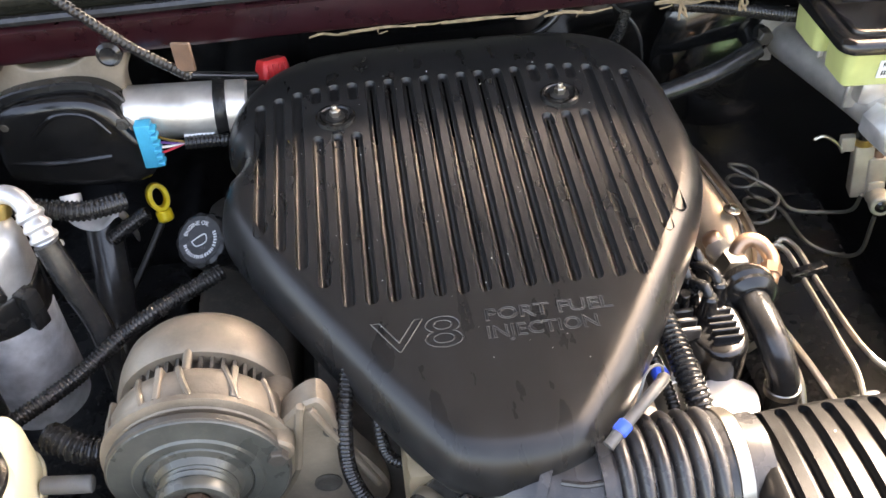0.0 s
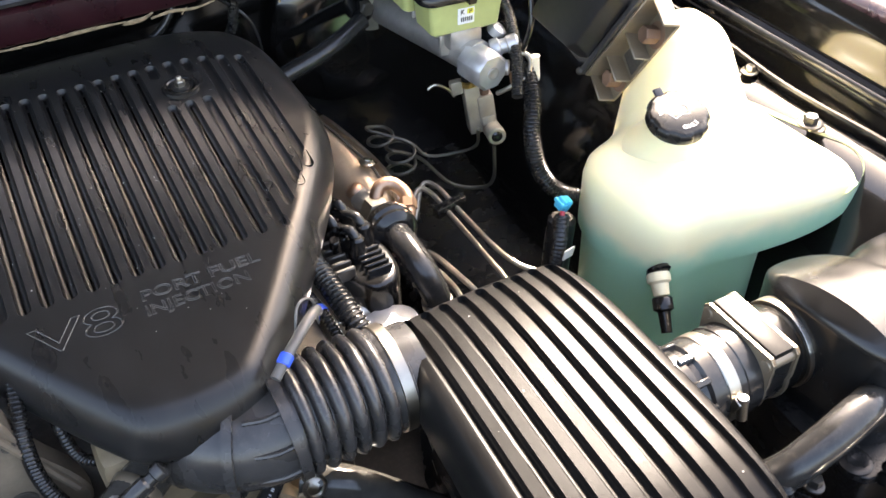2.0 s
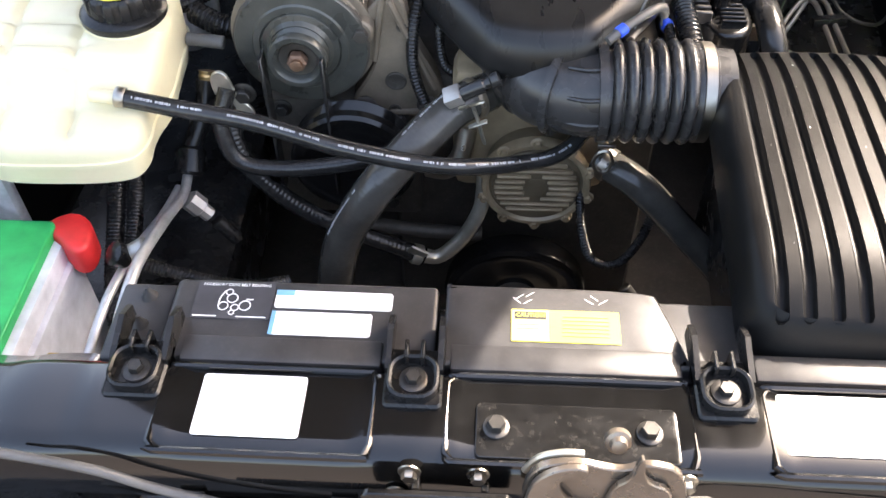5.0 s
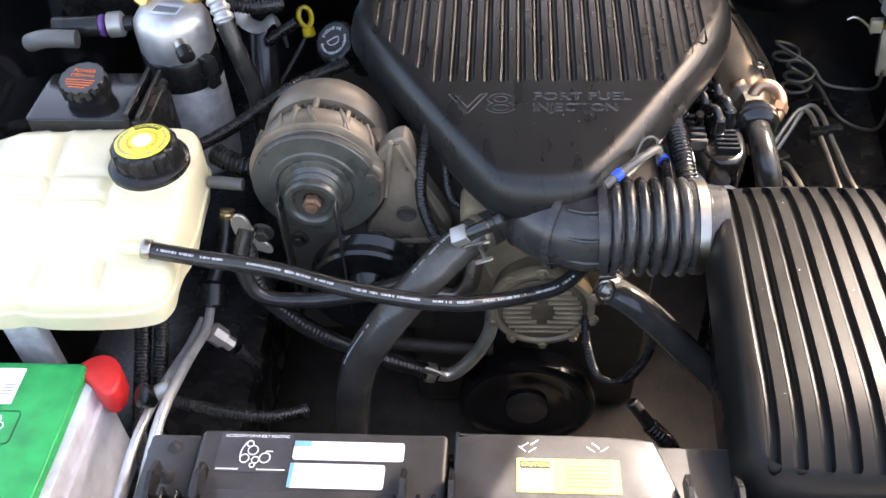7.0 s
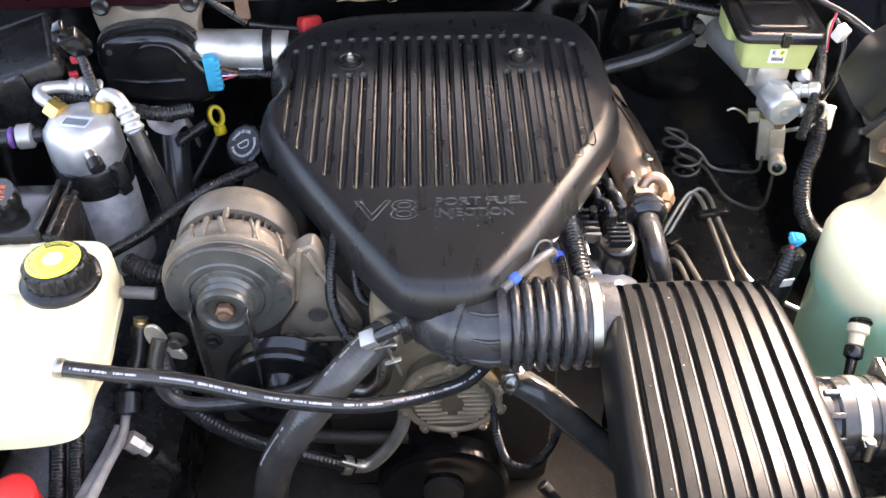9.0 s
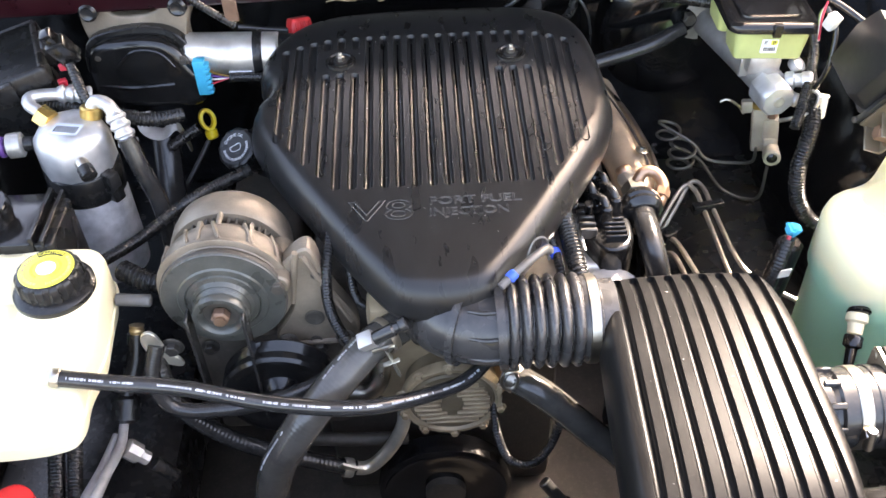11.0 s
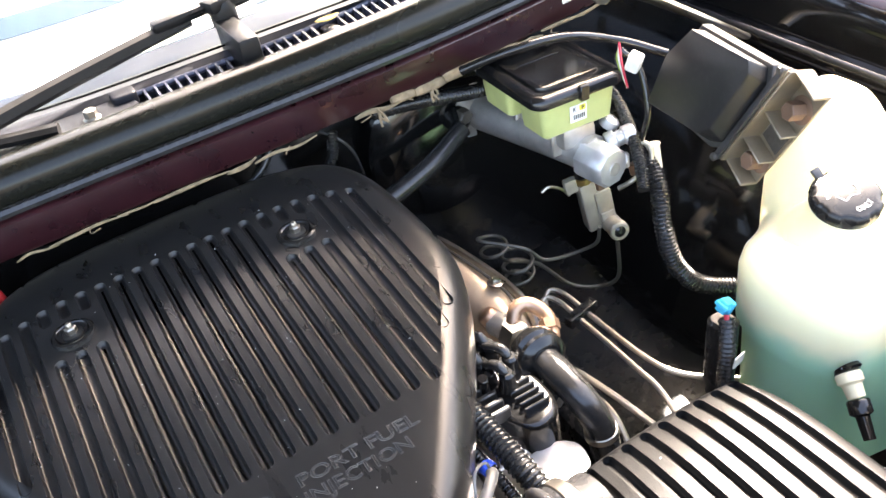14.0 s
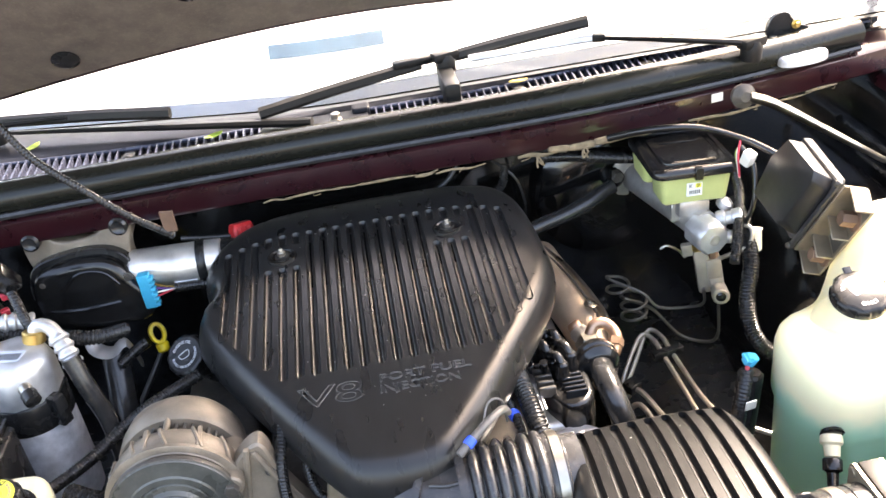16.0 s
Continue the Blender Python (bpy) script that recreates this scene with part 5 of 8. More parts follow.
# ---- intake duct ----
duct = thing("intake_duct", "black rubber intake elbow with accordion bellows and steel clamp", "intake duct", (0.1, -0.41, -0.17))
part("elbow", tube([(-0.02, -0.30, -0.115), (-0.012, -0.36, -0.118), (0.012, -0.40, -0.122), (0.055, -0.418, -0.122), (0.095, -0.418, -0.120)], lambda s: 0.046 + 0.004 * s, 0.006, 28), M["duct"], duct)
for p, q, r in (((0.000, -0.384, -0.120), (0.008, -0.394, -0.121), 0.0515), ((0.030, -0.409, -0.122), (0.038, -0.413, -0.122), 0.0545), ((0.070, -0.418, -0.1205), (0.080, -0.418, -0.120), 0.0565)):
    part("elbow_band", tube([p, q], r, 0.003, 40), M["duct"], duct, "raised band moulded round the elbow")
for a in (-10, 25, 62, 100, 140):
    c, d = math.cos(radians(a)), math.sin(radians(a))
    part("elbow_rib", tube([(0.036, -0.412 - 0.0495 * c, -0.122 + 0.0495 * d), (0.054, -0.418 - 0.0500 * c, -0.121 + 0.0500 * d), (0.072, -0.418 - 0.0505 * c, -0.120 + 0.0505 * d)], 0.0026, 0.005, 8), M["duct"], duct)
for a in (5, 60, 110):
    c, d = math.cos(radians(a)), math.sin(radians(a))
    part("elbow_rib", tube([(-0.010 - 0.040 * c, -0.350 - 0.02 * c, -0.118 + 0.047 * d), (0.0 - 0.034 * c, -0.380 - 0.036 * c, -0.120 + 0.048 * d), (0.030 - 0.012 * c, -0.405 - 0.048 * c, -0.122 + 0.0495 * d)], 0.0026, 0.005, 8), M["duct"], duct)
bm = bmesh.new()
prof = []
for k in range(6):
    x0 = 0.081 + k * 0.0152
    prof += [(0.0465, x0), (0.0515, x0 + 0.0012), (0.0550, x0 + 0.0032), (0.0568, x0 + 0.0062), (0.0568, x0 + 0.0080), (0.0550, x0 + 0.0110), (0.0515, x0 + 0.0130), (0.0465, x0 + 0.0142)]
prof += [(0.046, 0.173)]
part("bellows", turned(prof, Matrix.Translation((0, -0.418, -0.120)) @ pose(0, 0, 0, 0, 90, 0), 40), M["duct"], duct)
part("clamp", turned([(0.053, 0.176), (0.054, 0.1765), (0.054, 0.1875), (0.053, 0.188)], Matrix.Translation((0, -0.418, -0.120)) @ pose(0, 0, 0, 0, 90, 0), 40), M["steel"], duct, "bright steel hose clamp")
part("collar", turned([(0.050, 0.170), (0.052, 0.174), (0.052, 0.190), (0.047, 0.192), (0.047, 0.21)], Matrix.Translation((0, -0.418, -0.120)) @ pose(0, 0, 0, 0, 90, 0), 40), M["duct"], duct)

# settled dust specks on the box
rng = random.Random(22)
bm = bmesh.new()
for i in range(34):
    x, y = rng.uniform(0.215, 0.40), rng.uniform(-0.73, -0.37)
    if abs((x - 0.2245) / 0.0207 - round((x - 0.2245) / 0.0207)) < 0.32:
        continue
    r = rng.choice((0.0002, 0.00025, 0.0003, 0.0005))
    block(-r, -r, -0.0001, r, r * rng.uniform(0.6, 2.5), 0.0003, 0, 1, m=Matrix.Translation((x, y, -0.075 + box_lift(x, y))) @ pose(0, 0, 0, 0, 0, rng.uniform(0, 180)), bm=bm)
tagged(part("dust_specks", fan_out(bm), M["faded"], abx), "scattered pale dust specks", kind="stuff")

# ---- air flow sensor and air cleaner ----
maf = thing("air_flow_sensor", "tan metal air flow sensor with black centre and steel hose clamps", "air flow sensor", (0.5, -0.552, -0.19))
MM = Matrix.Translation((0.405, -0.552, -0.130)) @ pose(0, 0, 0, 0, 90, 0) @ Matrix.Diagonal((0.87, 0.87, 1, 1))
part("hose", turned([(0.044, 0), (0.050, 0.003), (0.050, 0.014), (0.046, 0.017), (0.047, 0.022), (0.051, 0.025), (0.051, 0.062), (0.0525, 0.063), (0.0525, 0.079), (0.048, 0.081)], MM, 40), M["rubber"], maf)
for k in range(5):
    a = 90 + (k - 2) * 34
    part("lug", block(-0.004, 0.044, 0.008, 0.004, 0.0535, 0.026, 0.0015, 1, m=MM @ pose(0, 0, 0, 0, 0, a)), M["rubber"], maf)
cl = part("clamp", turned([(0.0515, 0.040), (0.0525, 0.041), (0.0525, 0.053), (0.0515, 0.054)], MM, 44), M["steel"], maf, "bright worm drive clamp")
part("worm_screw", rod((0.452, -0.604, -0.132), (0.452, -0.600, -0.106), 0.0055, 12), M["steel"], cl)
part("worm_housing", block(-0.007, -0.009, -0.004, 0.007, 0.009, 0.005, 0.002, m=pose(0.452, -0.598, -0.118, -70, 0, 0)), M["steel"], cl)
FM = MM @ pose(0, 0, 0, 0, 0, 0)


def yoke(inset):
    """Round sensor body with a square head on top."""
    r = 0.052 - inset
    ring = [Vector((r * math.cos(radians(a)), r * math.sin(radians(a)))) for a in range(-100, 101, 8)]
    h = 0.057 - inset
    return ring + [Vector((-0.016, r + 0.001)), Vector((-h + 0.006, r + 0.001)), Vector((-h, r - 0.005)), Vector((-h, -r + 0.005)), Vector((-h + 0.006, -r - 0.001)), Vector((-0.016, -r - 0.001))]


part("flange", plate(yoke(0.0), 0.079, 0.084, 0.0015, m=FM), M["mafplate"], maf, "tan metal flange")
part("core", plate(yoke(0.003), 0.084, 0.108, 0.001, m=FM), M["plastic"], maf)
part("flange", plate(yoke(0.0), 0.108, 0.113, 0.0015, m=FM), M["mafplate"], maf, "tan metal flange")
part("connector_strip", block(-0.0585, -0.047, 0.0845, -0.049, 0.047, 0.1075, 0.001, m=FM), M["wiper"], maf, "black sealed electronics strip")
for yy in (-0.045, 0.045):
    part("corner_lug", turned([(0.006, 0.077), (0.007, 0.078), (0.007, 0.113), (0.005, 0.115)], FM @ Matrix.Translation((-0.045, yy, 0)), 16), M["mafplate"], maf)
part("seal_ring", turned([(0.046, 0.108), (0.050, 0.111), (0.050, 0.134), (0.0485, 0.136), (0.0485, 0.150), (0.053, 0.152), (0.053, 0.160), (0.050, 0.163)], MM, 44), M["gloss"], maf)
part("steel_ring", turned([(0.0525, 0.137), (0.053, 0.138), (0.053, 0.150), (0.0525, 0.151)], MM, 44), M["steel"], maf)

def barrel(y):
    """Arched roof of the housing: steep towards the front, easing over the crown."""
    return -0.053 - 3.3 * (y + 0.612) ** 2


ac = thing("air_cleaner", "satin black plastic air cleaner housing", "air cleaner", (0.70, -0.58, -0.25))
part("upper", pillow(smoothed([(0.660, -0.535), (0.70, -0.505), (0.80, -0.49), (0.87, -0.53), (0.87, -0.65), (0.80, -0.676), (0.66, -0.676)], 3),
                     lambda x, y: barrel(y) - 0.022 - 0.06 * max(0, x - 0.72), lambda x, y: -0.19, 0.010, 0.007), M["cleaner"], ac)
part("bulge", pillow(smoothed([(0.562, -0.65), (0.556, -0.60), (0.560, -0.53), (0.600, -0.485), (0.655, -0.49), (0.670, -0.56), (0.670, -0.655), (0.640, -0.674), (0.580, -0.674)], 3),
                     lambda x, y: barrel(y) - 0.12 * (x - 0.60) - 0.9 * max(0, 0.577 - x), lambda x, y: -0.19, 0.007, 0.005), M["cleaner"], ac, "arched black housing dome")
part("print", text_mesh("USE AC FILTER", 0.0075, pose(0.728, -0.648, -0.0925, 27, 0, 0), 0.0002), M["label_k"], ac)
part("lower", shell(smoothed([(0.545, -0.55), (0.60, -0.49), (0.88, -0.44), (0.88, -0.70), (0.575, -0.700), (0.545, -0.68)], 3), rim(0.004, 0.10, -0.285)), M["plastic"], ac)
part("flange", shell(smoothed([(0.540, -0.55), (0.60, -0.485), (0.885, -0.435), (0.885, -0.706), (0.565, -0.708), (0.537, -0.68)], 3), rim(0.002, 0.008, -0.192)), M["plastic"], ac)
rb = finish(block(-0.0015, -0.012, -0.012, 0.0015, 0.0, 0.006, 0.0006, 1), "rib", M["plastic"])
for i in range(11):
    shared("rib", rb, Matrix.Translation((0.60 + i * 0.026, -0.692, -0.180)), ac)
part("tube", tube([(0.572, -0.662, -0.118), (0.545, -0.668, -0.108), (0.50, -0.672, -0.120), (0.46, -0.665, -0.150), (0.42, -0.63, -0.20)], 0.0175, 0.006, 20), M["rubber"], ac, "smooth black breather tube")
br = plate(rounded_rect(0.765, -0.47, 0.835, -0.425, 0.004), -0.172, -0.166, 0.001)
part("bracket", br, M["plastic"], ac)
part("bolt", bolt((0.80, -0.445, -0.166), Z, 0.008, 0.008, 0.014), M["darkmetal"], ac)
part("clip", turned([(0.007, 0), (0.008, 0.004), (0.005, 0.012), (0.008, 0.02), (0.003, 0.03)], Matrix.Translation((0.566, -0.702, -0.188)), 10), M["gloss"], ac)
part("corner_boss", turned([(0.016, -0.19), (0.016, -0.182), (0.010, -0.180), (0.004, -0.182)], Matrix.Translation((0.556, -0.676, 0)), 18), M["plastic"], ac)
loom("corrugated loom arching in front of the air cleaner", [(0.545, -0.735, -0.21), (0.563, -0.744, -0.172), (0.611, -0.734, -0.152), (0.660, -0.736, -0.150), (0.705, -0.748, -0.165), (0.74, -0.745, -0.20)], 0.0125, 0.0018, 0.0055)


# ---- washer tank ----
wt = thing("washer_tank", "milky plastic washer fluid tank half full of teal fluid", "washer tank", (0.6, -0.36, -0.32))
UP = smoothed([(0.502, -0.37), (0.496, -0.30), (0.518, -0.250), (0.570, -0.238), (0.620, -0.190), (0.70, -0.155), (0.765, -0.165), (0.790, -0.24), (0.808, -0.33),
               (0.826, -0.395), (0.790, -0.438), (0.72, -0.446), (0.640, -0.432), (0.585, -0.412), (0.530, -0.412)], 3)


def washer_top(x, y):
    hump = math.exp(-((x - 0.586) / 0.055) ** 2 - ((y + 0.328) / 0.055) ** 2)
    tower = math.exp(-((x - 0.678) / 0.060) ** 4 - ((y + 0.225) / 0.062) ** 4)
    return -0.074 + 0.036 * hump * (1 - tower) + 0.112 * tower - 0.030 * max(0, (x - 0.70) / 0.1) ** 2


def waterline(x, y):
    return -0.149 + 0.040 * max(0, min(1, (x - 0.52) / 0.29))


part("tank", pillow(UP, washer_top, waterline, 0.030, 0.006), M["washer"], wt)
low = [q + Vector((0.0, 0.0)) for q in inset_ring(UP, -0.0006)]
bm = bmesh.new()
rings = []
for t in (0.0, 0.5, 1.0):
    ring = []
    for q in low:
        zb = -0.170 + 0.036 * max(0, min(1, (q.x - 0.53) / 0.28))
        z0 = waterline(q.x, q.y) + 0.010
        ring.append(bm.verts.new((q.x, q.y, z0 + (zb - z0) * t)))
    rings.append(ring)
for a, b in zip(rings, rings[1:]):
    for i in range(len(low)):
        bm.faces.new((a[i], a[(i + 1) % len(low)], b[(i + 1) % len(low)], b[i]))
fill(bm, rings[-1])
part("lower_wall", bm, M["washer"], wt, "tank wall tinted by teal fluid")
LO = smoothed([(0.503, -0.37), (0.498, -0.302), (0.520, -0.254), (0.60, -0.25), (0.672, -0.30), (0.680, -0.40), (0.655, -0.430), (0.584, -0.410), (0.531, -0.410)], 3)
part("sump", shell(LO, [(0.012, -0.33), (0.003, -0.322), (0.002, -0.20), (0.001, -0.15)]), M["washer"], wt, "lower tank wall tinted by teal fluid")
CM = Matrix.Translation((0.583, -0.329, -0.017)) @ pose(0, 0, 0, 14, -4, 0)
part("neck", turned([(0.050, -0.048), (0.040, -0.030), (0.034, -0.014), (0.032, 0.002)], CM, 36), M["washer"], wt)
cap = part("cap", knurled([(0.029, 0.0, 0), (0.034, 0.001, 0), (0.035, 0.004, 0.6), (0.035, 0.011, 1), (0.033, 0.0145, 1), (0.030, 0.016, 0.6)], CM, 8, 0.0022, 96), M["plastic"], wt, "black lobed washer cap with pale lettering")
CT = CM @ Matrix.Translation((0, 0, 0.0162))
part("lettering", arc_text("WASHER FLUID", 0.0078, 0.0205, CT), M["faded"], cap, "pale grey lettering")
part("lettering", arc_text("ONLY", 0.0078, 0.0215, CT, low=True), M["faded"], cap, "pale grey lettering")
bm = tube([CT @ Vector(p) for p in ((-0.009, -0.006, 0), (-0.012, 0.006, 0), (0, 0.009, 0), (0.012, 0.006, 0), (0.009, -0.006, 0), (0, -0.004, 0), (-0.009, -0.006, 0))], 0.0007, 0.002, 5)
part("symbol", bm, M["faded"], cap)
part("strap_tab", block(-0.005, 0, -0.002, 0.005, 0.014, 0.002, 0.001, m=CM @ pose(0.006, 0.034, 0.001, 25, 0, 0)), M["labelgrey"], cap)
part("fitting", turned([(0.012, 0), (0.0135, 0.003), (0.0135, 0.010), (0.010, 0.013), (0.009, 0.026), (0.007, 0.027)], aim((0.520, -0.405, -0.152), (0.512, -0.427, -0.170)), 18), M["cream"], wt, "cream level sensor fitting")
part("fitting_plug", turned([(0.010, 0), (0.0115, 0.002), (0.0115, 0.014), (0.007, 0.017), (0.006, 0.04)], aim((0.5125, -0.4255, -0.1688), (0.502, -0.452, -0.194)), 16), M["gloss"], wt)
part("grommet", turned([(0.013, -0.003), (0.0145, 0.001), (0.012, 0.003)], aim((0.5215, -0.404, -0.150), (0.515, -0.43, -0.162)), 28), M["gloss"], wt)
part("mount_bolt", bolt((0.798, -0.337, -0.086), Z, 0.009, 0.010, 0.016), M["boltgrey"], wt)

# ---- coolant tank ----
ct = thing("coolant_tank", "cream plastic coolant expansion tank with quilted top and brown stains", "coolant tank", (-0.54, -0.45, -0.16))
CO = smoothed([(-0.735, -0.30), (-0.735, -0.554), (-0.60, -0.550), (-0.575, -0.542), (-0.55, -0.550), (-0.430, -0.544), (-0.410, -0.515), (-0.417, -0.47), (-0.407, -0.43), (-0.414, -0.37), (-0.418, -0.30), (-0.455, -0.286)], 3)
GX = (-0.665, -0.585, -0.512)
GY = (-0.385, -0.425, -0.452)


def quilt(x, y):
    g = sum(math.exp(-((x - a + 0.12 * (y + 0.3)) / 0.0055) ** 2) for a in GX) * (1 if y > -0.53 else 0.6)
    g += sum(math.exp(-((y - a) / 0.005) ** 2) for a in GY) * max(0.0, min(1.0, (-0.475 - x) / 0.02))
    slope = min(0.036, 0.85 * max(0, -0.445 - y))
    return -0.050 - 0.006 * min(1.2, g) - slope


part("tank", pillow(CO, quilt, lambda x, y: -0.114, 0.018, 0.004), M["cream"], ct)
part("lower_tank", shell([q for q in inset_ring(CO, 0.004)], [(0.012, -0.152), (0.002, -0.144), (0.0, -0.134), (0.0, -0.114)]), M["cream"], ct)
part("seam", shell(CO, [(0.001, -0.117), (-0.0025, -0.116), (-0.0025, -0.112), (0.001, -0.111)], caps=False), M["cream"], ct)
part("bracket", block(-0.62, -0.53, -0.26, -0.575, -0.51, -0.14, 0.006), M["zincbody"], ct, "grey mounting leg")
m = Matrix.Translation((-0.458, -0.376, -0.054))
part("neck", turned([(0.047, -0.004), (0.045, 0.004), (0.044, 0.010)], m, 36), M["cream"], ct)
cap = part("cap", knurled([(0.044, 0.006, 0), (0.046, 0.009, 0), (0.046, 0.015, 0), (0.042, 0.019, 0), (0.038, 0.020, 0.5), (0.0375, 0.038, 1), (0.0345, 0.042, 0.5), (0.033, 0.0425, 0)], m, 14, 0.0022, 112), M["plastic"], ct, "ribbed black pressure cap")
part("label_ring", turned([(0.031, 0.0415), (0.031, 0.0435), (0.030, 0.0440), (0.011, 0.0440)], m, 48), M["label_y"], cap, "yellow warning label")
part("label_dot", turned([(0.011, 0.0438), (0.011, 0.0446), (0.004, 0.0446)], m, 24), M["label_w"], cap)
mt = m @ Matrix.Translation((0, 0, 0.0443))
part("band", shell([Vector((r * math.sin(a), r * math.cos(a))) for r, aa in ((0.0295, (-0.62, -0.3, 0.0, 0.3, 0.62)), (0.0225, (0.62, 0.3, 0.0, -0.3, -0.62))) for a in aa], [(0, -0.001), (0, 0.0001)], m=mt), M["label_k"], cap)
part("lettering", arc_text("CAUTION", 0.0068, 0.0262, mt @ Matrix.Translation((0, 0, 0.0003))), M["label_y"], cap, "yellow lettering on black")
rng = random.Random(8)
for a0, a1, r in ((0.8, 2.9, 0.0262), (-2.9, -0.8, 0.0262), (-2.6, 2.6, 0.0165)):
    bm = bmesh.new()
    a = a0
    while a < a1:
        w = rng.uniform(0.0008, 0.0022)
        block(-w / 2, r - 0.0016, -0.0004, w / 2, r + 0.0016, 0.0001, 0, 1, m=mt @ pose(0, 0, 0, 0, 0, -math.degrees(a)), bm=bm)
        a += (w + 0.0011) / r
    part("print", bm, M["orange2"] if r < 0.02 else M["goldprint"], cap, "small print round the label")

# ---- hoses at the front ----
OH = [(-0.432, -0.489, -0.074), (-0.38, -0.490, -0.085), (-0.30, -0.490, -0.102), (-0.20, -0.498, -0.129), (-0.10, -0.490, -0.155), (-0.02, -0.456, -0.178), (0.03, -0.424, -0.186), (0.075, -0.37, -0.17)]
oh = thing("overflow_hose", "black rubber overflow hose with white print", "hose", (-0.2, -0.48, -0.15))
part("hose", tube(OH, 0.0095, 0.006, 16), M["rubber"], oh)
hose_print(OH, 0.0095, oh, [(0.012, 0.035), (0.036, 0.085), (0.105, 0.145), (0.150, 0.205), (0.225, 0.30), (0.315, 0.36), (0.372, 0.43), (0.442, 0.50)])
part("clamp", turned([(0.0105, 0), (0.0112, 0.001), (0.0112, 0.009), (0.0105, 0.010)], aim((-0.438, -0.4885, -0.073), (-0.38, -0.490, -0.083)), 20), M["steel"], oh)
part("nipple", rod((-0.465, -0.488, -0.072), (-0.43, -0.489, -0.0745), 0.007), M["cream"], oh)
UH = [(-0.045, -0.385, -0.150), (-0.085, -0.420, -0.150), (-0.135, -0.462, -0.180), (-0.178, -0.488, -0.225), (-0.215, -0.495, -0.30), (-0.232, -0.51, -0.40), (-0.235, -0.55, -0.50)]
uh = thing("radiator_hose", "thick black upper radiator hose", "radiator hose", (-0.15, -0.46, -0.3))
part("hose", tube(UH, 0.0225, ridge=0.00016, pitch=0.005, seg=24), M["dustyrubber"], uh)
hose_print(UH, 0.0225, uh, [(0.05, 0.115), (0.19, 0.26)], (-0.75, -0.35, 0.55), "faded")
part("clamp", turned([(0.0235, 0), (0.0242, 0.001), (0.0242, 0.010), (0.0235, 0.011)], aim((-0.060, -0.398, -0.149), (-0.085, -0.420, -0.151)), 28), M["mafplate"], uh)
part("neck", tube([(-0.06, -0.398, -0.150), (-0.03, -0.372, -0.152), (0.0, -0.35, -0.16)], 0.021, 0.008, 20), M["alu"], uh)

# ---- alternator ----
al = thing("alternator", "dusty cast aluminium alternator with steel fan disc", "alternator", (-0.265, -0.28, -0.17))
AX = Matrix.Translation((-0.265, -0.375, -0.10)) @ pose(0, 0, 0, 90, 0, 0)
part("front_housing", turned([(0.060, -0.012), (0.074, -0.013), (0.080, -0.020), (0.081, -0.040), (0.078, -0.052), (0.072, -0.058), (0.066, -0.060)], AX, 48), M["alt"], al)
for k in range(3):
    a = 60 + 45 * k
    part("rib", block(0.066, -0.003, -0.056, 0.083, 0.003, -0.022, 0.001, 1, m=AX @ pose(0, 0, 0, 0, 0, a)), M["alt"], al)
bm = turned([(0.060, -0.056), (0.0615, -0.057), (0.0615, -0.076), (0.060, -0.077)], AX, 40)
for k in range(44):
    block(0.060, -0.0016, -0.075, 0.069, 0.0016, -0.057, 0, 1, m=AX @ pose(0, 0, 0, 0, 0, k * 360 / 44), bm=bm)
for a in (35, 62, 90, 118, 150):
    part("vent_arm", tube([AX @ Vector((r * math.cos(radians(a + d)), r * math.sin(radians(a + d)), z)) for r, d, z in ((0.0815, -5, -0.020), (0.0812, 0, -0.038), (0.0775, 4, -0.055))], 0.0028, 0.006, 8), M["alt"], al)
part("housing_lip", turned([(0.0805, -0.0225), (0.0835, -0.021), (0.0835, -0.016), (0.080, -0.0145)], AX, 48), M["alt"], al)
part("stator", bm, M["darkmetal"], al, "dark finned stator between the housings")
for k in range(4):
    a = radians(90 + 90 * k)
    part("through_bolt", rod(AX @ Vector((0.073 * math.cos(a), 0.073 * math.sin(a), -0.090)), AX @ Vector((0.073 * math.cos(a), 0.073 * math.sin(a), -0.040)), 0.004, 10), M["alt"], al)
part("rear_housing", turned([(0.064, -0.074), (0.075, -0.074), (0.078, -0.078), (0.078, -0.100), (0.075, -0.117), (0.067, -0.129), (0.05, -0.135), (0.03, -0.136)], AX, 48), M["alt"], al)
part("fan_disc", turned([(0.030, -0.004), (0.070, -0.008), (0.0755, -0.006), (0.0765, 0.0), (0.075, 0.002), (0.056, 0.004), (0.054, 0.006), (0.047, 0.0065), (0.0455, 0.0045), (0.044, 0.0065), (0.038, 0.008), (0.0345, 0.013), (0.030, 0.013)], AX, 56), M["altdisc"], al)
part("disc_edge", turned([(0.0755, -0.0075), (0.0778, -0.006), (0.0778, -0.0005), (0.0755, 0.0010)], AX, 56), M["darkmetal"], al)
part("pulley", turned([(0.032, 0.008), (0.034, 0.012), (0.0315, 0.015), (0.034, 0.018), (0.0315, 0.021), (0.034, 0.024), (0.034, 0.032), (0.0325, 0.034), (0.027, 0.034), (0.023, 0.030), (0.021, 0.022), (0.012, 0.021)], AX, 48), M["altdisc"], al)
part("pulley_cup", turned([(0.0215, 0.0245), (0.0215, 0.0255), (0.012, 0.0245)], AX, 32), M["darkmetal"], al)
part("shaft_nut", turned([(0.0115, 0.024), (0.0115, 0.034), (0.009, 0.036)], AX, 6), M["rusty"], al, "rusty shaft nut")
part("shaft_end", turned([(0.007, 0.034), (0.007, 0.040), (0.004, 0.041)], AX, 16), M["copper"], al)
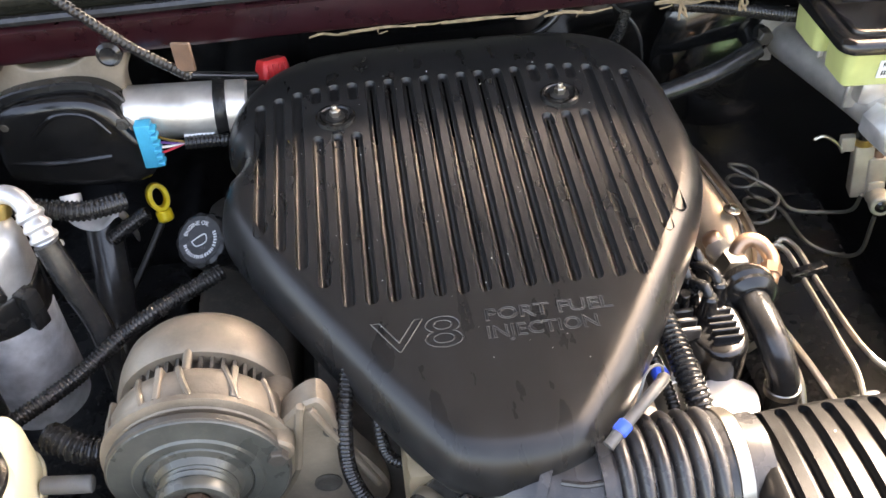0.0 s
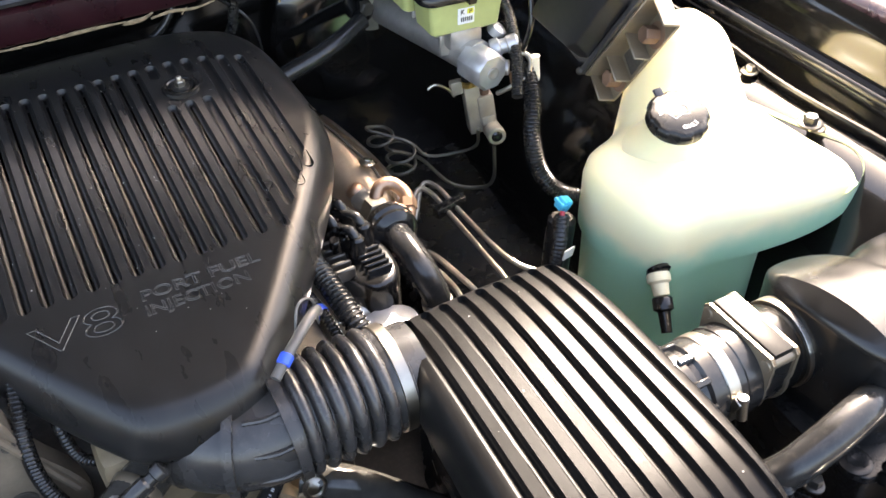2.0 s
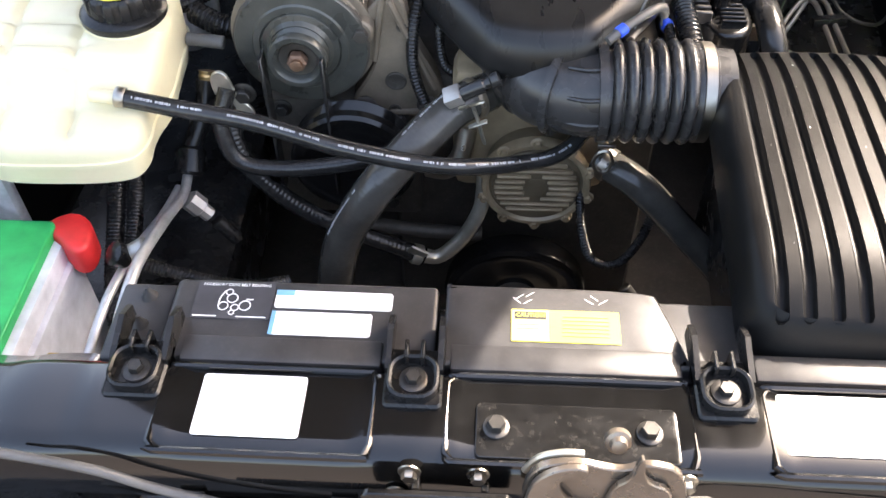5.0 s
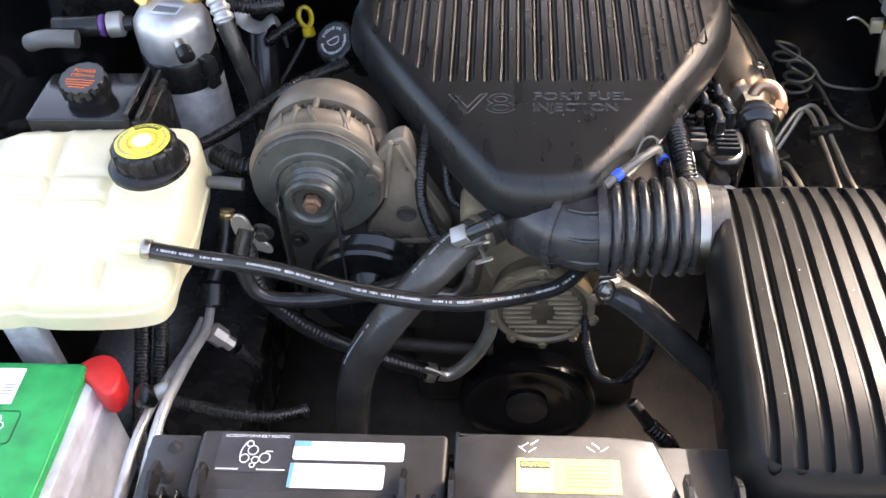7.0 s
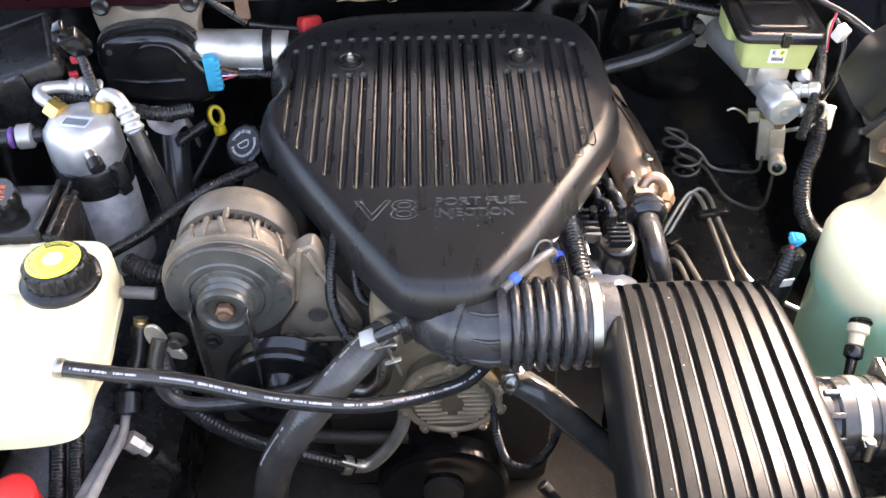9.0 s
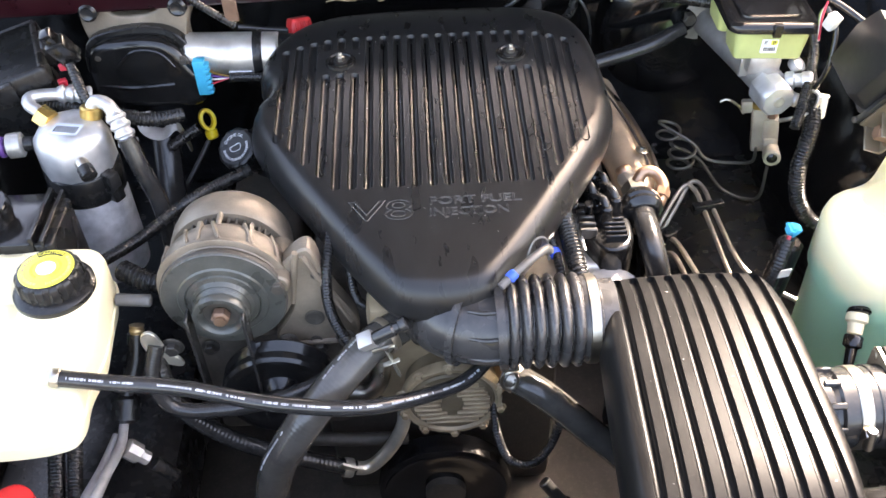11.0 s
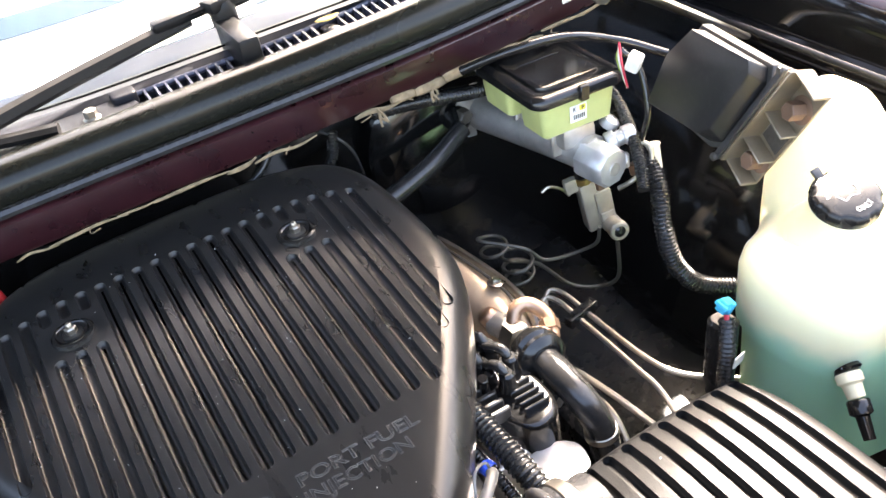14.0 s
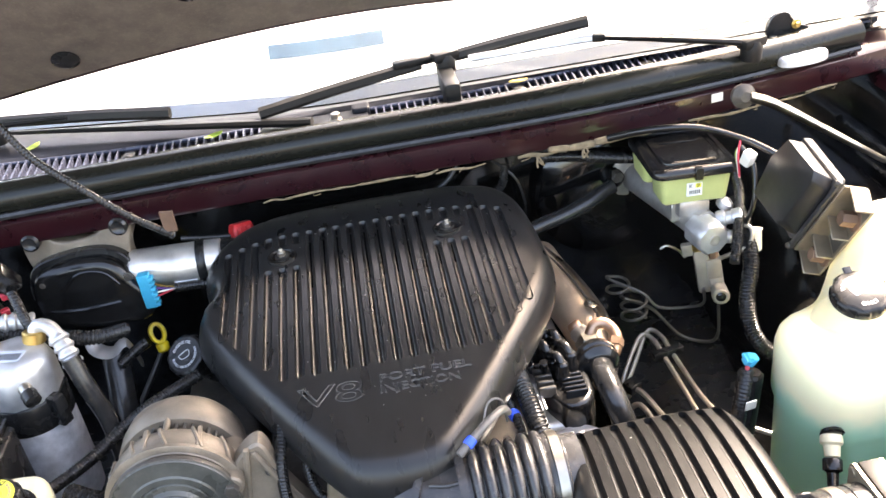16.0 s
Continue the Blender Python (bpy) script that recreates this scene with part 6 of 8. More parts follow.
br = plate(smoothed([(-0.202, -0.078), (-0.170, -0.042), (-0.150, -0.040), (-0.142, -0.100), (-0.110, -0.160), (-0.104, -0.195), (-0.130, -0.216), (-0.205, -0.218), (-0.222, -0.195), (-0.192, -0.152), (-0.180, -0.112)], 2), -0.012, 0.012, 0.003, m=Matrix.Translation((0, -0.345, 0)) @ pose(0, 0, 0, 90, 0, 0))
part("bracket", br, M["alt"], al, "cast aluminium mounting bracket")
part("bracket_ear", rod((-0.198, -0.375, -0.083), (-0.198, -0.30, -0.083), 0.016), M["alt"], al)
for hx, hz, r in ((-0.162, -0.160, 0.013), (-0.152, -0.085, 0.006), (-0.165, -0.203, 0.008)):
    part("hole", turned([(r, 0.0), (r, 0.0135), (r * 0.85, 0.0142), (r * 0.5, 0.0125)], Matrix.Translation((hx, -0.345, hz)) @ pose(0, 0, 0, 90, 0, 0), 20), M["darkmetal"], al)
for p, q in (((-0.165, -0.050), (-0.116, -0.170)), ((-0.172, -0.045), (-0.186, -0.130)), ((-0.135, -0.205), (-0.205, -0.208))):
    part("rib", rod((p[0], -0.358, p[1]), (q[0], -0.358, q[1]), 0.004, 8), M["alt"], al)
for bx, bz in ((-0.196, -0.083), (-0.198, -0.185), (-0.124, -0.182)):
    part("bolt", bolt((bx, -0.372, bz), -Y, 0.009, 0.010, 0.013), M["darkmetal"], al)

zb = thing("zinc_tab", "pale zinc bracket tab with a bolt beside the alternator", "bracket", (-0.35, -0.40, -0.16))
part("plate", plate(smoothed([(-0.366, -0.118), (-0.346, -0.112), (-0.338, -0.150), (-0.322, -0.165), (-0.322, -0.180), (-0.345, -0.172), (-0.364, -0.150)], 2), -0.002, 0.002, 0.001, m=Matrix.Translation((0, -0.400, 0)) @ pose(0, 0, 0, 90, 0, 0)), M["steel2"], zb)
part("bolt", bolt((-0.332, -0.392, -0.150), -Y, 0.009, 0.010, 0.014), M["boltgrey"], zb)
solo("outlet_pipe", tube([(-0.118, -0.395, -0.262), (-0.095, -0.402, -0.258), (-0.078, -0.400, -0.238), (-0.070, -0.385, -0.205)], 0.012, 0.005, 18), M["steel"], "bent steel water outlet pipe", "pipe")
solo("cross_tube", tube([(-0.21, -0.375, -0.385), (-0.14, -0.38, -0.390), (-0.05, -0.375, -0.40)], 0.010, 0.02, 14), M["darkmetal"], "dark cross tube on the engine front", "tube")
ck = thing("crank_pulley", "large black crankshaft pulley below the front cover", "pulley", (0.0, -0.42, -0.52))
CX = Matrix.Translation((0.0, -0.385, -0.505)) @ pose(0, 0, 0, 90, 0, 0)
part("rim", turned([(0.085, -0.02), (0.098, -0.018), (0.100, 0.0), (0.098, 0.012), (0.092, 0.016), (0.086, 0.010), (0.070, 0.006), (0.06, 0.010), (0.03, 0.010)], CX, 56), M["gloss"], ck)
part("hub", turned([(0.03, 0.008), (0.03, 0.022), (0.02, 0.026), (0.012, 0.024)], CX, 24), M["darkmetal"], ck)
ab = thing("accessory_bracket", "grimy cast accessory bracket on the engine front", "bracket", (-0.25, -0.33, -0.3))
part("casting", block(-0.32, -0.345, -0.40, -0.13, -0.30, -0.20, 0.012), M["darkmetal"], ab)
for bx, bz in ((-0.30, -0.215), (-0.155, -0.225), (-0.30, -0.33), (-0.17, -0.37)):
    part("bolt", bolt((bx, -0.345, bz), -Y, 0.008, 0.009, 0.012), M["boltgrey"], ab)

bp = thing("belt_pulley", "smooth black belt pulley with ribbed belt", "pulley", (-0.175, -0.40, -0.25))
PX = Matrix.Translation((-0.208, -0.382, -0.252)) @ pose(0, 0, 0, 90, 0, 0)
part("pulley", turned([(0.05, -0.012), (0.074, -0.010), (0.076, -0.006), (0.073, -0.003), (0.076, 0.0), (0.073, 0.003), (0.076, 0.006), (0.073, 0.009), (0.076, 0.012), (0.076, 0.022), (0.072, 0.026), (0.062, 0.022), (0.05, 0.016), (0.03, 0.016), (0.02, 0.028), (0.01, 0.028)], PX, 56), M["gloss"], bp)
bm = bmesh.new()
for s in (-1, 1):
    block(-0.265 + s * 0.034 - 0.002, -0.408, -0.30, -0.265 + s * 0.034 + 0.002, -0.386, -0.10, 0.001, 1, m=Matrix.Translation((0, 0, 0)), bm=bm)
part("belt", bm, M["rubber"], bp)

# ---- water pump front cover ----
wp = thing("timing_cover", "round cast aluminium front cover with raised ribs", "engine front cover", (0.01, -0.38, -0.35))
WX = Matrix.Translation((0.012, -0.405, -0.288)) @ pose(0, 0, 0, 90, 0, 0)
# disc coloured darker than its ribs to paint shade into the gaps
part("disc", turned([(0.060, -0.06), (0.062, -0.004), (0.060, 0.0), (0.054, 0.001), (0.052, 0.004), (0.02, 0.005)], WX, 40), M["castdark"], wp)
for i in range(9):
    yy = -0.036 + i * 0.009
    w = math.sqrt(0.050 ** 2 - yy ** 2)
    gap = 0.015 * math.sqrt(max(0, 1 - (yy / 0.020) ** 2))
    for x0, x1 in (((-w, -gap), (gap, w)) if gap > 0.003 else ((-w, w),)):
        part("rib", block(x0, yy - 0.0018, 0.003, x1, yy + 0.0018, 0.009, 0.001, 1, m=WX), M["castfront"], wp)
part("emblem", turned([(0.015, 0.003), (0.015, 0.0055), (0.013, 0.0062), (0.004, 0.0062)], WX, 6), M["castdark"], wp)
part("rim", turned([(0.056, 0.0), (0.060, 0.004), (0.0645, 0.004), (0.066, 0.0), (0.066, -0.012)], WX, 48), M["castfront"], wp)
for k in range(10):
    a = radians(36 * k + 20)
    part("bolt", bolt(WX @ Vector((0.066 * math.cos(a), 0.066 * math.sin(a), 0.0)), -Y, 0.005, 0.007, 0.008), M["castfront"], wp)
part("housing", block(-0.09, -0.37, -0.33, 0.10, -0.31, -0.15, 0.015), M["castfront"], wp)

# ---- battery ----
bt = thing("battery", "car battery with green top and grey-white case", "battery", (-0.59, -0.70, -0.33))
part("case", shell(rounded_rect(-0.72, -0.80, -0.494, -0.585, 0.010), [(0.012, -0.36), (0.010, -0.34), (0.0, -0.182), (0.002, -0.178)]), M["battwhite"], bt)
top = part("top", shell(rounded_rect(-0.722, -0.802, -0.506, -0.583, 0.008), rim(0.003, 0.014, -0.180)), M["green"], bt, "green label top with white print")
zt = -0.1659
part("panel_line", shell(rounded_rect(-0.70, -0.690, -0.555, -0.648, 0.006), [(0, zt), (0, zt + 0.0008), (0.0015, zt + 0.0008), (0.0015, zt)], caps=False), M["darkgreen"], top)
lab = part("label", shell(rounded_rect(-0.680, -0.640, -0.572, -0.592, 0.002), [(0, zt), (0, zt + 0.0005)]), M["label_w"], top, "white label with red number")
part("print", text_mesh("5", 0.022, pose(-0.607, -0.606, zt + 0.0007), 0.0002), M["red"], lab)
bars(lab, zt + 0.0006, [(-0.66, -0.60, -0.620 - 0.0035 * k) for k in range(5)] + [(-0.588, -0.576, -0.615 - 0.004 * k) for k in range(4)], M["faded"], 0.0012)
bars(top, zt + 0.0002, [(-0.69, -0.61, -0.662 - 0.004 * k) for k in range(5)], M["label_w"], 0.0011)
for k in range(6):
    a = radians(60 * k)
    part("symbol", turned([(0.006, 0), (0.006, 0.0004), (0.0045, 0.0004), (0.0045, 0)], Matrix.Translation((-0.585 + 0.011 * math.cos(a), -0.668 + 0.010 * math.sin(a), zt + 0.0003)), 6, closed=False), M["label_w"], top)
part("logo_bar", block(-0.70, -0.735, zt, -0.588, -0.712, zt + 0.0005, 0), M["label_w"], top, "white logo shape")
part("logo_bar", block(-0.70, -0.752, zt, -0.605, -0.744, zt + 0.0005, 0), M["label_w"], top)
part("terminal_cover", shell(smoothed([(-0.53, -0.590), (-0.50, -0.560), (-0.47, -0.575), (-0.462, -0.615), (-0.478, -0.625), (-0.505, -0.600)], 2), rim(0.006, 0.035, -0.205)), M["red"], bt, "red plastic terminal cover")
part("case_step", block(-0.497, -0.79, -0.335, -0.488, -0.60, -0.20, 0.003), M["battwhite"], bt)
part("side_terminal", rod((-0.49, -0.745, -0.205), (-0.468, -0.745, -0.20), 0.008, 8), M["brass"], bt)
part("cable_lug", block(-0.470, -0.765, -0.212, -0.455, -0.735, -0.188, 0.003), M["brass"], bt)

# ---- accumulator ----
acc = thing("ac_accumulator", "silver aluminium air conditioning accumulator with hose fittings", "accumulator", (-0.465, -0.165, -0.2))
m = Matrix.Translation((-0.468, -0.165, 0)) @ pose(0, 0, 0, 0, 0, 18)
part("lid", turned([(0.049, -0.066), (0.0505, -0.062), (0.0505, -0.022), (0.047, -0.012), (0.040, -0.003), (0.030, 0.0), (0.01, 0.001)], m, 10), M["brightalu"], acc)
part("band", turned([(0.0500, -0.108), (0.0515, -0.106), (0.0515, -0.066), (0.050, -0.064)], m, 40), M["plastic"], acc, "black strap")
part("strap_ear", block(0.046, -0.012, -0.105, 0.066, 0.006, -0.060, 0.003, m=m @ pose(0, 0, 0, 0, 0, -50)), M["plastic"], acc)
part("body", turned([(0.03, -0.27), (0.048, -0.25), (0.050, -0.22), (0.050, -0.10)], m, 40), M["zincbody"], acc)
lab = part("label", shell(rounded_rect(-0.019, -0.012, 0.019, 0.012, 0.001), [(0, 0.0012), (0, 0.0018)], m=Matrix.Translation((-0.464, -0.180, 0)) @ pose(0, 0, 0, 0, 0, -12)), M["paleblue2"], acc, "pale barcode label")
for k in range(9):
    part("bar", block(-0.016 + k * 0.0037, -0.008, 0.0019, -0.0138 + k * 0.0037, 0.006, 0.0021, 0, m=Matrix.Translation((-0.464, -0.180, 0)) @ pose(0, 0, 0, 0, 0, -12)), M["label_k"], lab)
part("valve", turned([(0.008, 0), (0.009, 0.003), (0.009, 0.014), (0.0075, 0.016)], aim((-0.448, -0.208, -0.030), (-0.432, -0.232, -0.042)), 12), M["steel"], acc)
part("valve_cap", turned([(0.010, 0.012), (0.011, 0.014), (0.011, 0.028), (0.008, 0.030)], aim((-0.448, -0.208, -0.030), (-0.432, -0.232, -0.042)), 10), M["plastic"], acc)
part("brass_nut", turned([(0.016, 0), (0.016, 0.018), (0.013, 0.020)], aim((-0.493, -0.152, -0.004), (-0.513, -0.142, 0.008)), 6), M["brass"], acc)
part("inlet_pipe", tube([(-0.508, -0.143, 0.006), (-0.524, -0.132, 0.012), (-0.524, -0.118, 0.014), (-0.505, -0.110, 0.012), (-0.480, -0.105, 0.008)], 0.0085, 0.006, 16), M["brightalu"], acc)
part("inlet_crimp", tube([(-0.492, -0.107, 0.010), (-0.472, -0.102, 0.006), (-0.452, -0.096, -0.002)], 0.0130, ridge=0.0025, pitch=0.011, seg=18), M["brightalu"], acc)
part("outlet_base", rod((-0.440, -0.148, -0.004), (-0.437, -0.144, 0.012), 0.015, 14), M["brass"], acc)
part("outlet_pipe", tube([(-0.437, -0.144, 0.008), (-0.430, -0.143, 0.018), (-0.414, -0.148, 0.016), (-0.403, -0.158, 0.002)], 0.0095, 0.006, 16), M["brightalu"], acc)
part("outlet_crimp", tube([(-0.407, -0.154, 0.006), (-0.398, -0.165, -0.012), (-0.390, -0.177, -0.032)], 0.0140, ridge=0.0028, pitch=0.012, seg=18), M["brightalu"], acc, "crimped aluminium hose ferrule")
part("outlet_hose", tube([(-0.391, -0.179, -0.018), (-0.380, -0.190, -0.06), (-0.365, -0.20, -0.12), (-0.36, -0.22, -0.22)], 0.0125, 0.008, 16), M["rubber"], acc)
part("switch_ring", turned([(0.012, 0), (0.017, 0.003), (0.017, 0.020), (0.014, 0.022)], aim((-0.528, -0.175, -0.022), (-0.560, -0.180, -0.022)), 20), M["alu"], acc)
part("switch_stem", rod((-0.515, -0.174, -0.022), (-0.532, -0.176, -0.022), 0.010, 14), M["plastic"], acc)
part("switch_band", rod((-0.552, -0.179, -0.022), (-0.560, -0.180, -0.022), 0.0145, 18), M["purple"], acc)
part("switch_plug", rod((-0.558, -0.180, -0.022), (-0.62, -0.187, -0.020), 0.014, 18), M["plastic"], acc)


# ---- power steering reservoir ----
ps = thing("power_steering_tank", "black power steering reservoir with orange printed cap", "reservoir", (-0.55, -0.24, -0.2))
part("tank", shell(rounded_rect(-0.640, -0.300, -0.508, -0.200, 0.008), rim(0.003, 0.13, -0.185)), M["gloss"], ps)
part("shoulder", shell(rounded_rect(-0.512, -0.298, -0.486, -0.205, 0.008), rim(0.003, 0.13, -0.190)), M["plastic"], ps)
part("rib", block(-0.514, -0.298, -0.062, -0.508, -0.198, -0.048, 0.001, 1), M["gloss"], ps)
part("rib", block(-0.500, -0.298, -0.064, -0.495, -0.198, -0.052, 0.001, 1), M["gloss"], ps)
PM = Matrix.Translation((-0.572, -0.250, -0.056)) @ pose(0, 0, 0, 8, 0, 0)
cap = part("cap", knurled([(0.024, 0, 0), (0.027, 0.003, 0), (0.0265, 0.010, 0), (0.030, 0.012, 1), (0.030, 0.027, 1), (0.0275, 0.031, 0.5), (0.024, 0.031, 0)], PM, 14, 0.002, 112), M["gloss"], ps)
PT = PM @ Matrix.Translation((0, 0, 0.0313)) @ pose(0, 0, 0, 0, 0, -6)
part("print", text_mesh("POWER", 0.0085, PT @ pose(0, 0.011, 0), 0.0002), M["orange"], cap)
part("print", text_mesh("STEERING", 0.0072, PT @ pose(0, 0.003, 0), 0.0002), M["orange"], cap)
for k, w in enumerate((0.019, 0.018, 0.015, 0.011)):
    part("print", block(-w, -0.0055 - k * 0.0042, -0.0003, w, -0.004 - k * 0.0042, 0.0002, 0, 1, m=PT), M["orange"], cap)

# ---- wiper motor ----
wm = thing("wiper_motor", "wiper motor with black gear cover and silver body", "wiper motor", (-0.36, 0.1, -0.1))
WM = Matrix.Translation((0, 0.060, 0.0)) @ pose(0, 0, 0, 84, 0, 0)
part("gear_cover", shell(smoothed([(-0.508, -0.062), (-0.505, 0.0), (-0.485, 0.022), (-0.41, 0.030), (-0.372, 0.018), (-0.352, -0.020), (-0.335, -0.034), (-0.333, -0.088), (-0.40, -0.092), (-0.495, -0.078)], 2),
                         [(0, -0.03), (0, 0.016), (0.003, 0.022), (0.008, 0.026), (0.014, 0.027)], m=WM), M["gloss"], wm)
part("cover_lip", shell(smoothed([(-0.515, -0.050), (-0.512, 0.008), (-0.488, 0.030), (-0.408, 0.038), (-0.364, 0.024), (-0.343, -0.020), (-0.34, -0.04), (-0.45, -0.035)], 2), [(0, -0.02), (0, 0.002), (0.002, 0.004)], m=WM), M["plastic"], wm)
part("cover_ridge", tube([WM @ Vector(p) for p in ((-0.495, -0.045, 0.024), (-0.44, -0.05, 0.027), (-0.38, -0.048, 0.026))], 0.004, 0.01, 8), M["gloss"], wm)
part("cover_ridge", tube([WM @ Vector(p) for p in ((-0.46, -0.015, 0.026), (-0.43, 0.008, 0.027), (-0.395, 0.004, 0.026), (-0.375, -0.02, 0.025))], 0.003, 0.008, 8), M["gloss"], wm)
for px, pz in ((-0.485, 0.0), (-0.362, -0.012)):
    part("screw", bolt(WM @ Vector((px, pz, 0.022)), -Y, 0.005, 0.005, 0.008), M["darkmetal"], wm)
part("bracket", shell(smoothed([(-0.50, -0.02), (-0.515, 0.055), (-0.50, 0.075), (-0.475, 0.072), (-0.462, 0.045), (-0.40, 0.048), (-0.378, 0.072), (-0.352, 0.074), (-0.342, 0.055), (-0.36, 0.02), (-0.35, -0.02)], 2), rim(0.004, 0.03, -0.045), m=WM), M["alt"], wm, "cast aluminium mounting bracket")
for px, pz in ((-0.492, 0.060), (-0.360, 0.062)):
    part("bush", turned([(0.014, -0.02), (0.014, 0.0), (0.010, 0.004), (0.006, 0.002)], WM @ Matrix.Translation((px, pz, 0)), 18), M["rubber"], wm)
part("motor_body", rod((-0.365, 0.075, -0.020), (-0.222, 0.078, -0.028), 0.032, 32, bevel=0.004), M["satin"], wm, "silver cylindrical motor body")
part("motor_label", tube([(-0.30, 0.0525, -0.043), (-0.265, 0.053, -0.044)], 0.006, 0.01, 8), M["label_w"], wm)
part("end_cap", rod((-0.232, 0.078, -0.027), (-0.195, 0.080, -0.030), 0.029, 24, bevel=0.005), M["plastic"], wm)
part("end_strap", turned([(0.0325, 0), (0.034, 0.002), (0.034, 0.012), (0.0325, 0.014)], aim((-0.262, 0.077, -0.0248), (-0.24, 0.078, -0.026)), 32), M["plastic"], wm)
cn = part("connector", block(-0.346, 0.020, -0.062, -0.328, 0.036, -0.004, 0.002), M["cyan"], wm, "cyan wiring connector")
for k in range(6):
    part("latch", block(-0.330, 0.016, -0.058 + k * 0.009, -0.322, 0.030, -0.053 + k * 0.009, 0.001, 1), M["cyan"], cn)
for k, ma in enumerate(("wire", "white", "purple", "brass")):
    part("lead", tube([(-0.326, 0.024, -0.045 + 0.008 * k), (-0.312, 0.028, -0.043 + 0.004 * k), (-0.295, 0.034, -0.040)], 0.0016, 0.005, 6), M[ma], wm)
part("lead_loom", tube([(-0.298, 0.032, -0.040), (-0.27, 0.038, -0.044), (-0.235, 0.045, -0.052), (-0.21, 0.06, -0.07)], 0.008, ridge=0.0011, pitch=0.0045), M["loom"], wm)
bb = thing("bent_bracket", "bent bare metal bracket under the wiper motor", "bracket", (-0.42, 0.03, -0.1))
part("strip", tube([(-0.435, 0.035, -0.095), (-0.430, 0.02, -0.115), (-0.405, 0.01, -0.120), (-0.385, 0.015, -0.108), (-0.378, 0.02, -0.125), (-0.375, 0.03, -0.16)], 0.012, 0.006, 8, flat=0.25), M["alu"], bb)
solo("heater_duct", tube([(-0.405, 0.02, -0.13), (-0.402, -0.03, -0.20), (-0.40, -0.08, -0.30), (-0.40, -0.1, -0.45)], 0.022, 0.012, 16, flat=0.6), M["rubber"], "flat black hose dropping behind the alternator", "hose")

# ---- fuse box ----
fb = thing("fuse_box", "black plastic fuse box beside the wiper motor", "fuse box", (-0.58, 0.0, -0.05))
FM = pose(-0.592, -0.020, 0.030, 4, -10, 20)
part("lid", shell(rounded_rect(-0.085, -0.07, 0.065, 0.065, 0.008), [(0, -0.012), (0, 0.010), (0.003, 0.014), (0.006, 0.015), (0.009, 0.013), (0.010, 0.013)], m=FM), M["plastic"], fb)
part("body", shell(rounded_rect(-0.080, -0.065, 0.060, 0.060, 0.006), [(0.006, -0.09), (0, -0.014)], m=FM), M["plastic"], fb)
part("latch", block(-0.010, -0.078, -0.020, 0.016, -0.066, 0.012, 0.002, m=FM), M["plastic"], fb)
part("latch", block(0.062, -0.02, -0.020, 0.072, 0.01, 0.012, 0.002, m=FM), M["plastic"], fb)
part("tab", block(-0.06, -0.076, -0.03, -0.035, -0.066, 0.004, 0.002, m=FM), M["plastic"], fb)
lp = thing("loom_plug", "black plug and loom beside the fuse box", "connector", (-0.47, -0.06, 0.07))
part("plug", block(-0.014, -0.010, -0.018, 0.014, 0.010, 0.022, 0.003, m=pose(-0.478, -0.060, 0.070, 20, -20, 0)), M["gloss"], lp)
part("plug_head", block(-0.008, -0.008, 0.020, 0.008, 0.008, 0.040, 0.002, m=pose(-0.478, -0.060, 0.070, 20, -20, 0)), M["gloss"], lp)
part("lead", tube([(-0.474, -0.066, 0.055), (-0.466, -0.080, 0.025), (-0.460, -0.085, 0.005), (-0.445, -0.085, -0.012)], 0.0075, ridge=0.001, pitch=0.0045), M["loom"], lp)
part("red_clip", block(-0.006, -0.004, -0.006, 0.006, 0.004, 0.006, 0.001, 1, m=pose(-0.500, -0.05, 0.015, 10, 0, 30)), M["wire"], lp)
part("red_clip", block(-0.005, -0.003, -0.005, 0.005, 0.003, 0.005, 0.001, 1, m=pose(-0.492, -0.05, 0.040, 10, 0, 10)), M["wire"], lp)
loom("corrugated loom passing behind the accumulator", [(-0.55, -0.06, 0.0), (-0.49, -0.075, -0.008), (-0.435, -0.080, -0.020), (-0.385, -0.080, -0.032), (-0.345, -0.06, -0.04)], 0.011, 0.0016, 0.005)
loom("corrugated loom behind the dipstick", [(-0.345, 0.0, -0.105), (-0.365, -0.005, -0.115), (-0.39, -0.01, -0.13)], 0.009)
solo("washer_tube", tube([(-0.66, -0.17, -0.03), (-0.63, -0.18, -0.018), (-0.59, -0.178, -0.02)], 0.012, 0.008, 14), M["greyhose"], "short grey tube beside the accumulator", "hose")

# ---- refrigerant pipes ----
rp = thing("refrigerant_pipes", "bare aluminium refrigerant pipes with black service cap", "pipes", (-0.41, -0.56, -0.2))
part("pipe", tube([(-0.408, -0.455, -0.215), (-0.405, -0.49, -0.215), (-0.402, -0.56, -0.185), (-0.396, -0.66, -0.150), (-0.398, -0.74, -0.165), (-0.41, -0.79, -0.20)], 0.0060, 0.01, 16), M["brightalu"], rp)
part("pipe", tube([(-0.418, -0.465, -0.225), (-0.425, -0.51, -0.225), (-0.430, -0.58, -0.205), (-0.436, -0.66, -0.195), (-0.445, -0.74, -0.22)], 0.0052, 0.01, 14), M["brightalu"], rp)
part("service_cap", turned([(0.012, 0), (0.013, 0.003), (0.013, 0.016), (0.008, 0.018)], aim((-0.428, -0.612, -0.185), (-0.446, -0.625, -0.160)), 16), M["plastic"], rp)
part("port", rod((-0.405, -0.605, -0.172), (-0.430, -0.612, -0.185), 0.010, 12), M["alu"], rp)
